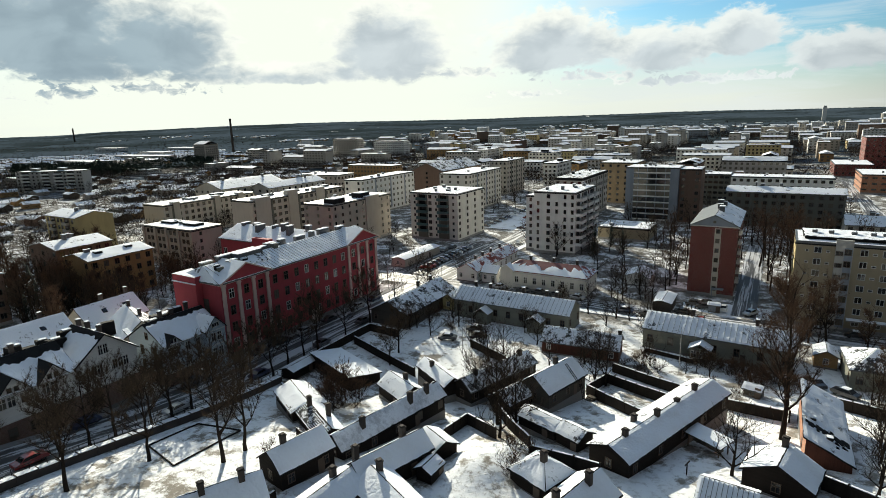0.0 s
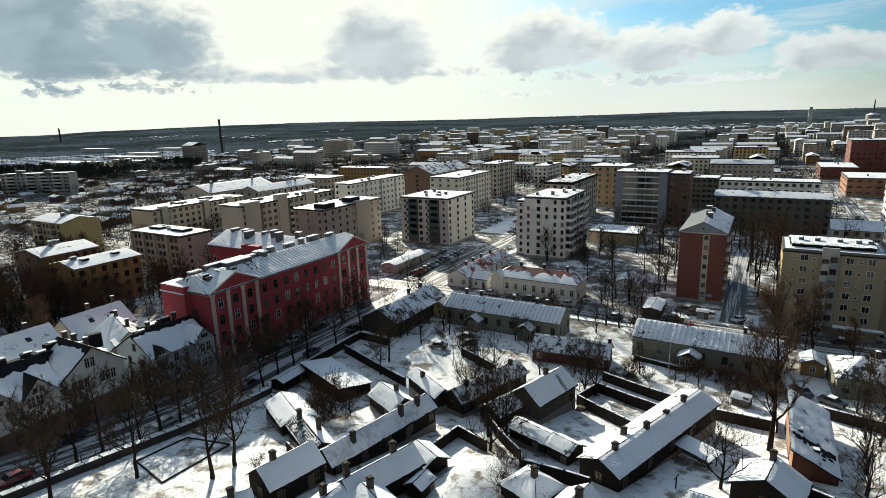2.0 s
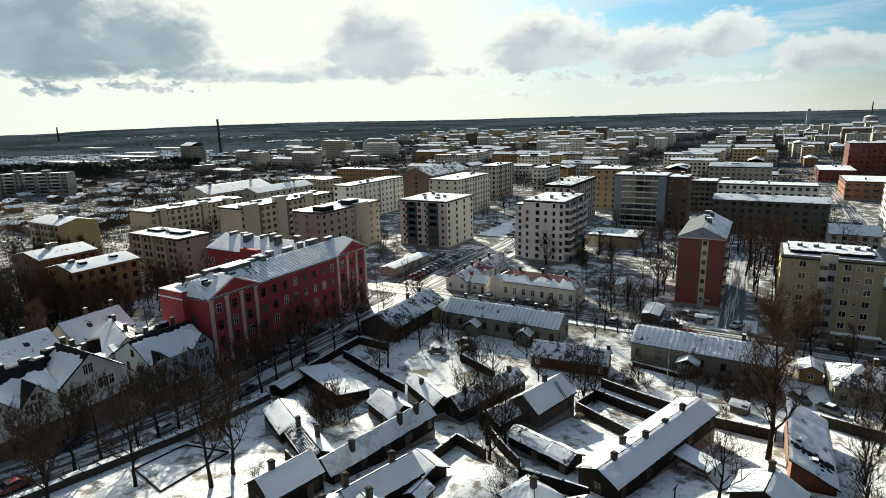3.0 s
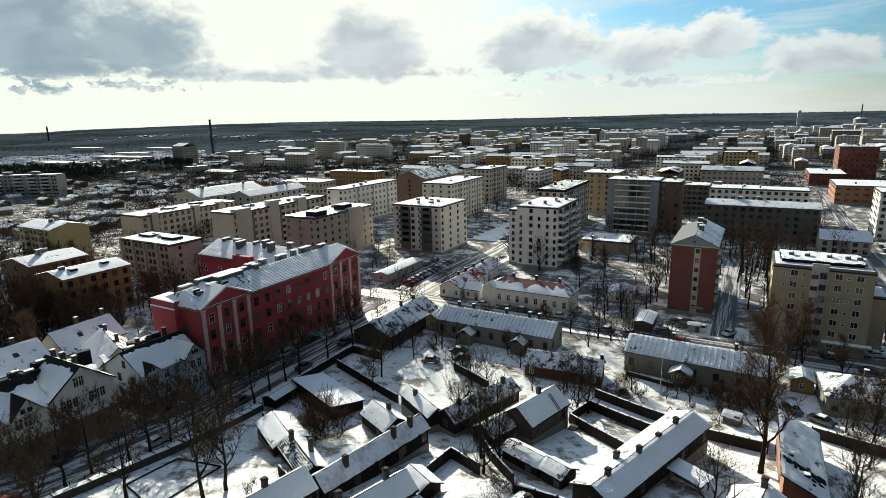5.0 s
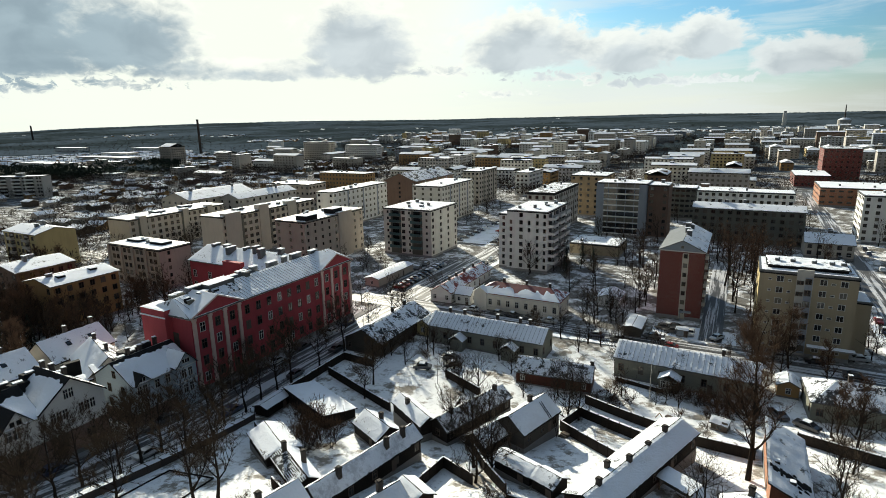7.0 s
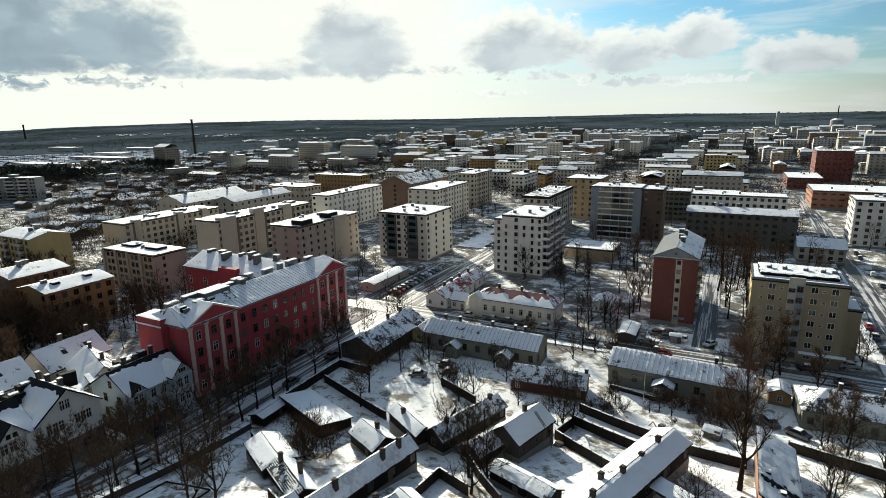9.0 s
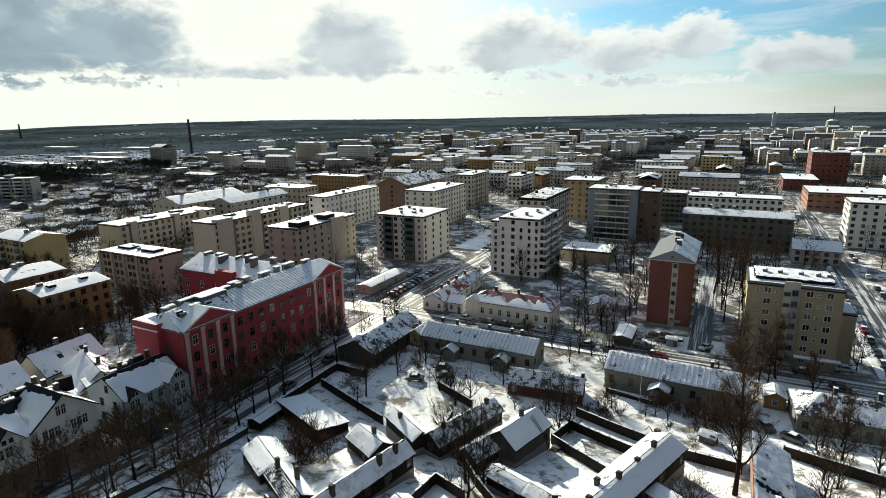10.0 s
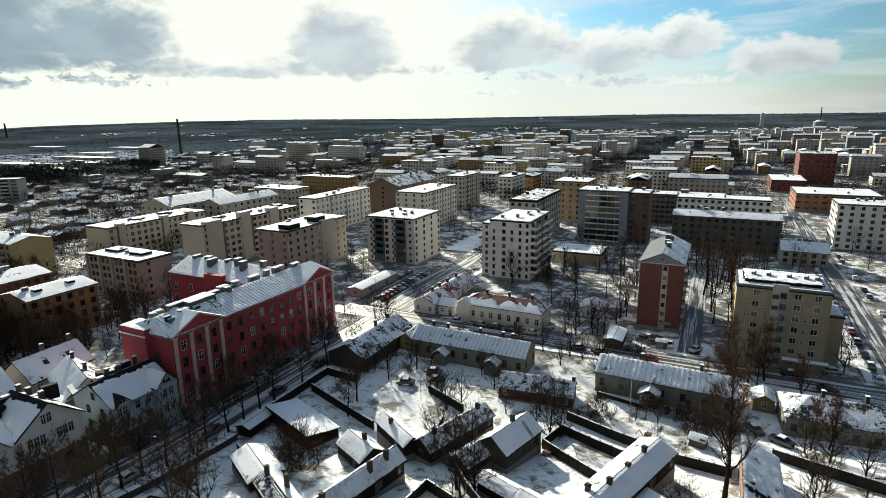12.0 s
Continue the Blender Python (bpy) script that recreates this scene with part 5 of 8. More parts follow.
LT = "cross"
blue = cottage("town_house", -102.3, 64.3, 90, 12.4, 11.6, 8.7, 12.2, BLUEBOARD, "two-storey pale blue wooden house with a bay and snowy roof", TIN_BLACK, 0.6, 1.0, lower=0.86, windows=(0, 3, 0, 0), win=(1.1, 1.7, LT), storeys=2, chimneys=[(-2, 1.2, 0.7), (0.6, 1.4, 0.4), (4, 1.5, 0.8)], rough=0.07, base=0.0, step=0.4)
lower_storey(blue, 6.2, 5.8, 2.9)
for u in (-5.0, -3.9, -1.4, 0.9):
    for z in (4.2, 7.2):
        window(blue, u, -5.802, z, "-y", 0.85 if u > -3 else 0.8, 1.6, LT)
for v in (-2.6, 1.5):
    window(blue, -6.202, v, 7.0, "-x", 0.9, 1.5, LT, dark=True)
    window(blue, -6.202, v, 4.0, "-x", 0.9, 1.5, LT, dark=True)
window(blue, -6.202, -0.4, 9.9, "-x", 0.8, 1.3, LT, dark=True)
part("gutter", Shape().tube((-6.5, -6.2, 8.62), (3.0, -6.2, 8.62), 0.09, 0.09, 6), FRAME, blue, "white gutter along the eaves")
gable_dormer(blue, -4.3, -6.0, 8.75, 2.8, 1.5, 2.6, BLUEBOARD)
downpipe(blue, -1.0, -5.95, 8.5)
bay = cottage("town_house", -97.4, 68.5, 0, 4.6, 4.4, 9.2, 11.6, BLUEBOARD, "pale blue gabled bay of a wooden house", TIN_BLACK, 1.0, windows=(0, 0, 0, 0), base=0.0)
for z in (4.2, 7.4):
    for v in (-0.7, 0.7):
        window(bay, 2.302, v, z, "+x", 0.9, 1.7, LT)
window(bay, 2.302, 0.0, 9.9, "+x", 1.6, 0.8, "three")
part("bay_band", Shape().box(-2.3, -2.28, 5.6, 2.38, 2.28, 5.8).box(-2.3, -2.28, 8.7, 2.38, 2.28, 8.9), FRAME, bay, "white mouldings round the bay")
row = cottage("town_house", -103.1, 26.4, 90, 33.0, 12, 8.9, 12.8, WHITEBOARD, "long white wooden house with black dormers and snowy roof", TIN_BLACK, 0.6, 1.0, lower=0.76, windows=(0, 3, 0, 0), win=(1.1, 1.7, LT), storeys=2, chimneys=[(-8, 1.5, 0.8), (3, 1.2, 0.8), (11, 1.5, 0.8)], base=1.4, step=0.4, rough=0.07)
lower_storey(row, 16.5, 6.0, 4.3)
for i in range(10):
    for du in (-0.62, 0.62):
        window(row, -14.6 + 3.0 * i + du, -6.002, 7.6, "-y", 0.95, 1.6, LT)
    window(row, -14.6 + 3.0 * i, -6.042, 2.6, "-y", 1.1, 1.5, LT, dark=True)
for u in (13.0, 7.4, 1.8, -3.8, -9.4):
    gable_dormer(row, u, -6.2, 8.95, 4.4, 2.5, 4.4, WHITEBOARD)
part("gutter", Shape().tube((-16.8, -6.4, 8.8), (16.8, -6.4, 8.8), 0.1, 0.1, 6), FRAME, row, "white gutter along the eaves")
wing = cottage("town_house", -102.0, 48.0, 0, 10.0, 10.4, 9.3, 13.4, WHITEBOARD, "white gabled wing of a wooden house with tall windows", TIN_BLACK, 0.6, 1.0, lower=0.84, windows=(0, 2, 0, 0), win=(1.2, 1.7, LT), storeys=2, chimneys=[(-1, 0.6, 0.6), (-3.5, 0.4, 0.7), (1.5, 1.2, 0.2)], base=1.4, step=0.4, rough=0.06)
lower_storey(wing, 5.0, 5.2, 4.3)
for v in (-2.4, 2.1):
    for du in (-0.95, 0.0, 0.95):
        window(wing, 5.002, v + du, 7.5, "+x", 0.75, 1.6, LT)
    window(wing, 5.042, v, 2.5, "+x", 1.3, 1.5, LT, dark=True)
for v in (-0.9, -0.05):
    window(wing, 5.002, v, 10.8, "+x", 0.65, 1.6, LT)
for u in (1.0, 3.4):
    window(wing, u, -5.202, 7.5, "-y", 0.9, 1.6, LT)
downpipe(wing, 5.05, -5.1, 9.2)
part("barge_board", Shape().slab((5.4, -5.6, 9.14), (5.4, 0.0, 13.55), (5.3, 0.0, 13.55), (5.3, -5.6, 9.14), 0.28).slab((5.4, 0.0, 13.55), (5.4, 5.6, 9.14), (5.3, 5.6, 9.14), (5.3, 0.0, 13.55), 0.28), TIN_BLACK, wing, "dark barge boards of the gable")
for x, y, z, hh in ((-104.6, 43.6, 13.2, 0.9), (-106.5, 46.4, 13.0, 1.4), (-105.6, 38.0, 13.6, 1.1), (-104.2, 33.0, 13.6, 0.8), (-104.4, 22.0, 13.6, 1.0), (-104.0, 63.0, 11.6, 0.8), (-104.6, 66.6, 11.6, 1.1), (-103.6, 60.6, 11.4, 0.7)):
    v = thing("roof_vent", pose(x, y, z), "dark tin roof housing with a cap of snow", "roof vent", "roof vents")
    part("housing", Shape().prism([(-0.7, -1.1), (0.6, -0.9), (0.7, 1.0), (-0.5, 1.2)], -2.0, hh), TIN_BLACK, v)
    part("snow_cap", Shape().prism([(-0.75, -0.2), (0.2, -0.4), (0.3, 1.0), (-0.5, 1.25)], hh, hh + 0.12), SNOW, v, "cap of snow")
jr = random.Random(12)
for i in range(22):
    y = 12.0 + 2.55 * i
    if 53.0 < y < 58.5:
        continue
    x, z, hh = jr.uniform(-106.8, -103.2), (11.6 if y > 58 else 13.4), jr.uniform(0.0, 0.7)
    q, l = jr.uniform(0.3, 0.9), jr.uniform(0.4, 1.3)
    v = thing("roof_vent", pose(x, y, z, 0, 0, jr.uniform(-20, 20)), "low dark tin housing on a roof ridge", "roof vent", "roof vents")
    part("housing", Shape().prism([(-q, -l), (q * 0.8, -l * 0.9), (q, l), (-q * 0.7, l * 1.1)], -2.0, hh), TIN_BLACK, v)
    if i % 3 == 0:
        part("snow_cap", Shape().prism([(-q, -l * 0.3), (q * 0.3, -l * 0.5), (q * 0.5, l * 0.9), (-q * 0.6, l)], hh, hh + 0.1), SNOW, v, "cap of snow")
cottage("town_house", -131, 48.0, 90, 18, 11, 6.2, 10.0, WHITEBOARD, "white wooden house with a snowy roof and hatches", TIN_BLACK, 0.8, 0.9, windows=(5, 3, 2, 2), win=(1.1, 1.5, LT), storeys=2, chimneys=[(-3, 1.0, 0.8), (5, 0.6, 0.8)], base=0.5)
cottage("town_house", -132, 66.6, 94, 13.5, 10.5, 6.2, 10.2, SAND, "sand-coloured wooden house with a snowy roof and skylights", TIN_BLACK, 0.8, 0.9, windows=(4, 3, 2, 2), win=(1.1, 1.5, LT), storeys=2, chimneys=[(0, 1.2, 0.8), (6, 1.0, 0.9)], base=0.2)
cottage("town_house", -116.8, 64.4, -19, 15.0, 8.4, 7.0, 10.4, SAND, "sand-coloured backyard house with a steep snowy roof", TIN_BLACK, 0.6, 1.0, windows=(4, 3, 1, 0), win=(0.9, 1.3, LT), storeys=2, chimneys=[(-6.0, 0.4, 0.7), (1.5, 1.0, 0.5)], base=0.0)
cottage("town_house", -118, 46.0, 90, 9, 6, 5.0, 7.4, LOG, "dark backyard house with broken snow on its roof", TIN_BLACK, 0.45, 0.6, windows=(2, 2, 1, 1), chimneys=[(2, 1.0, 0.9), (-2, -1, 0.9)], base=0.5, step=0.4)
cottage("garden_shed", -113.5, 56.0, 90, 5, 6, 6.6, 7.0, SAND, "low sand-coloured link building with bright snow", TIN_BLACK, 1.0, windows=(1, 0, 0, 0), base=0.3)
cottage("garden_shed", -110.6, 61.0, -19, 4.4, 3.2, 8.2, 8.5, GREYBOARD, "flat-roofed grey annexe with bright snow", TIN_BLACK, 1.0, windows=(0, 0, 0, 0), base=0.3)
for x, y, z in [(-128.6, 43, 0.5 + 8.45), (-128.6, 52, 0.5 + 8.45), (-129.4, 65, 0.2 + 8.5), (-129.8, 70, 0.2 + 8.5)]:
    sl = thing("skylight", pose(x, y, z, 0, 34, 0), "dark framed skylight in a snowy roof", "skylight", "skylights")
    part("frame", Shape().box(-0.6, -0.5, -1.0, 0.6, 0.5, 0.14), TIN_BLACK, sl)
    part("pane", Shape().box(-0.5, -0.4, 0.13, 0.5, 0.4, 0.16), GLASS, sl)

# ---- houses beyond the yards ----
cottage("town_house", -78.4, 116.5, 90, 24.0, 10.6, 3.6, 6.4, GREYBOARD, "dark weathered house with a gable towards the yards", TIN_BLACK, 0.9, 0.7, windows=(4, 3, 2, 1), chimneys=[(2, 0.4, 0.9), (8, 0.3, 0.9)], step=0.45, base=0.0, dark=True)
cottage("yellow_house", -71.0, 124.5, 90, 7.5, 3.4, 3.4, 4.6, YELLOW, "narrow yellow plastered annexe with snowy roof", TIN_GREY, 0.9, windows=(2, 0, 1, 1), base=0.0)
lg = cottage("wooden_house", -52.9, 122.6, 0, 30.0, 8.4, 4.6, 7.0, GREENBOARD, "long grey-green wooden house with a snowy tin roof", TIN_GREY, 0.9, 0.82, windows=(9, 8, 2, 2), win=(0.9, 1.5, "cross"), chimneys=[(-11, 0.6, 0.8), (-7, 0.8, 0.7), (2.0, 0.8, 0.8), (8, 0.7, 0.8), (10.5, 0.7, 0.8)], base=0.0, step=0.4)


def roof_seams(ob, length, width, eave, ridge, n, over=0.35):
    """Standing seams that show through the thin snow of both slopes."""
    w2 = width / 2 + over
    rise = (ridge - eave) / (width / 2)
    mesh = Shape().slab((-0.022, -w2 + 0.1, ridge - rise * (w2 - 0.1) + 0.31), (0.022, -w2 + 0.1, ridge - rise * (w2 - 0.1) + 0.31), (0.022, -0.1, ridge - rise * 0.1 + 0.31), (-0.022, -0.1, ridge - rise * 0.1 + 0.31), 0.2).mesh("seam", TIN_GREY)
    for i in range(n):
        part("seam", mesh, (), ob, at=pose(-length / 2 + (i + 0.5) * length / n, 0, 0))


roof_seams(lg, 30.0, 8.4, 4.6, 7.0, 30)
for x in (-6.0, 7.5):
    p = part("porch", Shape().box(x - 1.6, -6.8, -0.5, x + 1.6, -4.2, 3.0), GREENBOARD, lg, "gabled entrance porch")
    part("porch_roof", Shape().slab((x - 2.0, -7.2, 2.9), (x, -7.2, 4.2), (x, -3.9, 4.2), (x - 2.0, -3.9, 2.9), 0.12).slab((x, -7.2, 4.2), (x + 2.0, -7.2, 2.9), (x + 2.0, -3.9, 2.9), (x, -3.9, 4.2), 0.12), SNOW, p, "snow-covered porch roof")
manor = cottage("wooden_house", -54.6, 151.6, 0, 25.0, 9.6, 5.4, 7.6, CREAM, "long cream house with a red tin roof half covered in snow", TIN_RED, 0.55, 0.97, lower=0.55, hip=4.2, windows=(9, 6, 2, 2), win=(0.95, 1.7, "cross"), chimneys=[(-6, 0.6, 0.8), (1, 0.8, 0.8), (8, 0.8, 0.8)], base=0.0, step=0.4)
p = part("gable_bay", Shape().box(-13.4, -5.2, -0.5, -9.4, -4.7, 5.5).face([(-13.6, -5.21, 5.4), (-9.2, -5.21, 5.4), (-11.4, -5.21, 7.0)]), CREAM, manor, "small pedimented bay")
part("bay_roof", Shape().slab((-13.9, -5.5, 5.4), (-11.4, -5.5, 7.2), (-11.4, -2.4, 7.2), (-13.9, -4.5, 5.5), 0.1).slab((-11.4, -5.5, 7.2), (-8.9, -5.5, 5.4), (-8.9, -4.5, 5.5), (-11.4, -2.4, 7.2), 0.1), SNOW, p, "snow on the bay")
part("string_course", Shape().box(-12.6, -4.88, 1.2, 12.6, -4.7, 1.4).box(-12.6, -4.88, 4.7, 12.6, -4.7, 4.95), FRAME, manor, "white moulding along the wall")
cottage("wooden_house", -79.6, 162.5, 90, 31.0, 7.0, 3.6, 5.6, WHITEBOARD, "long low white house with a snowy roof and red tin showing", TIN_RED, 0.95, 0.85, windows=(8, 8, 2, 2), win=(0.9, 1.3, "cross"), chimneys=[(-9, 0.3, 0.8), (-4, 0.3, 0.8), (2, 0.3, 0.8), (9, 0.3, 0.8)], base=0.0)
cottage("wooden_house", -72.5, 150.5, 0, 5.0, 5.0, 3.4, 5.2, WHITEBOARD, "small white outhouse with a snowy roof", TIN_GREY, 0.9, windows=(2, 1, 1, 1), base=0.0)
cottage("garage_row", -109.2, 163.8, 90, 23.0, 5.6, 2.9, 3.5, TAUPE, "low row of garages with a snowy roof", TIN_GREY, 0.92, windows=(0, 0, 1, 1), base=0.0)
yh = cottage("wooden_house", -7.6, 123.0, -2, 27.5, 9.4, 4.5, 6.8, GREENBOARD, "long grey wooden house with a snowy tin roof", TIN_GREY, 0.95, 0.86, windows=(7, 7, 2, 2), win=(0.9, 1.5, "cross"), chimneys=[(-5, 1.0, 0.9), (7, 0.6, 0.9)], base=0.0, step=0.4)
roof_seams(yh, 27.5, 9.4, 4.5, 6.8, 26)
p = part("veranda", Shape().box(-4.0, -7.4, -0.5, -0.4, -4.4, 3.0), GREENBOARD, yh, "glazed veranda")
part("veranda_roof", Shape().slab((-4.4, -7.8, 2.9), (-2.2, -7.8, 4.1), (-2.2, -4.3, 4.1), (-4.4, -4.3, 2.9), 0.14).slab((-2.2, -7.8, 4.1), (0.0, -7.8, 2.9), (0.0, -4.3, 2.9), (-2.2, -4.3, 4.1), 0.14), SNOW, p, "snow-covered veranda roof")
for i in range(3):
    window(yh, -3.3 + 1.1 * i, -7.402, 1.7, "-y", 0.8, 1.3, "cross")
cottage("wooden_shed", -32.2, 110.4, 6, 15.6, 6.4, 2.8, 5.0, REDBOARD, "long red-brown shed with thin patchy snow on its roof", TIN_GREY, 0.8, 0.8, snow=SNOW_SPECKLED, windows=(2, 0, 0, 0), base=0.0, step=0.35, chimneys=[(7.6, 0, 0.5)])
# Thin snow; its bare patches also stand in for tree shade.
cottage("wooden_house", 23.6, 120.6, 3, 19.0, 10.5, 4.2, 6.6, GREENBOARD, "low wooden house with a thin snowy hipped roof", TIN_GREY, 0.7, 0.7, hip=4.6, windows=(6, 4, 2, 1), win=(0.9, 1.3, "cross"), chimneys=[(-3, 0.5, 0.9), (4, 0.8, 0.9)], base=0.0, step=0.4)
cottage("yellow_shed", 11.4, 126.0, 90, 5.0, 3.8, 2.6, 3.6, OCHRE, "small ochre outbuilding with a lit end wall", TIN_GREY, 0.85, windows=(0, 0, 1, 0), base=0.0)
cottage("garden_shed", -32.6, 168.5, 90, 9.0, 7.0, 2.6, 4.0, WHITEBOARD, "low white outbuilding with a snowy roof", TIN_GREY, 1.0, windows=(1, 1, 1, 0), base=0.0)
cottage("garden_shed", -21.9, 147.6, 90, 9.0, 4.2, 2.6, 3.1, GREYBOARD, "dark shed with a smooth snowy roof", TIN_BLACK, 1.0, windows=(0, 0, 0, 0), base=0.0)
cottage("garden_shed", -10.5, 141.0 + 8.5, 0, 2.5, 2.0, 2.0, 2.4, BLUEGREY, "small blue-grey bin shelter with snow", TIN_GREY, 1.0, windows=(0, 0, 0, 0), base=0.0)
cottage("garden_hut", 0.0, 103.5, -15, 2.6, 2.2, 1.6, 2.2, GREYBOARD, "small weathered garden hut with snow", TIN_GREY, 1.0, windows=(1, 0, 0, 0))

# ---- the museum hill: log houses round small yards ----
M = dict(category="log house", group="log houses on the hill")
L1 = "dark log cottage with a smooth snowy roof"
cottage("log_house", -49.3, 45.2, 77.5, 7.6, 5.2, 2.9, 4.8, LOG, L1 + " edged in white", TIN_BLACK, 1.0, rough=0.02, chimneys=[(-1.6, 0.2, 0.5)], windows=(2, 2, 1, 1), over=0.3, **M)
cottage("log_house", -46.0, 60.4, 78.0, 20.0, 3.9, 2.9, 4.5, LOG, "long dark log house with lumpy snow on its roof", TIN_BLACK, 1.0, rough=0.15, snow=SNOW_LUMPY, chimneys=[(-5.6, -0.9, 0.3), (3.6, -0.9, 0.35), (7.2, -0.8, 0.35)], windows=(5, 5, 1, 1), step=0.3, base=3.7, **M)
cottage("log_house", -37.9, 49.5, 72.5, 10.2, 4.2, 2.9, 4.6, LOG, L1, TIN_BLACK, 1.0, rough=0.03, chimneys=[(2.4, 0.3, 0.7), (-4.4, 0.5, 0.9)], windows=(2, 2, 1, 1), base=5.7, **M)
cottage("log_house", -35.9, 57.3, -25, 4.4, 3.6, 2.3, 3.2, LOG, "low log lean-to with sunlit snow", TIN_BLACK, 1.0, windows=(0, 0, 0, 0), **M)
cottage("log_house", -33.4, 51.6, 88, 2.6, 2.2, 1.9, 2.5, LOG, "small porch roof with snow", TIN_BLACK, 1.0, windows=(0, 0, 0, 0), category="porch")
cottage("log_house", -39.8, 39.9, 86, 9.6, 5.0, 2.1, 3.5, LOG, L1, TIN_BLACK, 1.0, chimneys=[(2.0, 0.5, 0.5)], windows=(2, 2, 1, 1), **M)
cottage("log_house", -33.3, 43.6, -24, 8.5, 5.0, 2.1, 3.6, LOG, L1, TIN_BLACK, 1.0, chimneys=[(-3.2, 0.4, 0.6)], windows=(2, 2, 1, 1), **M)
cottage("log_house", -49.6, 34.2, 62, 8.5, 5.0, 2.4, 4.2, LOG, "log cottage with ragged snow on its roof", TIN_BLACK, 0.97, rough=0.1, chimneys=[(-2.0, -0.4, 0.5), (2.2, -0.4, 0.5)], windows=(2, 2, 1, 1), **M)
cottage("log_house", -29.4, 84.5, 73.5, 10.2, 6.0, 3.0, 5.2, GREYBOARD, "weathered log cottage with a steep snowy roof and ladder", TIN_BLACK, 1.0, rough=0.03, chimneys=[(1.2, 0.4, 0.3)], windows=(3, 2, 1, 1), win=(0.8, 1.1, "cross"), base=2.9, **M)
cottage("log_house", -33.4, 80.0, 70, 10.0, 4.4, 2.0, 3.4, LOG, "low dark annexe with thin patchy snow", TIN_BLACK, 0.8, 0.6, snow=SNOW_SPECKLED, windows=(1, 1, 0, 0), step=0.35, base=2.7, **M)
cottage("log_house", -10.3, 76.2, 70.2, 26.3, 5.7, 2.9, 4.1, base=hill(-10.4, 77.6) + 0.9, sink=3.4, wall=LOG, label="long dark log house with smooth snow and dark chimneys", roof=TIN_BLACK, cover=0.88, shade_cover=1.0, rough=0.03, chimneys=[(-10.0, -0.2, 0.3), (-2.6, -0.3, 0.3), (8.0, -0.1, 0.3), (-5.6, 1.3, 0.0), (3.0, -0.1, -0.2)], windows=(5, 6, 1, 1), step=0.45, **M)
cottage("log_house", -40.1, 84.7, 71.5, 16.6, 4.5, 2.6, 4.2, LOG, "long dark log house with very thin snow", TIN_GREY, 0.97, 0.8, snow=SNOW_SPECKLED, chimneys=[(-5.5, -0.4, 0.2), (6.0, -0.3, 0.2)], windows=(4, 3, 1, 1), step=0.35, base=2.0, **M)
cottage("log_shed", -48.9, 79.5, -30, 10.2, 3.4, 2.3, 3.4, LOG, "log shed with snow and a dark hatch", TIN_BLACK, 1.0, chimneys=[(-1.5, -0.6, 0.0)], windows=(0, 0, 0, 0), base=2.4, **M)
cottage("log_shed", -53.0, 73.6, -24, 7.6, 5.0, 2.3, 3.9, LOG, "log store with a gabled snowy roof", TIN_BLACK, 0.97, 0.9, windows=(0, 0, 0, 0), chimneys=[(0.4, 0.6, 0.3)], base=1.3, **M)
cottage("log_shed", -70.2, 78.4, -20, 15.4, 6.6, 2.1, 3.1, LOG, "open-fronted shed with a broad sunlit snowy roof", TIN_BLACK, 1.0, rough=0.06, windows=(0, 0, 0, 0), mono=True, base=0.2, **M)
cottage("log_shed", -78.8, 74.6, 92, 6.4, 3.2, 2.1, 2.6, LOG, "black shed with a thin snowy roof", TIN_BLACK, 1.0, rough=0.02, windows=(0, 0, 0, 0), **M)
cottage("log_shed", -65.2, 61.4, -27, 9.0, 5.6, 1.9, 3.0, LOG, "low plank-roofed shed with sunlit snow", GREYBOARD, 1.0, 0.85, rough=0.03, windows=(0, 0, 0, 0), base=2.6, sink=3.4, **M)
slat = cottage("log_shed", -56.6, 57.0, -27, 9.6, 4.0, 2.0, 3.0, LOG, "shed with a slatted board roof striped by snow", LOG, 1.0, 0.25, windows=(0, 0, 0, 0), chimneys=[(-3.6, -0.3, 0.9), (0.6, 1.2, 1.0)], base=2.7, sink=3.4, **M)
for i in range(8):
    v, q = -2.3 + 0.28 * i, 2.04 + 0.14 * i
    part("roof_slat", Shape().slab((-5.1, v, q), (5.1, v, q), (5.1, v + 0.13, q + 0.065), (-5.1, v + 0.13, q + 0.065), 0.08), SNOW, slat, "board ridge with snow")
cottage("log_shed", -25.9, 70.6, -18, 6.4, 3.2, 1.9, 2.7, LOG, "low shed with sunlit ribbed snow", TIN_BLACK, 0.95, 0.9, windows=(0, 0, 0, 0), base=4.5, **M)
cottage("log_shed", -20.7, 69.0, -20, 3.6, 3.4, 2.0, 2.9, LOG, "low shed with thin smooth snow", TIN_BLACK, 1.0, 0.95, windows=(0, 0, 0, 0), base=4.5, **M)
cottage("log_house", -15.4, 51.6, 74, 9.8, 5.2, 2.3, 4.1, LOG, L1, TIN_BLACK, 1.0, rough=0.03, chimneys=[(2.2, -0.5, 0.6), (-2.8, 0.2, 0.6)], windows=(2, 2, 1, 1), **M)
cottage("log_shed", -20.8, 56.6, -20, 5.4, 5.0, 2.2, 3.8, LOG, "small log cottage with ragged snow", TIN_BLACK, 0.95, rough=0.1, hip=2.6, windows=(0, 0, 0, 0), chimneys=[(0.6, -0.3, 0.5)], **M)
batten = cottage("log_house", -1.3, 60.6, -4, 5.2, 5.0, 2.4, 3.8, LOG, "log hut with a batten roof striped by snow", GREYBOARD, 0.8, 0.8, windows=(1, 1, 0, 0), step=0.3, **M)
roof_seams(batten, 5.2, 5.0, 2.4, 3.8, 11)
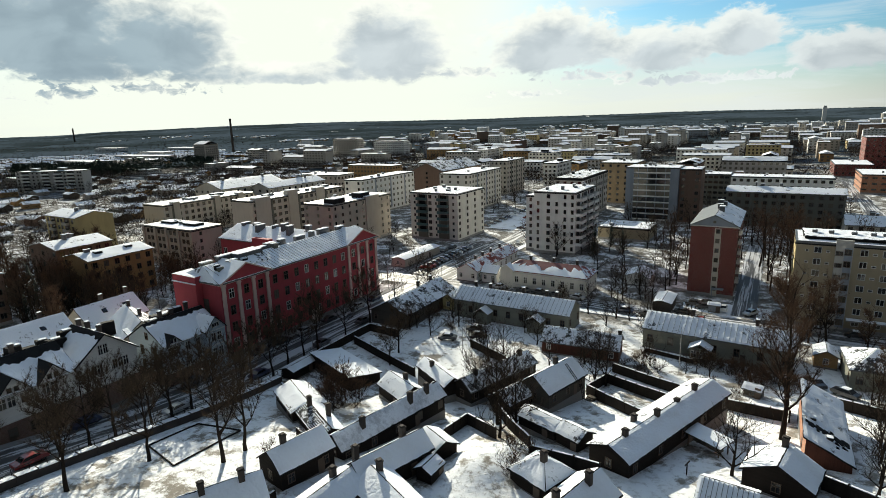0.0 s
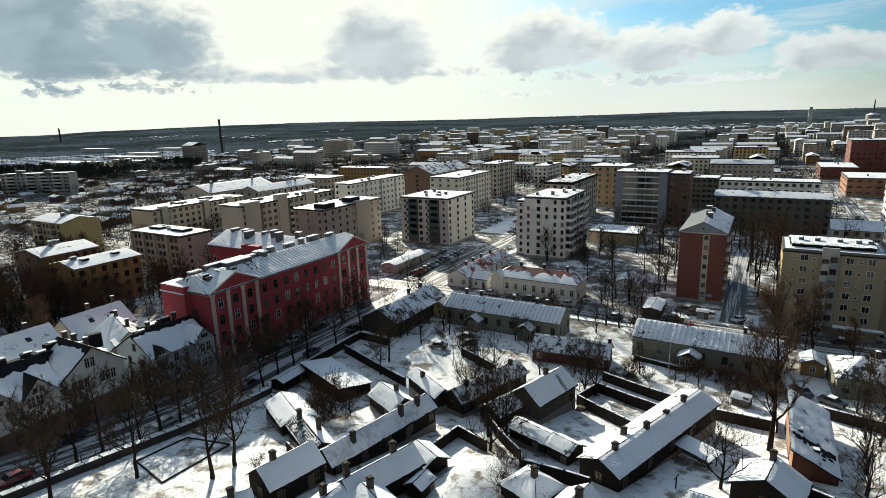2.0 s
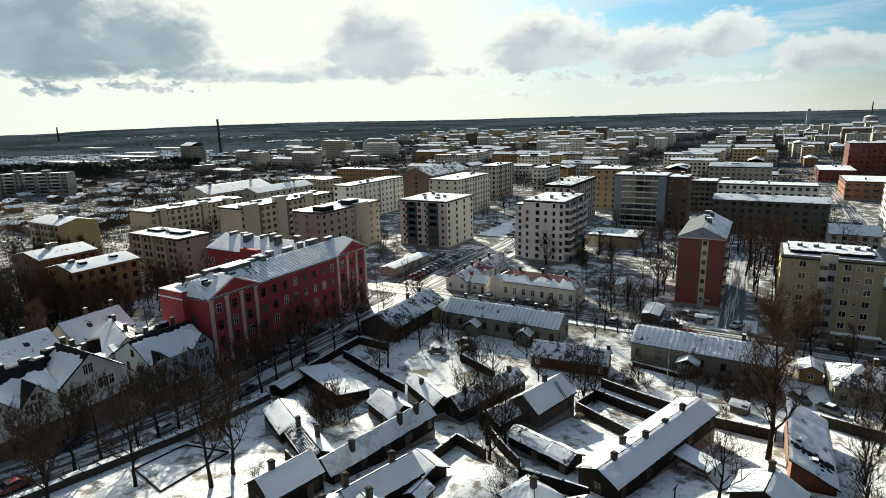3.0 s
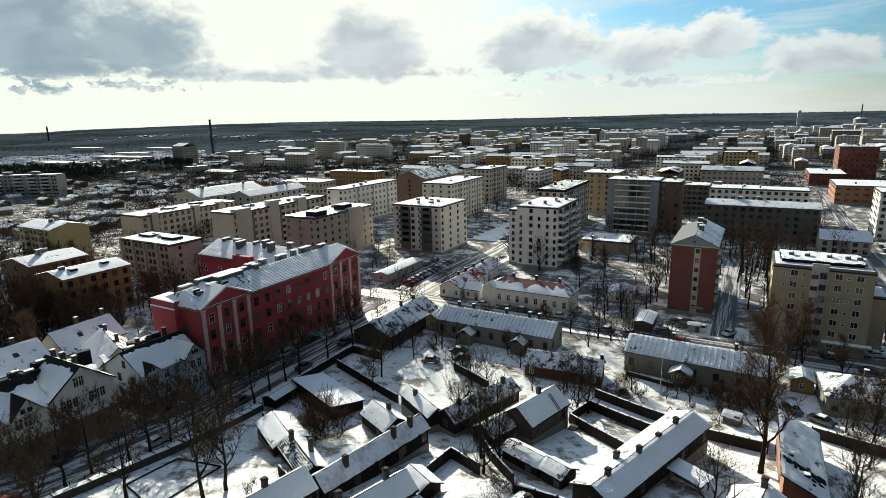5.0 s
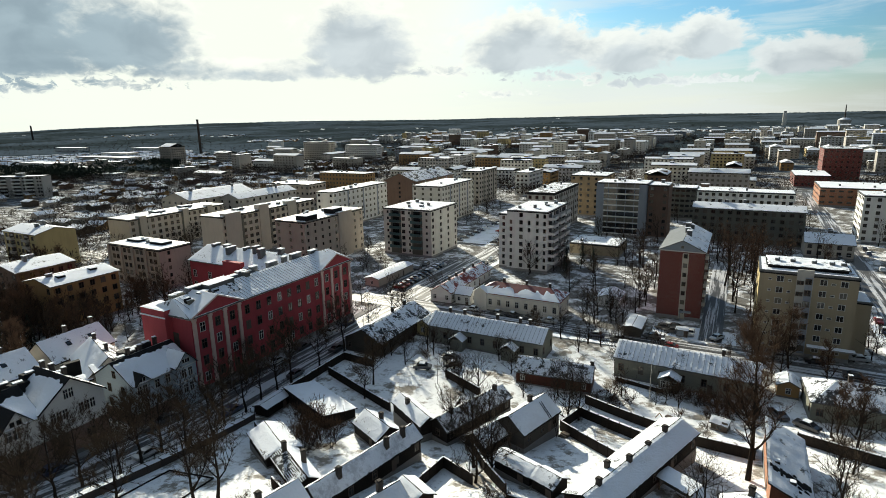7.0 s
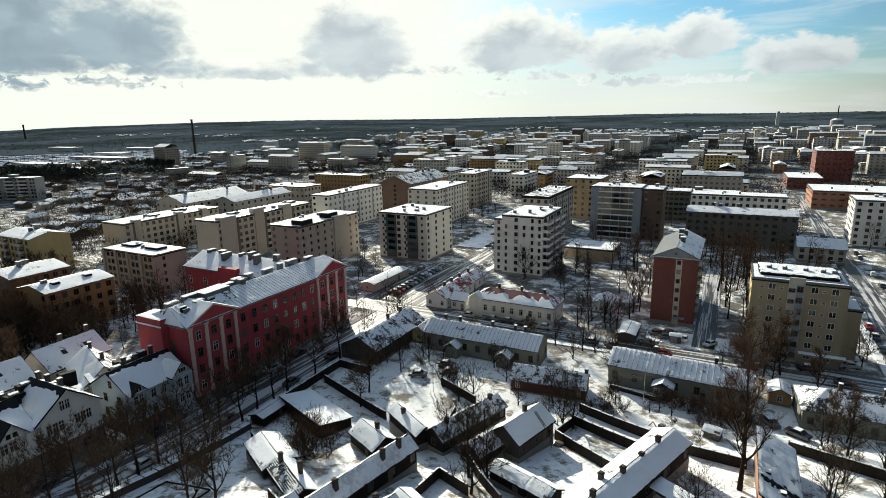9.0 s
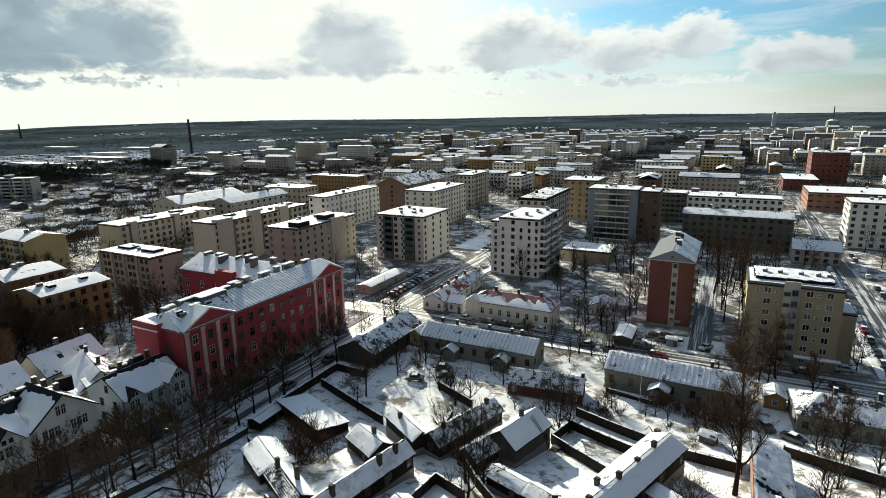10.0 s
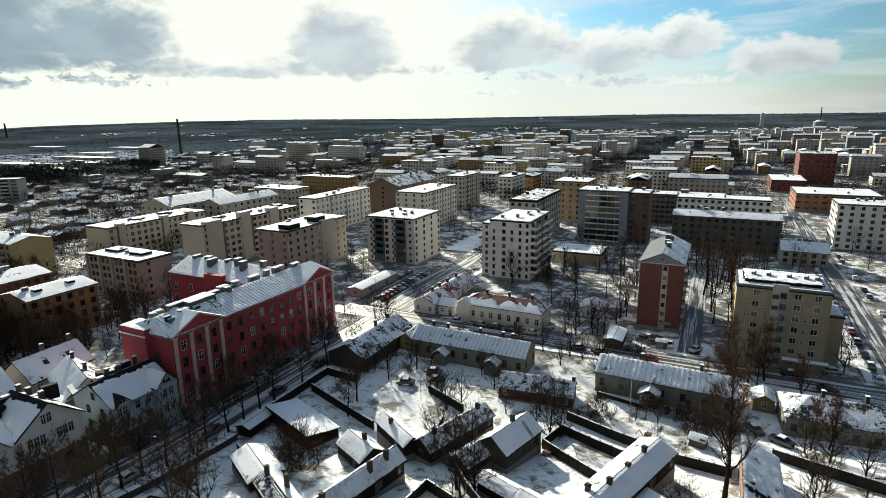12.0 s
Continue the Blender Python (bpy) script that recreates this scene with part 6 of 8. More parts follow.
cottage("log_house", 3.7, 69.3, 78, 5.2, 7.0, 2.5, 4.3, LOG, "broad log hut with thin snow on one roof side", TIN_BLACK, 0.8, 1.0, rough=0.03, chimneys=[(2.0, 0.3, 0.5)], windows=(1, 1, 1, 1), base=6.0, **M)
ob_house = cottage("brick_house", 8.7, 86.0, 270, 18.0, 5.0, 2.6, 5.0, BRICK_ORANGE, "orange brick house with a snowy lean-to roof and bare strip", TIN_BLACK, 0.9, mono=True, windows=(0, 0, 1, 0), chimneys=[(3.0, -1.6, -0.4), (6.0, 0.2, -1.2)], category="brick house", base=4.0)
# Darker than the brick: red boards with the end's shade in the colour.
part("end_cladding", Shape().face([(9.03, -2.5, -2.4), (9.03, 2.5, -2.4), (9.03, 2.5, 2.6), (9.03, -2.5, 5.0)]), REDBOARD, ob_house, "boarded end wall, dark red partly as painted shade")
for i in range(16):
    va, xa, xb = -2.5 + 0.31 * i, 4.3 + jr.uniform(-0.35, 0.35), 5.5 + jr.uniform(-0.5, 0.4)
    ring = [(xa, va), (xb, va), (xb + jr.uniform(-0.2, 0.2), va + 0.33), (xa + jr.uniform(-0.2, 0.2), va + 0.33)]
    part("bare_patch", Shape().slab(*((u, v, 5.37 + 0.006 * (i % 2) - 0.48 * (v + 2.5)) for u, v in ring), 0.12), TIN_BLACK, ob_house, "bare black patch of tin roof")
for i in range(7):
    xa, va = 3.2 + jr.uniform(0.0, 4.0), jr.uniform(0.2, 2.0)
    ring = [(xa, va), (xa + 0.5, va - 0.05), (xa + 0.35, va + jr.uniform(0.3, 0.8)), (xa + 0.05, va + 0.3)]
    part("bare_patch", Shape().slab(*((u, v, 5.364 - 0.48 * (v + 2.5)) for u, v in ring), 0.12), TIN_BLACK, ob_house, "bare black patch of tin roof")


# ---- fences and walls ----


def fence(x0, y0, x1, y1, high=1.9, label="tall dark board fence with snow on its coping", mat=None, wall=False):
    length = math.hypot(x1 - x0, y1 - y0)
    ob = thing("stone_wall" if wall else "board_fence", pose(x0, y0, 0, 0, 0, math.degrees(math.atan2(y1 - y0, x1 - x0))), label, "wall" if wall else "fence")
    n = max(1, round(length / 2.4))
    t = 0.4 if wall else 0.05
    ux, uy = (x1 - x0) / length, (y1 - y0) / length
    zs = [hill(x0 + ux * length * i / n, y0 + uy * length * i / n) for i in range(n + 1)]
    rnd = random.Random(int(length * 100))
    for i in range(n):
        a, b = length * i / n, length * (i + 1) / n
        lift = rnd.uniform(-0.04, 0.04)
        s = Shape().slab((a, t, zs[i] + high + lift), (a, -t, zs[i] + high + lift), (b, -t, zs[i + 1] + high + lift), (b, t, zs[i + 1] + high + lift), high + 0.8)
        p = part("panel", s, mat or (STONE if wall else FENCEBOARD), ob)
        part("snow_cap", Shape().slab((a, t + 0.06, zs[i] + high + lift + 0.1), (a, -t - 0.06, zs[i] + high + lift + 0.1), (b, -t - 0.06, zs[i + 1] + high + lift + 0.1), (b, t + 0.06, zs[i + 1] + high + lift + 0.1), 0.09), SNOW, p, "snow along the coping")
    for i in range(n + 1):
        part("post", Shape().box(length * i / n - 0.08, -t - 0.08, zs[i] - 0.8, length * i / n + 0.08, t + 0.06, zs[i] + high + 0.14), mat or (STONE if wall else FENCEBOARD), ob)
    return ob


FENCES = [(-24.0, 103.6, -7.7, 96.6), (-24.0, 98.0, -11.5, 91.5), (-25.2, 90.4, -13.6, 81.4), (-3.9, 94.2, 4.6, 92.6), (11.6, 103.4, 30.0, 94.5), (-78.8, 91.9, -57.3, 84.0),
          (-37.5, 60.2, -37.5, 68.9), (-37.5, 68.9, -31.1, 65.6), (-38.3, 78.8, -31.0, 70.1), (-31.0, 70.1, -25.6, 64.8), (-24.5, 62.4, -18.6, 62.0), (-54.5, 102.2, -44.1, 97.4), (-80.6, 79.0, -80.8, 100.0),
          (7.8, 71.2, 24.0, 63.5), (-75.5, 66.8, -58.5, 57.0), (-57.0, 52.6, -52.4, 50.4), (-80.8, 100.0, -72.0, 99.5), (-18.5, 62.0, -15.2, 61.6), (-23.6, 98.0, -25.2, 90.4),
          (-46.0, 92.0, -43.5, 77.5), (-46.2, 38.6, -46.0, 31.0), (5.0, 92.6, 5.2, 98.0)]
for f4 in FENCES:
    fence(*f4)
fence(-20.6, 116.6, -11.0, 114.8, 0.9, "low dark garden fence with snow on its coping")
# Dark tone puts the wall face's shade and railing shadow into its colour.
fence(-79.6, 14.0, -79.4, 70.0, 1.3, "old stone wall coloured dark for shade, with snow along the street", mat=SOOT, wall=True)


def railing(x, y0, y1, high):
    ob = thing("iron_railing", pose(x, y0, 0, 0, 0, 90), "dark iron railing along the street", "railing")
    n = int((y1 - y0) / 2.0)
    for k in (0.35, 0.95):
        for i in range(n):
            ya, yb = y0 + (y1 - y0) * i / n, y0 + (y1 - y0) * (i + 1) / n
            s = Shape().tube((ya - y0, 0, hill(x, ya) + high + k), (yb - y0, 0, hill(x, yb) + high + k), 0.035, 0.035, 5)
            part("rail", s, TIN_BLACK, ob)
    for i in range(n + 1):
        ya = y0 + (y1 - y0) * i / n
        part("post", Shape().box(ya - y0 - 0.04, -0.04, hill(x, ya), ya - y0 + 0.04, 0.04, hill(x, ya) + high + 1.0), TIN_BLACK, ob)


railing(-79.9, 14.0, 70.0, 1.3)
railing(-81.2, 72.0, 100.0, 0.2)

# ---- trees ----


def grow(seed, high, spread_, limbs, thick, twig=0.032, upright=0.55, bare=0.25, twigs=7, light=False):
    """A bare tree: trunk and limbs in one shape, fine twigs in another."""
    rnd = random.Random(seed)
    wood, fine = Shape(), Shape()

    def twig_at(p, d, length):
        d = (d + Vector((rnd.uniform(-0.7, 0.7), rnd.uniform(-0.7, 0.7), rnd.uniform(-0.25, 0.6)))).normalized()
        side = d.cross(Vector((rnd.uniform(-1, 1), rnd.uniform(-1, 1), rnd.uniform(-1, 1)))).normalized() * twig
        mid = p + d * length * 0.55 + Vector((0, 0, rnd.uniform(-0.1, 0.15)))
        fine.face([p - side, p + side, mid])
        for _ in range(2):
            e = mid - d * length * rnd.uniform(0.0, 0.4)
            q = (d + Vector((rnd.uniform(-0.8, 0.8), rnd.uniform(-0.8, 0.8), rnd.uniform(-0.2, 0.6)))).normalized()
            fine.face([e - side * 0.7, e + side * 0.7, e + q * length * rnd.uniform(0.4, 0.7)])

    def branch(p, d, length, r, level):
        n = 3 if level < 2 and not light else 2
        pts = [p]
        for i in range(n):
            d = (d + Vector((rnd.uniform(-0.22, 0.22), rnd.uniform(-0.22, 0.22), rnd.uniform(-0.04, 0.20)))).normalized()
            q = p + d * (length / n)
            wood.tube(p, q, r * (1 - 0.28 * i), r * (1 - 0.28 * (i + 1)), 4 if level == 1 and not light else 3)
            p = q
            pts.append(p)
            if level == 1:
                for _ in range(2):
                    kid(p, d, length * rnd.uniform(0.4, 0.6), r * 0.5, level + 1)
            elif level == 2 and not light:
                for _ in range(1):
                    kid(p, d, length * rnd.uniform(0.5, 0.7), r * 0.5, level + 1)
        if level >= 2:
            for k in range(twigs):
                twig_at(pts[rnd.randrange(1, len(pts))], d, rnd.uniform(0.5, 1.1) * high / 12)
        if level == 3:
            return

    def kid(p, d, length, r, level):
        side = Vector((rnd.uniform(-1, 1), rnd.uniform(-1, 1), rnd.uniform(-0.1, 0.7))).normalized()
        dd = (d * 0.75 + side * 0.75).normalized()
        if level < 4:
            branch(p, dd, length, max(r, 0.02), level)

    # trunk
    p, r = Vector((0, 0, -0.6)), thick
    steps = 7
    lean = Vector((rnd.uniform(-0.06, 0.06), rnd.uniform(-0.06, 0.06), 1))
    for i in range(steps):
        d = (lean + Vector((rnd.uniform(-0.1, 0.1), rnd.uniform(-0.1, 0.1), 0))).normalized()
        q = p + d * (high * 0.85 / steps)
        wood.tube(p, q, r, r * 0.80, 7)
        frac = (i + 1) / steps
        if frac > bare:
            for _ in range(max(1, round(limbs / steps / (1 - bare)))):
                ang = rnd.uniform(0, 6.283)
                out_ = Vector((math.cos(ang), math.sin(ang), upright + rnd.uniform(-0.1, 0.5))).normalized()
                branch(q - d * rnd.uniform(0, 0.8), out_, spread_ * rnd.uniform(0.7, 1.1) * (1.15 - 0.55 * frac), r * 0.55, 1)
        p, r = q, r * 0.80
    branch(p, lean.normalized(), high * 0.18, r, 2)
    return wood, fine


def tree_kind(name, label, seed, mats=(None, None), **kw):
    wood, fine = grow(seed, **kw)
    return [name, label, wood.mesh("trunk", mats[0] or BARK), fine.mesh("crown", mats[1] or TWIG)]


KINDS = {
    "street": [tree_kind("street_tree", "tall bare tree with dark trunk and fine twigs", s, high=13, spread_=5.4, limbs=11, thick=0.32, twigs=20, twig=0.017, upright=0.85, bare=0.3) for s in (1, 2, 3)],
    "tall": [tree_kind("tall_tree", "very tall bare tree with reddish twigs", s, (BARK, TWIG_RED), high=20, spread_=4.6, limbs=16, thick=0.36, upright=1.2, bare=0.24, twig=0.016, twigs=13) for s in (4, 5)],
    "yard": [tree_kind("yard_tree", "bare crooked tree in a snowy yard", s, high=8, spread_=3.6, limbs=9, thick=0.23, upright=0.8, twig=0.011, twigs=4) for s in (6, 7, 8)],
    "shrub": [tree_kind("garden_shrub", "bare many-stemmed shrub in the snow", s, (BARK, TWIG_RED), high=3.2, spread_=2.2, limbs=12, thick=0.06, upright=0.6, bare=0.0, twig=0.014) for s in (9, 10)],
}
KINDS["far"] = [tree_kind("street_tree", "tall bare tree with dark trunk and fine twigs", s, high=13, spread_=5.0, limbs=9, thick=0.26, twig=0.045, twigs=8, light=True, upright=0.85) for s in (21, 22)]
KINDS["far_tall"] = [tree_kind("tall_tree", "very tall bare tree with reddish twigs", s, (BARK, TWIG_RED), high=20, spread_=5.2, limbs=9, thick=0.4, upright=0.9, bare=0.3, twig=0.06, twigs=5, light=True) for s in (24, 25)]
COUNT = [0]


def tree(kind, x, y, scale=1.0, group="bare trees"):
    kind = "far" if kind == "street" and math.hypot(x, y) > 138 else "far_tall" if kind == "tall" and y > 150 else kind
    COUNT[0] += 1
    rnd = random.Random(COUNT[0] * 13)
    name, label, trunk, crown = KINDS[kind][COUNT[0] % len(KINDS[kind])]
    m = Matrix.Translation((x, y, land(x, y))) @ Matrix.Rotation(rnd.uniform(0, 6.28), 4, "Z") @ Matrix.Scale(scale * rnd.uniform(0.9, 1.12), 4)
    ob = thing(name, m, label, "shrub" if kind == "shrub" else "tree", group)
    part("trunk", trunk, (), ob)
    part("crown", crown, (), ob)
    return ob


for x, y, sc in [(-72.0, 28.5, 1.0), (-70.3, 38.0, 1.0), (-60.4, 42.4, 1.12), (-60.7, 46.3, 1.15), (-67.0, 92.3, 0.85), (-65.0, 86.3, 0.8)]:
    tree("street", x, y, sc)
for x, y in [(-86.0, 8), (-84.4, 16), (-84.0, 24), (-83.5, 33), (-84.2, 41), (-83.6, 50), (-83.2, 58), (-84.0, 67), (-83.4, 76), (-83.6, 85), (-83.2, 94), (-83.8, 104), (-83.4, 114), (-83.6, 126), (-81.8, 45.5), (-82.0, 62.5), (-83.4, 37.0), (-84.0, 54.0), (-83.0, 71.5), (-83.2, 80.5)]:
    tree("street", x, y, 0.86 if y < 64 else 0.95)
for x, y in [(-95.6, 12), (-95.6, 56.0), (-96.0, 84), (-96.0, 99), (-96.0, 113)]:
    tree("street", x, y, 0.66)
for x, y, sc in [(-47.7, 97.3, 1.2), (-45.5, 99.5, 1.1), (-25.0, 93.6, 1.25), (-23.4, 96.0, 1.1), (-29.7, 69.6, 1.45), (-33.2, 70.9, 1.5), (-31.0, 66.4, 1.2), (-1.3, 69.5, 1.1), (-40.6, 78.5, 1.2), (-37.4, 80.0, 1.1), (-36.2, 84.0, 1.2), (-42.5, 82.0, 1.0), (-36.0, 101.0, 0.8), (-52.8, 103.0, 0.8), (-66.0, 104.0, 0.9), (-70.0, 96.5, 0.8), (-60.5, 115.0, 0.8), (-46.0, 116.0, 0.8)]:
    tree("yard", x, y, sc)
for x, y, sc in [(-30.0, 105.0, 0.9), (-27.5, 106.5, 0.9), (-22.0, 122.0, 0.8), (16.0, 102.0, 0.6), (13.8, 76.0, 0.7), (22.0, 90.0, 0.8), (-44.6, 133.5, 0.9), (-38.0, 134.5, 1.0), (-31.0, 134.0, 1.1), (-26.0, 153.0, 1.0), (-30.0, 156.0, 1.1), (-36.0, 150.0, 1.0), (-2.0, 118.5, 0.6), (-74.0, 124.0, 0.9), (-72.5, 105.0, 0.8)]:
    tree("yard", x, y, sc)
for x, y, sc in [(4.0, 84.5, 1.15), (9.0, 136.0, 0.72), (12.5, 139.0, 0.7), (5.5, 140.0, 0.66), (18.5, 131.0, 0.6), (0.7, 192.0, 0.75), (3.5, 205.0, 0.7), (-0.8, 215.0, 0.7), (-24.0, 205.0, 0.7), (-27.0, 190.0, 0.65), (-30.0, 215.0, 0.7), (-36.0, 228.0, 0.6), (21.0, 112.0, 0.6), (18.0, 110.0, 0.55)]:
    tree("tall", x, y, sc)
for x, y, sc in [(-82.0, 204.0, 0.9), (-65.7, 190.5, 0.9), (-79.0, 196.5, 0.8), (-56.0, 204.0, 0.8), (-45.0, 200.0, 0.8), (-40.0, 178.0, 0.9), (-41.0, 186.0, 0.9), (-46.0, 172.0, 0.8), (-24.0, 178.0, 0.8), (-22.5, 170.0, 0.9), (-137.0, 190.0, 0.7), (-138.0, 205.0, 0.7), (-140.0, 176.0, 0.6), (-122.0, 102.0, 0.7), (-128.0, 96.0, 0.7), (-140.0, 92.0, 0.6), (-150.0, 99.0, 0.7), (-160.0, 104.0, 0.8)]:
    tree("street", x, y, sc)
for x, y, sc in [(-168.0, 108.0, 0.8), (-155.0, 86.0, 0.8), (-152.0, 112.0, 0.7), (-183.0, 76.0, 0.8), (-120.0, 84.0, 0.6), (-118.0, 92.0, 0.6), (30.0, 160.0, 0.7), (57.0, 190.0, 0.9), (60.0, 206.0, 0.9), (56.0, 225.0, 0.8), (62.0, 175.0, 0.8), (66.0, 160.0, 0.8), (58.0, 240.0, 0.9), (70.0, 215.0, 0.8), (27.5, 230.0, 0.8), (10.0, 232.0, 0.7), (-14.0, 246.0, 0.8), (18.0, 246.0, 0.8)]:
    tree("street", x, y, sc)
for x, y, sc in [(54.0, 262.0, 0.8), (-214.0, 180.0, 0.8), (-168.0, 205.0, 0.7), (-170.0, 180.0, 0.7)]:
    tree("street", x, y, sc)
rnd = random.Random(77)


def taken(x, y, m):
    for q in TAKEN:
        if len(q) == 3 and math.hypot(x - q[0], y - q[1]) < q[2] + m:
            return True
        if len(q) == 4 and q[0] - m < x < q[2] + m and q[1] - m < y < q[3] + m:
            return True
    return abs(x + 90.0) < (8 if y < 128 or y > 150 else 5.5) or abs(y - 141.7) < 6 or abs(x - 40.5) < 8.5 or (-111 < x < -97 and 70 < y < 127) or (-150 < x < -110 and 110 < y < 128)


def plant(x0, y0, x1, y1, n, kind, sc):
    """Trees strewn over a stretch of ground, clear of the houses and streets."""
    for _ in range(n):
        x, y = rnd.uniform(x0, x1), rnd.uniform(y0, y1)
        if not taken(x, y, 1.2):
            tree(kind, x, y, sc * rnd.uniform(0.8, 1.15))


plant(-56, 176, -26, 262, 18, "street", 0.85)
plant(-164, 74, -150, 108, 24, "tall", 0.5)
plant(-178, 64, -163, 80, 12, "tall", 0.55)
plant(-20, 106, 6, 113, 14, "shrub", 0.9)
plant(-20, 106, 6, 113, 4, "yard", 0.6)
plant(-30, 196, 2, 262, 16, "tall", 0.62)
plant(-3, 172, 7, 262, 14, "tall", 0.8)
plant(-7, 196, 20, 262, 12, "tall", 0.75)
plant(4, 176, 30, 262, 18, "tall", 0.6)
plant(-162, 80, -112, 110, 26, "street", 0.75)
plant(-166, 66, -138, 82, 14, "street", 0.8)
plant(-175, 60, -140, 80, 8, "tall", 0.6)
plant(-198, 62, -162, 80, 16, "tall", 0.7)
plant(-235, 70, -200, 112, 12, "tall", 0.7)
plant(-172, 104, -150, 156, 12, "street", 0.8)
plant(-215, 60, -180, 118, 22, "street", 0.85)
plant(-192, 60, -150, 84, 22, "street", 0.9)
plant(-93, 128, -80, 150, 7, "street", 0.75)
plant(-82, 126, -68, 150, 8, "street", 0.7)
plant(-112, 128, -98, 147, 5, "street", 0.7)
plant(14, 60, 34, 134, 12, "yard", 1.0)
plant(48, 70, 64, 150, 14, "street", 0.8)
plant(27, 118, 34, 138, 4, "street", 0.6)
plant(-160, 60, -142, 76, 6, "street", 0.8)
plant(-275, 60, -215, 110, 22, "street", 0.85)
plant(-142, 128, -112, 192, 12, "street", 0.6)
plant(-184, 132, -162, 225, 10, "street", 0.7)
plant(-232, 130, -203, 225, 16, "street", 0.75)
plant(50, 150, 84, 290, 30, "street", 0.8)
plant(47, 312, 72, 400, 12, "street", 0.8)
plant(26, 286, 36, 400, 8, "street", 0.75)
plant(60, 445, 110, 550, 12, "street", 0.9)
plant(-72, 98, -28, 117, 12, "yard", 0.9)
plant(12, 58, 34, 108, 9, "yard", 0.9)
plant(-152, 222, -112, 330, 18, "street", 0.7)
plant(-80, 226, -62, 254, 6, "street", 0.8)
plant(-64, 288, -10, 322, 10, "street", 0.7)
plant(-78, 184, -40, 200, 6, "street", 0.85)
plant(-40, 146, -22, 176, 10, "yard", 1.1)
plant(-42, 150, -21, 205, 8, "street", 0.85)
plant(-20, 127, 34, 136, 9, "yard", 1.0)
plant(-76, 126, -20, 136, 9, "yard", 0.9)
plant(-240, 228, -160, 300, 18, "street", 0.7)
plant(24, 150, 32, 200, 6, "street", 0.6)
for x, y, sc in [(-66.5, 70.5, 0.9), (-62.0, 69.0, 1.1), (-64.0, 66.5, 1.0), (-60.0, 66.0, 1.0), (-58.6, 68.8, 0.9), (-67.5, 73.0, 0.8), (-61.0, 63.8, 0.8), (-16.5, 107.5, 0.9), (-19.8, 106.6, 1.0), (-18.0, 104.2, 0.9), (-22.0, 105.8, 0.8), (-24.5, 56.0, 0.8), (-25.6, 59.5, 0.8), (-24.6, 62.0, 0.7),
                 (-63.0, 109.0, 0.8), (-66.0, 112.0, 0.7), (-31.0, 99.5, 0.8), (-7.0, 104.0, 0.7), (-2.5, 99.0, 0.7), (-56.5, 47.0, 0.7), (-55.0, 52.0, 0.7), (-2.0, 112.8, 0.8), (3.5, 114.6, 0.8), (-71.0, 116.0, 0.9)]:
    tree("shrub", x, y, sc * (1.8 if x < -57 and 62 < y < 75 else 1.0), "bare shrubs")


for i in range(17):
    tree("shrub", -9.6 + 1.05 * i, 114.2 - 0.19 * i + rnd.uniform(-0.5, 0.5), rnd.uniform(0.75, 1.0), "bare shrubs")


def spruce(x, y, high):
    ob = thing("spruce", pose(x, y, land(x, y), 0, 0, x * 40), "dark green spruce in the snowy yard", "tree", "spruces")
    part("trunk", Shape().tube((0, 0, -0.5), (0, 0, high), 0.16, 0.02, 6), BARK, ob)
    r, s = random.Random(int(x * 10)), Shape()
    for i in range(420):
        t = r.random() ** 0.8
        z = high * (0.08 + 0.9 * t)
        reach = (1 - t) * high * 0.24 * r.uniform(0.5, 1.1) + 0.15
        a = r.uniform(0, 6.283)
        d = Vector((math.cos(a), math.sin(a), -0.35))
        b = Vector((-d.y, d.x, 0)) * r.uniform(0.12, 0.28)
        p = Vector((0, 0, z))
        s.face([p + d * reach * 0.2 - b * 0.5, p + d * reach * 0.7 - b, p + d * reach, p + d * reach * 0.7 + b])
    part("crown", s, NEEDLE, ob)


for x, y, h in [(-114.0, 49.5, 9.0), (-116.0, 52.0, 8.0), (-52.0, 211.0, 9.5), (-47.0, 208.0, 8.0), (-54.5, 198.0, 10.0), (-163.0, 66.0, 12.0), (-168.0, 70.0, 11.0), (-160.0, 71.5, 9.0), (-171.0, 76.0, 12.0), (-181.0, 72.0, 13.0), (-158.0, 61.0, 10.0), (-187.0, 79.0, 11.0)]:
    spruce(x, y, h)

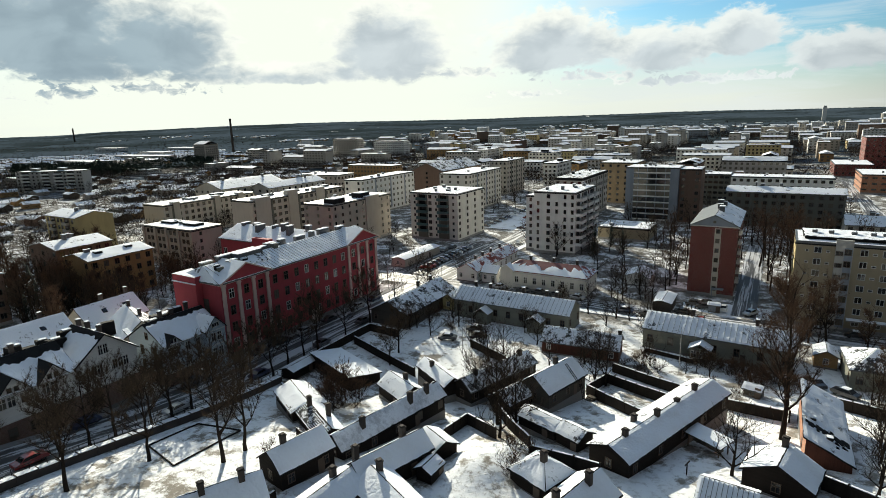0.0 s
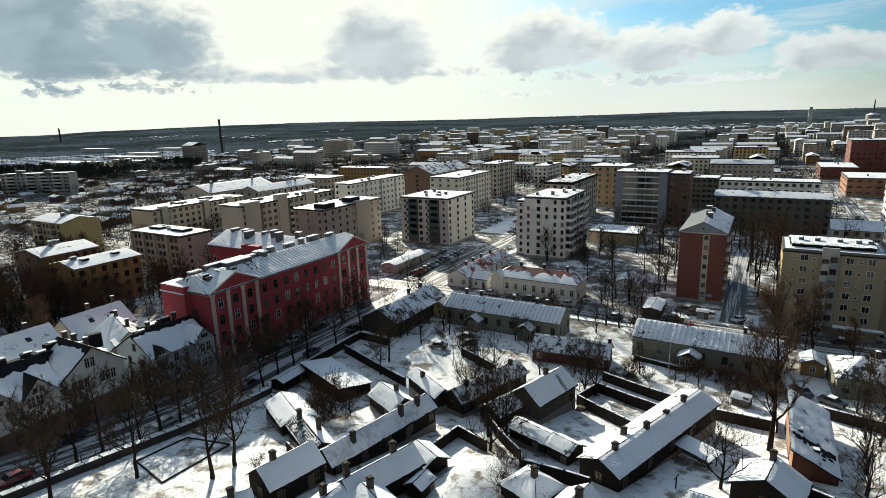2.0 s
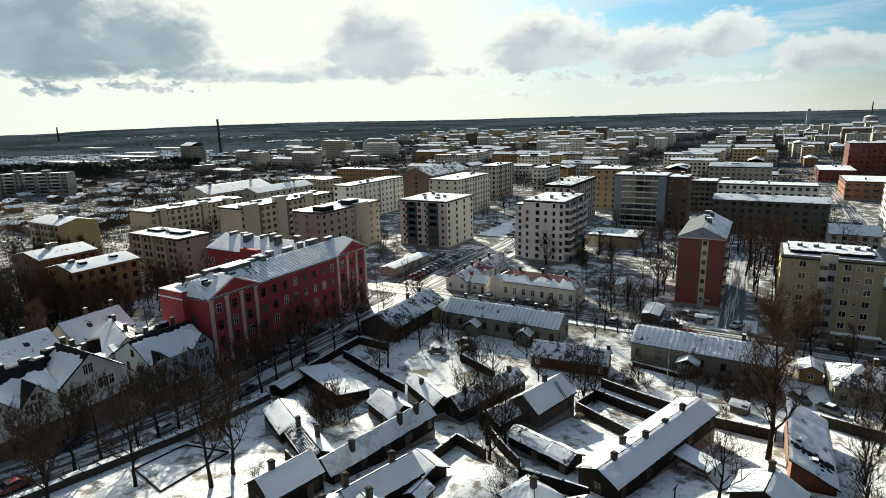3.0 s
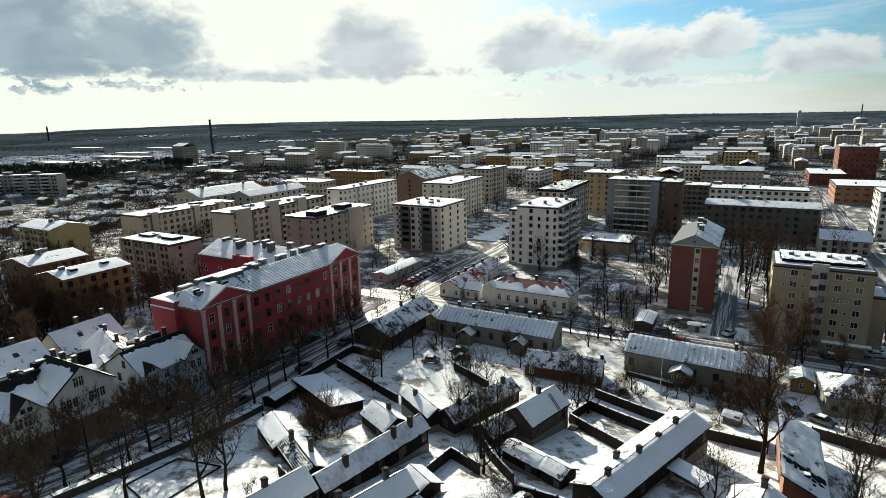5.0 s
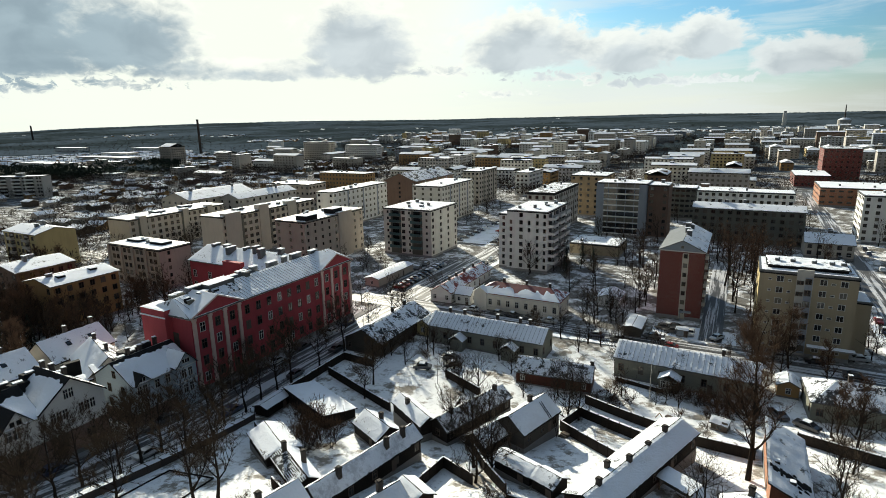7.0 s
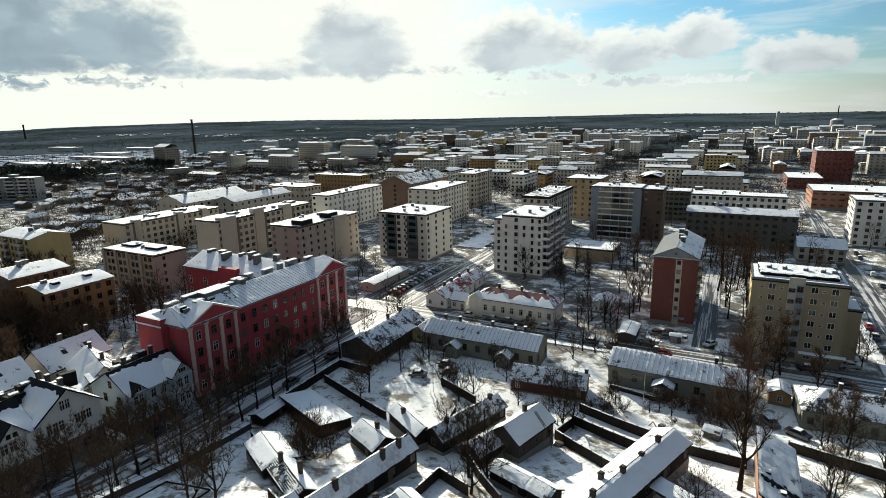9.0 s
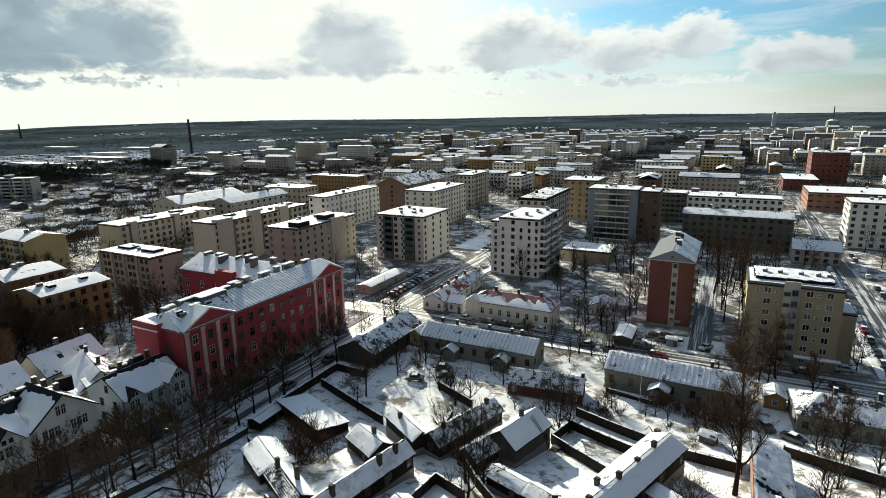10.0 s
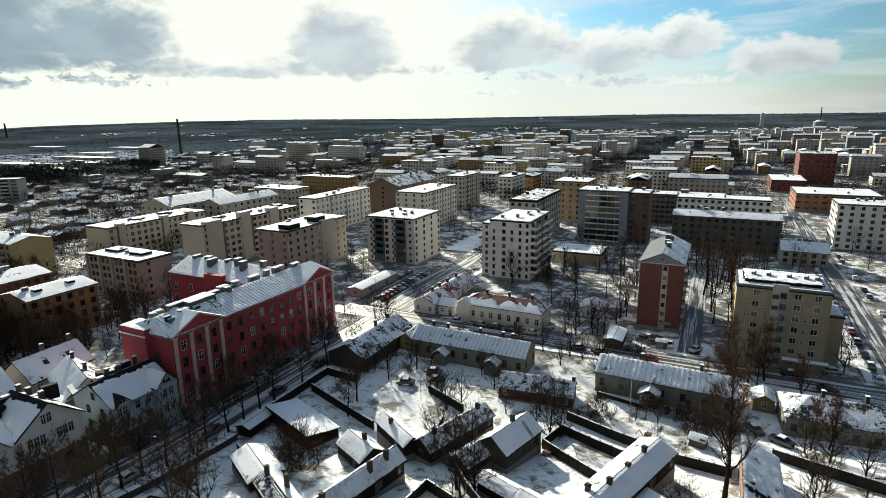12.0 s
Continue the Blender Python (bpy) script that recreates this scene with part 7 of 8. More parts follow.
# ---- cars ----


def car_meshes(mat):
    prof = [(-2.1, 0.32), (-2.16, 0.62), (-2.05, 0.86), (-1.35, 0.95), (-0.75, 1.40), (-0.1, 1.47), (0.65, 1.44), (1.3, 1.0), (1.95, 0.88), (2.14, 0.62), (2.1, 0.32)]
    body, n = Shape(), len(prof)
    sides = []
    for sg in (-1, 1):
        sides.append([(x, sg * (0.84 if z < 1.0 else 0.66 if z > 1.3 else 0.8), z) for x, z in prof])
    l, r = sides
    body.face(l).face(r[::-1])
    for i in range(n):
        j = (i + 1) % n
        body.face([l[j], l[i], r[i], r[j]])
    panes = []
    for sg in (-1, 1):
        q = [(-1.2, sg * 0.83, 0.98), (1.15, sg * 0.83, 1.0), (0.6, sg * 0.70, 1.38), (-0.7, sg * 0.70, 1.36)]
        panes.append(("side_window", Shape().face(q if sg < 0 else q[::-1]).mesh("side_window", GLASS)))
    panes.append(("windscreen", Shape().face([(0.68, -0.62, 1.43), (1.27, -0.74, 1.03), (1.27, 0.74, 1.03), (0.68, 0.62, 1.43)]).mesh("windscreen", GLASS)))
    panes.append(("rear_window", Shape().face([(-0.78, 0.62, 1.40), (-1.33, 0.74, 0.99), (-1.33, -0.74, 0.99), (-0.78, -0.62, 1.40)]).mesh("rear_window", GLASS)))
    return body.mesh("car_body", mat), panes


TYRE = Shape().tube((0, -0.1, 0), (0, 0.1, 0), 0.32, 0.32, 12).mesh("tyre", RUBBER)
RIM = Shape().tube((0, -0.11, 0), (0, 0.11, 0), 0.19, 0.19, 8).mesh("rim", STEEL)
CAR_SNOW = Shape().box(-0.65, -0.6, 1.46, 0.6, 0.6, 1.56).mesh("roof_snow", SNOW)
CARS = {}
for colour, tone in (("black", (0.015, 0.015, 0.017)), ("dark grey", (0.05, 0.052, 0.056)), ("silver", (0.42, 0.43, 0.44)), ("white", (0.72, 0.72, 0.72)), ("red", (0.24, 0.015, 0.015)), ("dark blue", (0.02, 0.03, 0.07))):
    CARS[colour] = car_meshes(paint(colour.replace(" ", "_") + "_car_paint", tone))


def car(colour, x, y, ang, snowy=False, where="parked on the slushy street"):
    ob = thing("car", pose(x, y, land(x, y) + 0.12, 0, 0, ang), f"{colour} car {'with roof snow ' if snowy else ''}{where}", "car", "parked cars")
    body, panes = CARS[colour]
    shell = part("body", body, (), ob)
    for name, pane in panes if y < 175 else panes[2:3]:
        part(name, pane, (), shell)
    for wx in (-1.3, 1.3) if y < 200 else ():
        for wy in (-0.76, 0.76):
            wheel = part("wheel", TYRE, (), ob, at=pose(wx, wy, 0.32))
            if y < 150:
                part("rim", RIM, (), wheel)
    if snowy:
        part("roof_snow", CAR_SNOW, (), ob, "snow on the car roof")


tones = list(CARS)
rnd = random.Random(31)
for x, y, a, c in [(-94.2, 100.6, 90, "black"), (-94.0, 41.6, 92, "dark blue"), (-86.0, 103.6, 90, "dark grey"), (-94.2, 112, 90, "silver"), (-94.2, 78.4, 90, "dark grey"), (-94.3, 84.6, 90, "black"), (-94.2, 91.6, 90, "silver"), (-94.2, 119.0, 90, "dark blue"), (-94.2, 62, 90, "dark grey"), (-85.2, 30, 90, "red"), (-85.2, 52, 90, "silver"), (-94.2, 25, 90, "black"), (-85.3, 70, 90, "dark blue"), (-85.2, 88, 90, "dark grey"), (-85.2, 120, 90, "black")]:
    car(c, x, y, a)
for x, y, a, c in [(13.6, 110.6, -30, "black"), (9.4, 114.0, -60, "dark grey"), (-61.2, 103.5, 20, "dark grey"), (-55.6, 107.6, 40, "black"), (-58, 111.0, 10, "dark grey")]:
    car(c, x, y, a, True, "parked in a snowy yard")
for x, y, a, c in [(-67.3, 144.3, 0, "silver"), (-59.6, 144.2, 0, "dark grey"), (-55.0, 144.4, 0, "black"), (-50.0, 144.3, 0, "dark grey"), (-44.0, 144.4, 0, "silver"), (-30.0, 139.4, 0, "dark blue"), (-24.4, 139.2, 0, "black"), (-17, 144.4, 0, "dark grey"), (18, 144.3, 0, "black"), (11, 144.3, 0, "silver"), (24.5, 139.4, 0, "dark grey"), (6, 139.3, 0, "black")]:
    car(c, x, y, a, rnd.random() < 0.5)
car("red", -12.4, 139.6, 0)
for x, y, a, c in [(-8.6, 151.4, 90, "white"), (-12.6, 154.0, 5, "black"), (-12.8, 150.8, 8, "dark grey"), (-15.5, 152.6, 3, "dark grey"), (-2.4, 150.5, 60, "silver")]:
    car(c, x, y, a, False, "in the brick tower yard")
for i in range(12):
    car(["red", "red", "dark grey", "black", "silver", "black", "dark grey", "black", "white", "dark grey", "black", "silver"][i], -99.4 - 0.1 * i, 154.5 + 2.9 * i, 8, rnd.random() < 0.6, "in the car park row")
for i in range(7):
    car(tones[(i * 5 + 1) % 6], -106.0, 178.0 + 0.2 * i + (i % 2) * 6, 95, rnd.random() < 0.7, "in the snowy car park") if i < 2 else car(tones[(i * 5) % 6], -98.5 + rnd.uniform(-14, 0), 238 + 9 * i, rnd.choice((0, 90)), True, "in the snowy car park")
for i in range(12):
    car(tones[(i * 7) % 6], -86.0, 186 + 8.6 * i + rnd.uniform(-1, 1), 90, rnd.random() < 0.6)
for i in range(22):
    car(("black", "dark grey", "silver", "dark blue", "dark grey", "black", "white")[(i * 5) % 7], -96.6 - 17.5 * (i % 2), 230 + 3.1 * (i // 2) * 2 + rnd.uniform(-0.4, 0.4), rnd.uniform(-4, 4), rnd.random() < 0.6, "in the snowy car park")
for i in range(20):
    y = 148 + 8.4 * i + rnd.uniform(-1.2, 1.2)
    car(tones[(i * 5 + 2) % 6], 34.9 + y * 0.003, y, 90, rnd.random() < 0.6)
    if i % 3 != 1:
        car(tones[(i * 7 + 3) % 6], 45.8 + y * 0.003, y + 3, 90, rnd.random() < 0.6)
for x, y, a in [(26.8, 150, 10), (27.2, 154.5, 8), (27.0, 159.5, 12), (-125, 96, 30), (-132, 98, 10), (-139, 100, 20), (-145, 104, 40), (-118, 98, 80), (-113, 100, 90)]:
    car(tones[int(abs(x)) % 6], x, y, a, True, "parked in a snowy yard")

# ---- small things in the yards ----


def lamp_post(x, y, high, label="thin grey street lamp post"):
    ob = thing("street_lamp", pose(x, y, land(x, y)), label, "street lamp", "street lamps")
    part("pole", Shape().tube((0, 0, -0.3), (0, 0, high), 0.075, 0.045, 8), STEEL, ob)
    part("arm", Shape().tube((0, 0, high - 0.1), (0.9, 0, high + 0.15), 0.035, 0.03, 6), STEEL, ob)
    part("lantern", Shape().box(0.8, -0.12, high + 0.06, 1.4, 0.12, high + 0.2), STEEL, ob)


for x, y, h in [(-54.5, 98.4, 6.5), (-82.0, 55, 7.5), (-82.0, 82, 7.5), (-82.0, 110, 7.5), (-82.0, 136, 7.5), (-97.2, 130, 7.5), (-112.6, 156, 7), (-105.9, 160, 6), (-6.5, 196, 6), (-84.0, 175, 7.5), (-84.0, 205, 7.5), (33.0, 190, 7.5), (33.4, 230, 7.5), (2.0, 150, 6)]:
    lamp_post(x, y, h)
pole = thing("flagpole", pose(-12.8, 109.0, land(-12.8, 109.0)), "slim white flagpole in a snowy garden", "flagpole")
part("mast", Shape().tube((0, 0, -0.3), (0, 0, 9.2), 0.07, 0.035, 8), FRAME, pole)
part("finial", Shape().tube((0, 0, 9.2), (0, 0, 9.4), 0.07, 0.02, 8), STEEL, pole)


def ladder(x, y, z, ang, tilt, long):
    ob = thing("roof_ladder", pose(x, y, z, tilt, 0, ang), "old wooden ladder leaning on the cottage", "ladder", "ladders")
    for sx in (-0.22, 0.22):
        part("rail", Shape().box(sx - 0.035, -0.03, 0, sx + 0.035, 0.03, long), LOG, ob)
    for i in range(int(long / 0.35)):
        part("rung", Shape().box(-0.2, -0.02, 0.25 + 0.35 * i, 0.2, 0.02, 0.30 + 0.35 * i), LOG, ob)


ladder(-24.3, 85.5, 2.6, 69.5, -14, 3.6)
ladder(-25.6, 85.6, 5.9, 69.5, -48, 3.2)
ladder(-32.3, 51.8, hill(-32, 52) - 0.1, 88, -20, 2.4)
steps = thing("stone_steps", pose(-24.0, 88.0, land(-24.0, 88.0), 0, 0, -20), "small wooden entrance steps with snow", "steps")
for i in range(3):
    part("step", Shape().box(-0.7, -0.5 + 0.3 * i, -0.3, 0.7, 0.9, 0.18 + 0.18 * i), WOODPALE, steps)


def shelter(x, y, ang):
    ob = thing("market_shelter", pose(x, y, land(x, y), 0, 0, ang), "low wooden shelter with a patchy snowy roof", "shelter")
    for sx in (-2.2, 2.2):
        for sy in (-1.0, 1.0):
            part("post", Shape().box(sx - 0.07, sy - 0.07, -0.5, sx + 0.07, sy + 0.07, 1.9), WOODPALE, ob)
    part("roof", Shape().slab((-2.7, -1.5, 1.9), (2.7, -1.5, 1.9), (2.7, 1.5, 2.3), (-2.7, 1.5, 2.3), 0.1), GREYBOARD, ob)
    part("snow_cover", uneven(-2.7, -1.5, 2.7, 1.5, 0.3, lambda u, v, q: (u, v, 2.1 + v * 0.133 + q), 0.8, 0.03, 5.5, thick=0.08), SNOW, ob, "patchy snow")
    part("tabletop", Shape().box(-2.0, -0.5, 0.7, 2.0, 0.5, 0.78), WOODPALE, ob)


shelter(-4.6, 75.6, -28)
rack = thing("clothes_rack", pose(-6.1, 67.0, land(-6.1, 67.0), 0, 0, 75), "T-shaped wooden drying rack in the snow", "drying rack")
part("post", Shape().box(-0.06, -0.06, -0.4, 0.06, 0.06, 1.7), LOG, rack)
part("crossbar", Shape().box(-0.7, -0.05, 1.55, 0.7, 0.05, 1.67), LOG, rack)
edge = thing("garden_border", pose(0, 0, 0), "low dark timber border round a snowy garden plot", "garden border")
for (xa, ya), (xb, yb) in (((-75.5, 41.0), (-65.6, 38.6)), ((-65.6, 38.6), (-67.6, 51.0)), ((-75.5, 41.0), (-76.6, 50.0)), ((-67.6, 51.0), (-76.6, 50.0))):
    l = math.hypot(xb - xa, yb - ya)
    nx, ny = -(yb - ya) / l * 0.07, (xb - xa) / l * 0.07
    n = 6
    for i in range(n):
        s = Shape()
        a, b = i / n, (i + 1) / n
        pa, pb = (xa + (xb - xa) * a, ya + (yb - ya) * a), (xa + (xb - xa) * b, ya + (yb - ya) * b)
        za, zc = land(*pa) + 0.22, land(*pb) + 0.22
        s.slab((pa[0] + nx, pa[1] + ny, za), (pa[0] - nx, pa[1] - ny, za), (pb[0] - nx, pb[1] - ny, zc), (pb[0] + nx, pb[1] + ny, zc), 0.6)
        part("timber", s, LOG, edge)
bench = thing("snowy_bench", pose(-15.6, 73.0, land(-15.6, 73.0), 0, 0, 75), "long low bench heaped with snow beside the house", "bench")
part("seat", Shape().box(-4.0, -0.35, 0.35, 4.0, 0.35, 0.45), WOODPALE, bench)
part("snow_cover", uneven(-4.0, -0.4, 4.0, 0.4, 0.25, lambda u, v, q: (u, v, 0.44 + q), 1.0, 0.03, 8.8, thick=0.15), SNOW, bench, "heaped snow")
for i in range(4):
    part("leg", Shape().box(-3.7 + 2.4 * i, -0.3, -0.3, -3.55 + 2.4 * i, 0.3, 0.36), WOODPALE, bench)
digger = thing("mini_excavator", pose(-8.2, 99.5, land(-8.2, 99.5), 0, 0, 150), "small orange excavator standing by the fence", "excavator")
part("body", Shape().prism([(-0.9, -0.6), (0.7, -0.6), (0.9, 0.6), (-0.9, 0.6)], 0.7, 1.4), ORANGE, digger)
part("cab", Shape().box(-0.2, -0.55, 1.4, 0.7, 0.3, 2.4), FRAME_DARK, digger)
part("arm", Shape().tube((0.9, 0, 1.2), (2.0, 0, 2.2), 0.12, 0.1, 6).tube((2.0, 0, 2.2), (2.8, 0, 1.0), 0.1, 0.08, 6), ORANGE, digger)
for sy in (-0.55, 0.55):
    part("track", Shape().box(-1.0, sy - 0.17, 0, 1.0, sy + 0.17, 0.6), RUBBER, digger)

# ---- the wide town ----
rnd = random.Random(404)
WALLS = [SAND, CREAM, TAUPE, GREY, WHITE, BROWN, OCHRE, BLUEGREY, YELLOW]
# Weighted to pale walls, which also puts haze into the far facades.
PICKS = [0, 4, 2, 3, 3, 0, 5, 1, 7, 3, 4, 0, 4, 1, 2, 4, 1, 8, 6]
NAMES = {0: "sand-coloured", 1: "cream", 2: "taupe", 3: "grey", 4: "white", 5: "brown", 6: "ochre", 7: "blue-grey", 8: "yellow"}
KEEP = [(-560, 200, -480, 270), (-330, 60, 110, 345), (-305, 340, -240, 370), (-170, 325, -140, 370), (-215, 290, -170, 360), (25, 395, 90, 450), (28, 490, 105, 610)]
def far_block(x, y, lx, ly, h, pick):
    kind = WALLS[pick]
    ob = thing("far_apartment_block", pose(x, y, land(x, y)), f"distant {NAMES[pick]} block of flats with a snowy roof", "apartment block", "distant blocks")
    a, b = lx / 2, ly / 2
    part("wall", Shape().box(-a, -b, -3, a, b, h), kind, ob)
    part("roof", Shape().box(-a - 0.4, -b - 0.4, h, a + 0.4, b + 0.4, h + 0.6), TIN_BLACK, ob)
    rng = random.Random(int(x * 7 + y))
    pitch = rng.choice((0.0, 0.22, 0.3, 0.36)) if max(a, b) < 24 else 0.0

    def crown(u, v, q):
        return (u, v, h + 0.6 + q + pitch * max(0.0, min(a, b) + 0.3 - abs(v if a >= b else u)))
    part("snow_cover", uneven(-a - 0.3, -b - 0.3, a + 0.3, b + 0.3, max(1.3, min(a, b) / 4), crown, 0.9, 0.12, x * 0.1), SNOW_THIN if rng.random() < 0.45 else SNOW, ob, "snow on the roof")
    u, v, q = rng.uniform(-0.5, 0.5) * a, rng.uniform(-0.3, 0.3) * b, rng.uniform(1.2, 3.0)
    far_off = math.hypot(x, y)
    head = None if far_off > 1000 else part("stair_head", Shape().box(u - q, v - q * 0.8, h + 0.5, u + q, v + q * 0.8, h + 2.6), kind if rng.random() < 0.5 else TIN_BLACK, ob)
    if far_off < 760:
        part("snow_cap", Shape().box(u - q - 0.1, v - q * 0.8 - 0.1, h + 2.6, u + q + 0.1, v + q * 0.8 + 0.1, h + 2.85), SNOW, head)
    rows = Shape()
    for k in range(int(h / 3)):
        z = 1.8 + 3 * k
        if z + 0.8 < h:
            n = max(2, int(lx / 3.2))
            for i in range(n):
                u = (i - (n - 1) / 2) * 3.2
                rows.box(u - 0.75, -b - 0.08, z - 0.7, u + 0.75, -b + 0.02, z + 0.7)
            n = max(2, int(ly / 3.2))
            for i in range(n if x < 0.3 * y else 0):
                u = (i - (n - 1) / 2) * 3.2
                rows.box(a - 0.02, u - 0.75, z - 0.7, a + 0.08, u + 0.75, z + 0.7)
    tagged(part("window_rest", rows, GLASS, ob), kind="stuff")


def free(x, y, m):
    return all(not (x0 - m < x < x1 + m and y0 - m < y < y1 + m) for x0, y0, x1, y1 in KEEP) and (abs(x - 44) > 20 + m * 0.3 or y > 480) and abs(x + 91) > 12


SLOTS = WALLS + [TIN_BLACK, SNOW, GLASS]
rest = Shape()


def joined_block(x, y, lx, ly, h, pick):
    """A block of flats too far off to be told apart, in the mesh of the distant town."""
    z, a, b = land(x, y), lx / 2, ly / 2
    rest.box(x - a, y - b, z - 3, x + a, y + b, z + h, pick)
    rest.box(x - a - 0.4, y - b - 0.4, z + h, x + a + 0.4, y + b + 0.4, z + h + 0.7, 9)
    q, o = z + h + 0.7, 0.2
    rise = 0.3 if (x + y) % 3 < 1 else 0.22 * min(a, b) + 0.8
    long_x = a >= b
    ends = ((x - a - o, y), (x + a + o, y)) if long_x else ((x, y - b - o), (x, y + b + o))
    ring = [(x - a - o, y - b - o, q), (x + a + o, y - b - o, q), (x + a + o, y + b + o, q), (x - a - o, y + b + o, q)]
    (ux, uy), (vx, vy) = ends
    p0, p1 = (ux, uy, q + rise), (vx, vy, q + rise)
    if long_x:
        rest.face([ring[0], ring[1], p1, p0], 10).face([ring[2], ring[3], p0, p1], 10).face([ring[3], ring[0], p0], 10).face([ring[1], ring[2], p1], 10)
    else:
        rest.face([ring[1], ring[2], p1, p0], 10).face([ring[3], ring[0], p0, p1], 10).face([ring[0], ring[1], p0], 10).face([ring[2], ring[3], p1], 10)
    if rise < 1:
        u = x + (((x * 7) % 1) - 0.5) * a
        rest.box(u - 2.2, y - 1.5, q, u + 2.2, y + 1.5, q + 2.0, pick).box(u - 2.4, y - 1.7, q + 2.0, u + 2.4, y + 1.7, q + 2.3, 10)
    for k in range(int(h / 3)):
        for i in range(max(2, int(lx / 4.4))):
            u = x - a + 2.2 + 4.4 * i
            rest.box(u - 0.9, y - b - 0.1, z + 1.0 + 3 * k, u + 0.9, y - b, z + 2.4 + 3 * k, 11)


for i in range(42):
    for j in range(36):
        x, y = -800 + 44 * i + rnd.uniform(-6, 6), 366 + 41 * j + rnd.uniform(-7, 7)
        bearing = math.degrees(math.atan2(y, x))
        d = math.hypot(x, y)
        if not 74 < bearing < 152 or d > 1700:
            continue
        chance = (1.0 if bearing < 122 else 0.36 if bearing < 136 else 0.06) * (1.0 if d < 900 else 0.62)
        if rnd.random() < chance * 0.86 and free(x, y, 15):
            long = rnd.uniform(22, 40)
            lx, ly = (long, rnd.uniform(10, 13)) if rnd.random() < 0.6 else (rnd.uniform(10, 13), long * 0.85)
            h = rnd.choice((7, 9, 10, 12, 13, 14, 16, 18, 23)) * (1.0 if bearing < 130 else 0.8)
            (far_block if d < 640 else joined_block)(x, y, lx, ly, h, rnd.choice(PICKS))
tagged(new("distant_town", rest.mesh("distant_town", *SLOTS)), "distant blocks of flats with snowy roofs", "apartment blocks", kind="stuff")


def villa_meshes(seed):
    r = random.Random(seed)
    lx, ly, h = r.uniform(8, 13), r.uniform(6.5, 8.5), r.uniform(2.8, 4.6)
    a, b, t = lx / 2, ly / 2, r.uniform(0.9, 1.7)
    wall = Shape().box(-a, -b, -2, a, b, h)
    wall.face([(-a, b, h), (-a, -b, h), (-a, 0, h + t)]).face([(a, -b, h), (a, b, h), (a, 0, h + t)])
    roof = Shape().slab((-a - 0.4, -b - 0.4, h - 0.2), (a + 0.4, -b - 0.4, h - 0.2), (a + 0.4, 0, h + t + 0.1), (-a - 0.4, 0, h + t + 0.1), 0.2).slab((a + 0.4, b + 0.4, h - 0.2), (-a - 0.4, b + 0.4, h - 0.2), (-a - 0.4, 0, h + t + 0.1), (a + 0.4, 0, h + t + 0.1), 0.2)
    stack = Shape().box(-0.4, 0.3, h + 1, 0.4, 1.0, h + t + 1.2)
    return wall, roof, stack, r.choice((0, 1, 2, 3, 4, 5))


HOUSE_WALLS = (TAUPE, GREENBOARD, REDBOARD, BROWN, GREYBOARD, OCHRE)
VILLAS = [villa_meshes(s) for s in range(10)]
VILLA_MESHES = [(w_.mesh("wall", HOUSE_WALLS[c]), r_.mesh("roof", SNOW_THIN if c % 3 == 0 else SNOW), k_.mesh("chimney", SOOT)) for w_, r_, k_, c in VILLAS]
estate = Shape()


def joined_villa(x, y, ang, which):
    wall, roof, stack, c = VILLAS[which]
    m = pose(x, y, land(x, y), 0, 0, ang)
    for shape, slot in ((wall, c), (roof, 6), (stack, 7)):
        k = len(estate.v)
        estate.v += [tuple(m @ Vector(p)) for p in shape.v]
        estate.f += [tuple(k + q for q in f) for f in shape.f]
        estate.m += [slot] * len(shape.f)


made = 0
while made < 430:
    b, d = radians(rnd.uniform(117, 162)), rnd.uniform(250, 1150)
    x, y = d * math.cos(b), d * math.sin(b)
    if not free(x, y, -30) or (d < 330 and x > -300) or (670 < d < 860 and radians(143) < b < radians(158)):
        continue
    made += 1
    ang, which = rnd.choice((0, 90, 10, 80, 25)), rnd.randrange(10)
    if d > 430:
        joined_villa(x, y, ang, which)
        continue
    wm, rm, cm = VILLA_MESHES[which]
    ob = thing("villa", pose(x, y, land(x, y), 0, 0, ang), "small distant house with a white snowy roof", "house", "distant houses")
    part("wall", wm, (), ob)
    part("roof", rm, (), ob)
    part("chimney", cm, (), ob)
# rows of houses on the far side of the dark wood
for ring in range(5):
    for i in range(64):
        b, d = radians(142.0 + 0.27 * i), 1010 + 62 * ring + rnd.uniform(-14, 14)
        if rnd.random() < 0.86:
            joined_villa(d * math.cos(b), d * math.sin(b), math.degrees(b) + 90 + rnd.uniform(-12, 12), rnd.randrange(10))
for b0, d0, wide, n in ((146, 2500, 3.0, 26), (133, 1700, 4.0, 40), (127, 1500, 5.0, 70), (121, 1900, 4.0, 40), (108, 2300, 3.0, 40), (100, 2000, 4.0, 60), (92, 1900, 5.0, 80), (84, 2100, 4.0, 60), (139, 2200, 2.0, 18)):
    for _ in range(n):
        b, d = radians(b0 + rnd.uniform(-wide, wide)), d0 * rnd.uniform(0.96, 1.04)
        joined_villa(d * math.cos(b), d * math.sin(b), rnd.uniform(0, 180), rnd.randrange(10))
tagged(new("distant_houses", estate.mesh("distant_houses", *HOUSE_WALLS, SNOW, SOOT)), "small distant houses with white snowy roofs", "houses", kind="stuff")

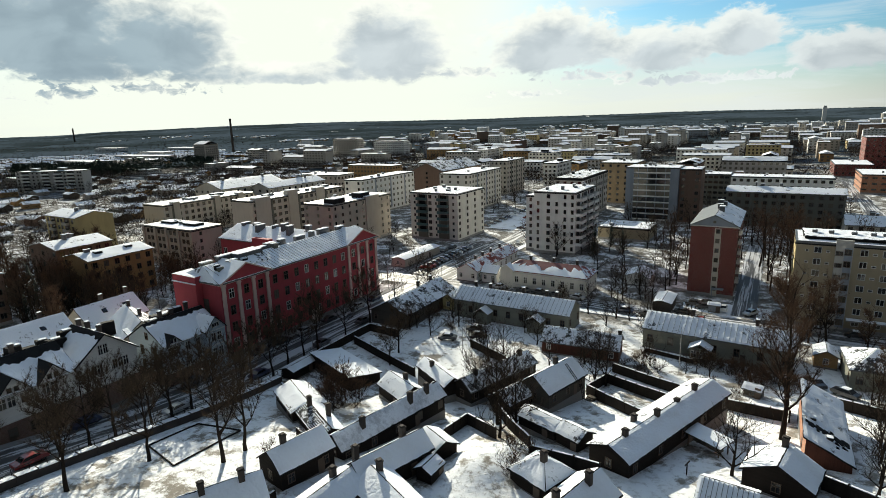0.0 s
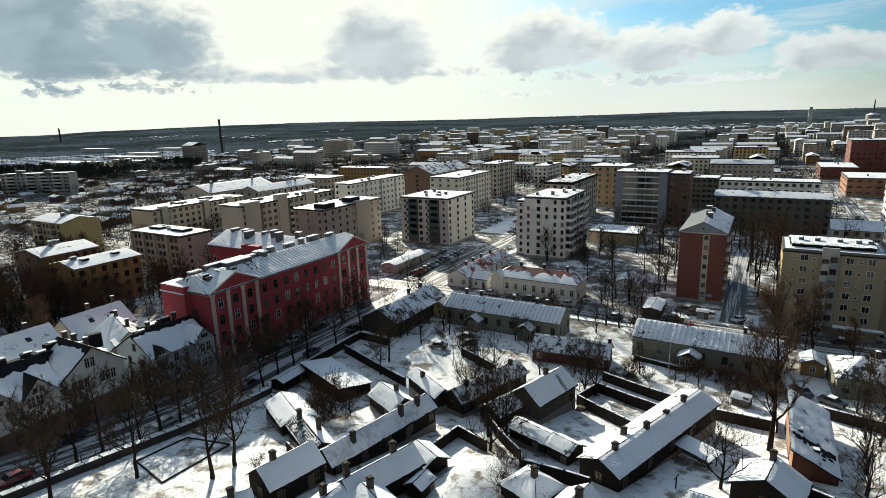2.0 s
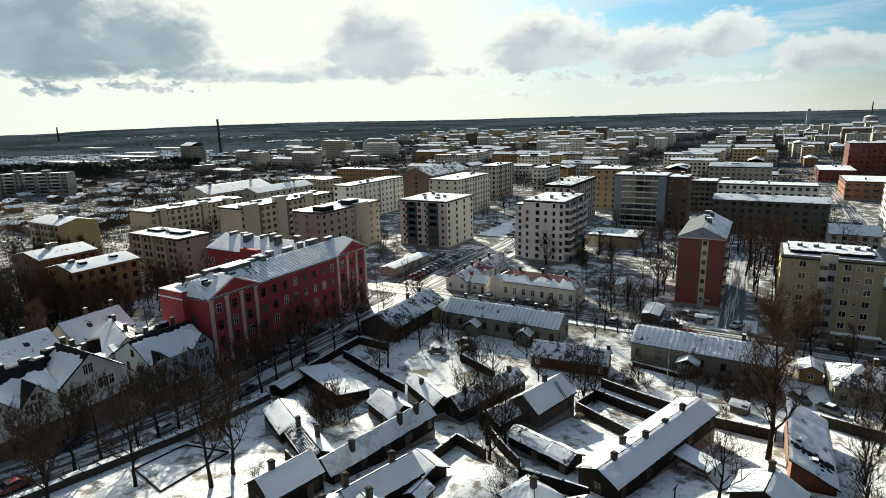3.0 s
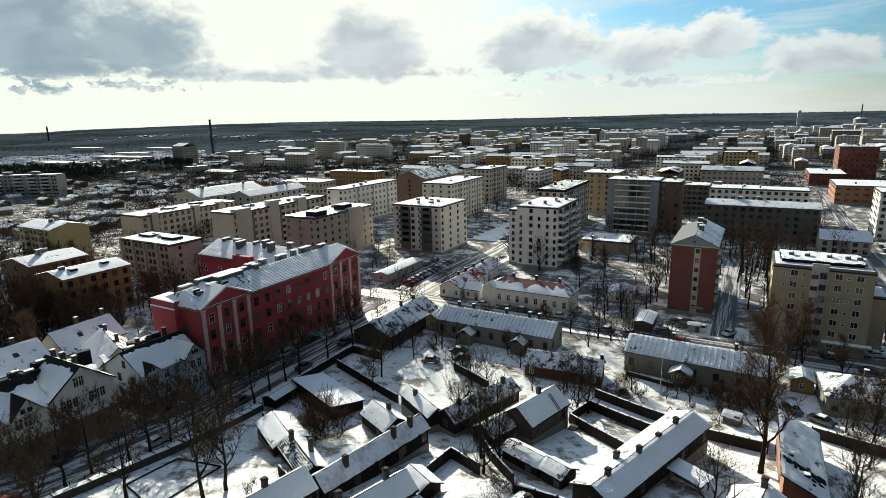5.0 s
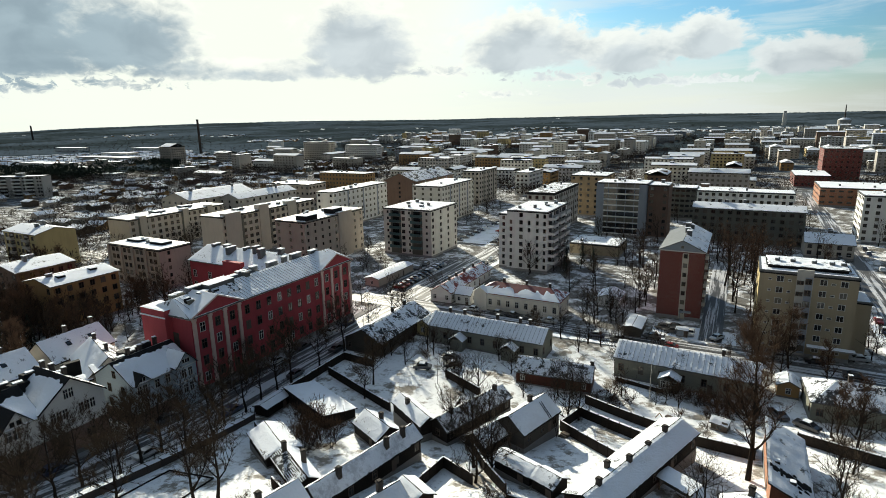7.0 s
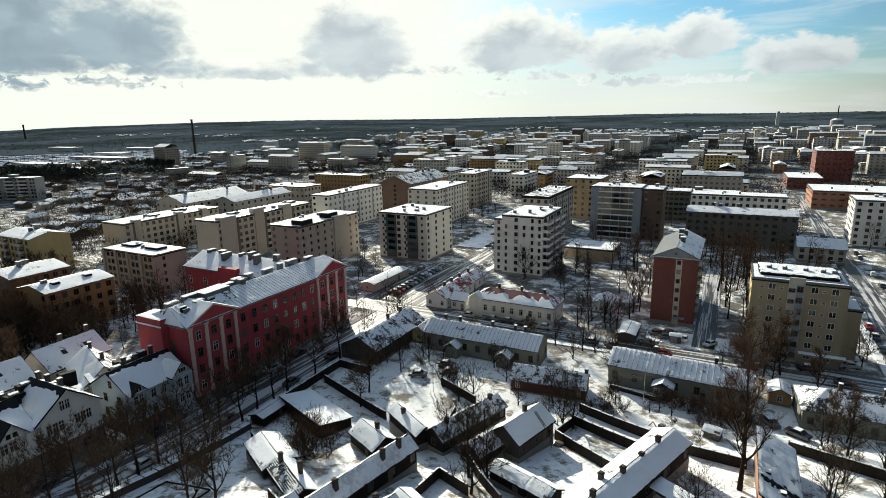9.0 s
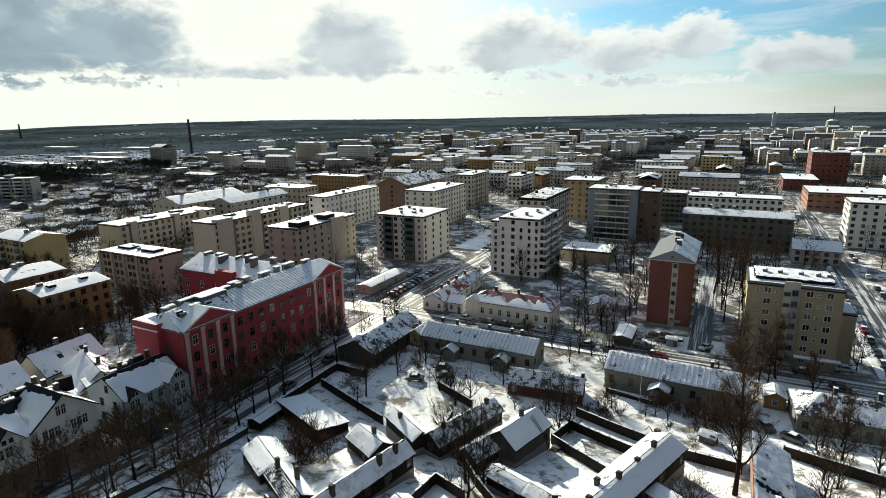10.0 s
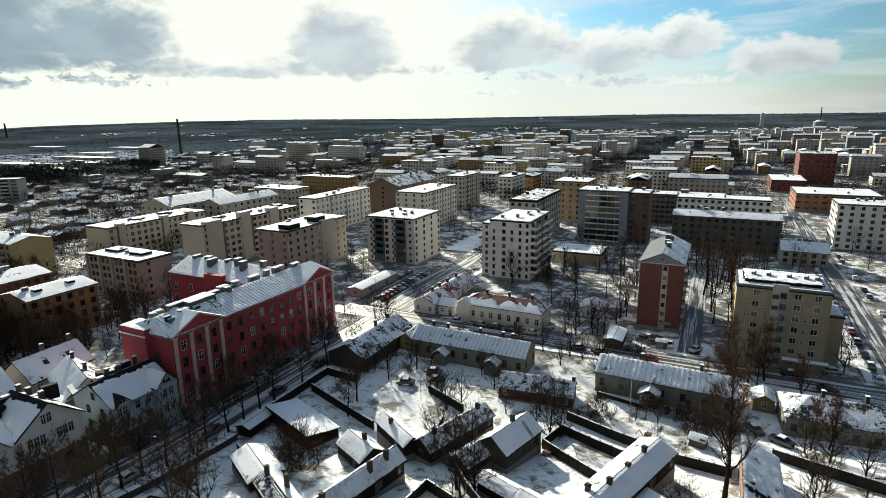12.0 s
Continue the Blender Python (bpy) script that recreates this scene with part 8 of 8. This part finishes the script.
# landmarks
for x, y, lx, ly, h, pick in ((-824, 429, 120, 26, 7, 4), (-770, 470, 60, 20, 7, 3), (-1080, 760, 110, 26, 8, 4), (-595, 254, 70, 18, 7, 2), (-599, 361, 50, 16, 6, 4), (-880, 540, 130, 24, 7, 3), (-470, 392, 40, 14, 7, 0), (-1300, 720, 90, 26, 9, 4), (-960, 610, 70, 22, 8, 4), (-700, 400, 60, 18, 6, 3)):
    far_block(x, y, lx, ly, h, pick)
far_block(-540, 640, 46, 14, 26, 0)
far_block(-470, 650, 52, 14, 22, 4)
far_block(-672, 500, 22, 22, 26, 2)
far_block(-640, 560, 24, 16, 15, 3)
stack = thing("factory_chimney", pose(-858, 695, land(-858, 695)), "tall dark factory chimney against the horizon", "chimney")
part("shaft", Shape().tube((0, 0, -2), (0, 0, 62), 2.4, 1.7, 14), SOOT, stack)
part("rim", Shape().tube((0, 0, 60.5), (0, 0, 62.6), 2.0, 2.0, 14), SOOT, stack)
stack = thing("factory_chimney", pose(-2320, 1152, land(-2320, 1152)), "slim far chimney on the wooded ridge", "chimney")
part("shaft", Shape().tube((0, 0, -2), (0, 0, 52), 3.4, 2.6, 10), SOOT, stack)
tower = thing("water_tower", pose(240, 1920, land(240, 1920)), "grey round tower block with a mast on the horizon", "tower")
part("drum", Shape().tube((0, 0, -3), (0, 0, 30), 16, 16, 20), GREY, tower)
part("dome", Shape().tube((0, 0, 30), (0, 0, 35), 16, 6, 20), SNOW, tower)
part("mast", Shape().tube((0, 0, 30), (0, 0, 70), 2.0, 1.2, 8), SOOT, tower)
tower = thing("slim_tower", pose(117, 2306, land(117, 2306)), "slim white tower on the horizon", "tower")
part("shaft", Shape().box(-6, -6, -3, 6, 6, 44), WHITE, tower)
part("head", Shape().box(-4, -4, 44, 4, 4, 50), GREY, tower)
for i in range(8):
    far_block(40 + 27 * i, 1560 + rnd.uniform(-60, 60), 22, 20, rnd.uniform(14, 24), rnd.choice((1, 4, 0, 1)))

# woods: airy clumps of bare crowns, and dark conifers towards the hills
def woods(name, label, count, near, far, mat, tall, seed, spikes, lo=66, hi=166, wide=0.5):
    r, s = random.Random(seed), Shape()
    k = 0
    while k < count:
        b, d = radians(r.uniform(lo, hi)), near + (far - near) * r.random() ** 0.8
        x, y = d * math.cos(b), d * math.sin(b)
        if noise.noise((x * 0.006, y * 0.006, 3.0)) + r.uniform(-0.35, 0.35) < (-0.05 if b > 2.25 else -0.3) or (abs(x - 44) < 13 and y > 0) or not (d > 380 or x < -215 or x > 62):
            continue
        k += 1
        z, h = land(x, y), tall * r.uniform(0.6, 1.2)
        s.face([(x - 0.009 * h, y, z - 1), (x + 0.009 * h, y, z - 1), (x, y, z + 0.7 * h)])
        for _ in range(spikes):
            a, q, e = r.uniform(0, 6.283), math.sqrt(r.random()), r.uniform(-1, 1)
            o = Vector((math.cos(a) * q, math.sin(a) * q, e * math.sqrt(max(0.0, 1 - q * q))))
            c = Vector((x, y, z + h * 0.62)) + Vector((o.x * 0.30, o.y * 0.30, o.z * 0.34)) * h
            t = (o + Vector((r.uniform(-0.5, 0.5), r.uniform(-0.5, 0.5), 0.7))).normalized() * h * r.uniform(0.10, 0.24)
            n = Vector((r.uniform(-1, 1), r.uniform(-1, 1), r.uniform(-0.4, 0.4))) * wide * h * 0.1
            s.face([c - n, c + n, c + t])
    return tagged(new(name, s.mesh(name, mat)), label, "woods", kind="stuff")


woods("bare_trees", "bare brown trees among the houses of the town", 3400, 190, 900, FAR_TWIG, 9, 1, 44, wide=0.2)
woods("street_trees", "bare brown trees between distant blocks of flats", 8600, 330, 1500, FAR_TWIG, 10, 5, 24, lo=72, hi=128, wide=0.36)
woods("town_woods", "brown leafless woods between distant houses", 8500, 600, 2300, FAR_TWIG, 7, 2, 10, wide=0.9)
woods("garden_trees", "bare brown trees round distant houses", 3000, 250, 760, FAR_TWIG, 9, 6, 40, lo=126, hi=166, wide=0.2)
woods("spruce_wood", "dark conifer wood before the far rows of houses", 1500, 680, 850, NEEDLE, 12, 9, 26, lo=143, hi=158, wide=0.9)


def forest(name, label, count, near, far, mat, seed):
    """A canopy of low uneven cones that merge into one another."""
    r, s = random.Random(seed), Shape()
    for _ in range(count):
        b, d = radians(r.uniform(64, 168)), near + (far - near) * r.random() ** 0.7
        x, y = d * math.cos(b), d * math.sin(b)
        if noise.noise((x * 0.0035, y * 0.0035, 3.0)) < -0.05 + 0.1 * r.random() - 2 * (d - near) / (far - near) - max(0.0, b - 2.3):
            continue
        z, h, q = land(x, y), r.uniform(1.5, 3.6), r.uniform(14, 28)
        k = len(s.v)
        n = 6
        s.v += [(x + q * r.uniform(0.7, 1.2) * math.cos(6.283 * i / n), y + q * r.uniform(0.7, 1.2) * math.sin(6.283 * i / n), z - 1 + h * r.uniform(0.0, 0.45)) for i in range(n)]
        s.v.append((x + r.uniform(-2, 2), y + r.uniform(-2, 2), z + h))
        s.f += [(k + i, k + (i + 1) % n, k + n) for i in range(n)]
    s.m = [0] * len(s.f)
    me = s.mesh(name, mat)
    me.polygons.foreach_set("use_smooth", [True] * len(me.polygons))
    return tagged(new(name, me), label, "woods", kind="stuff")


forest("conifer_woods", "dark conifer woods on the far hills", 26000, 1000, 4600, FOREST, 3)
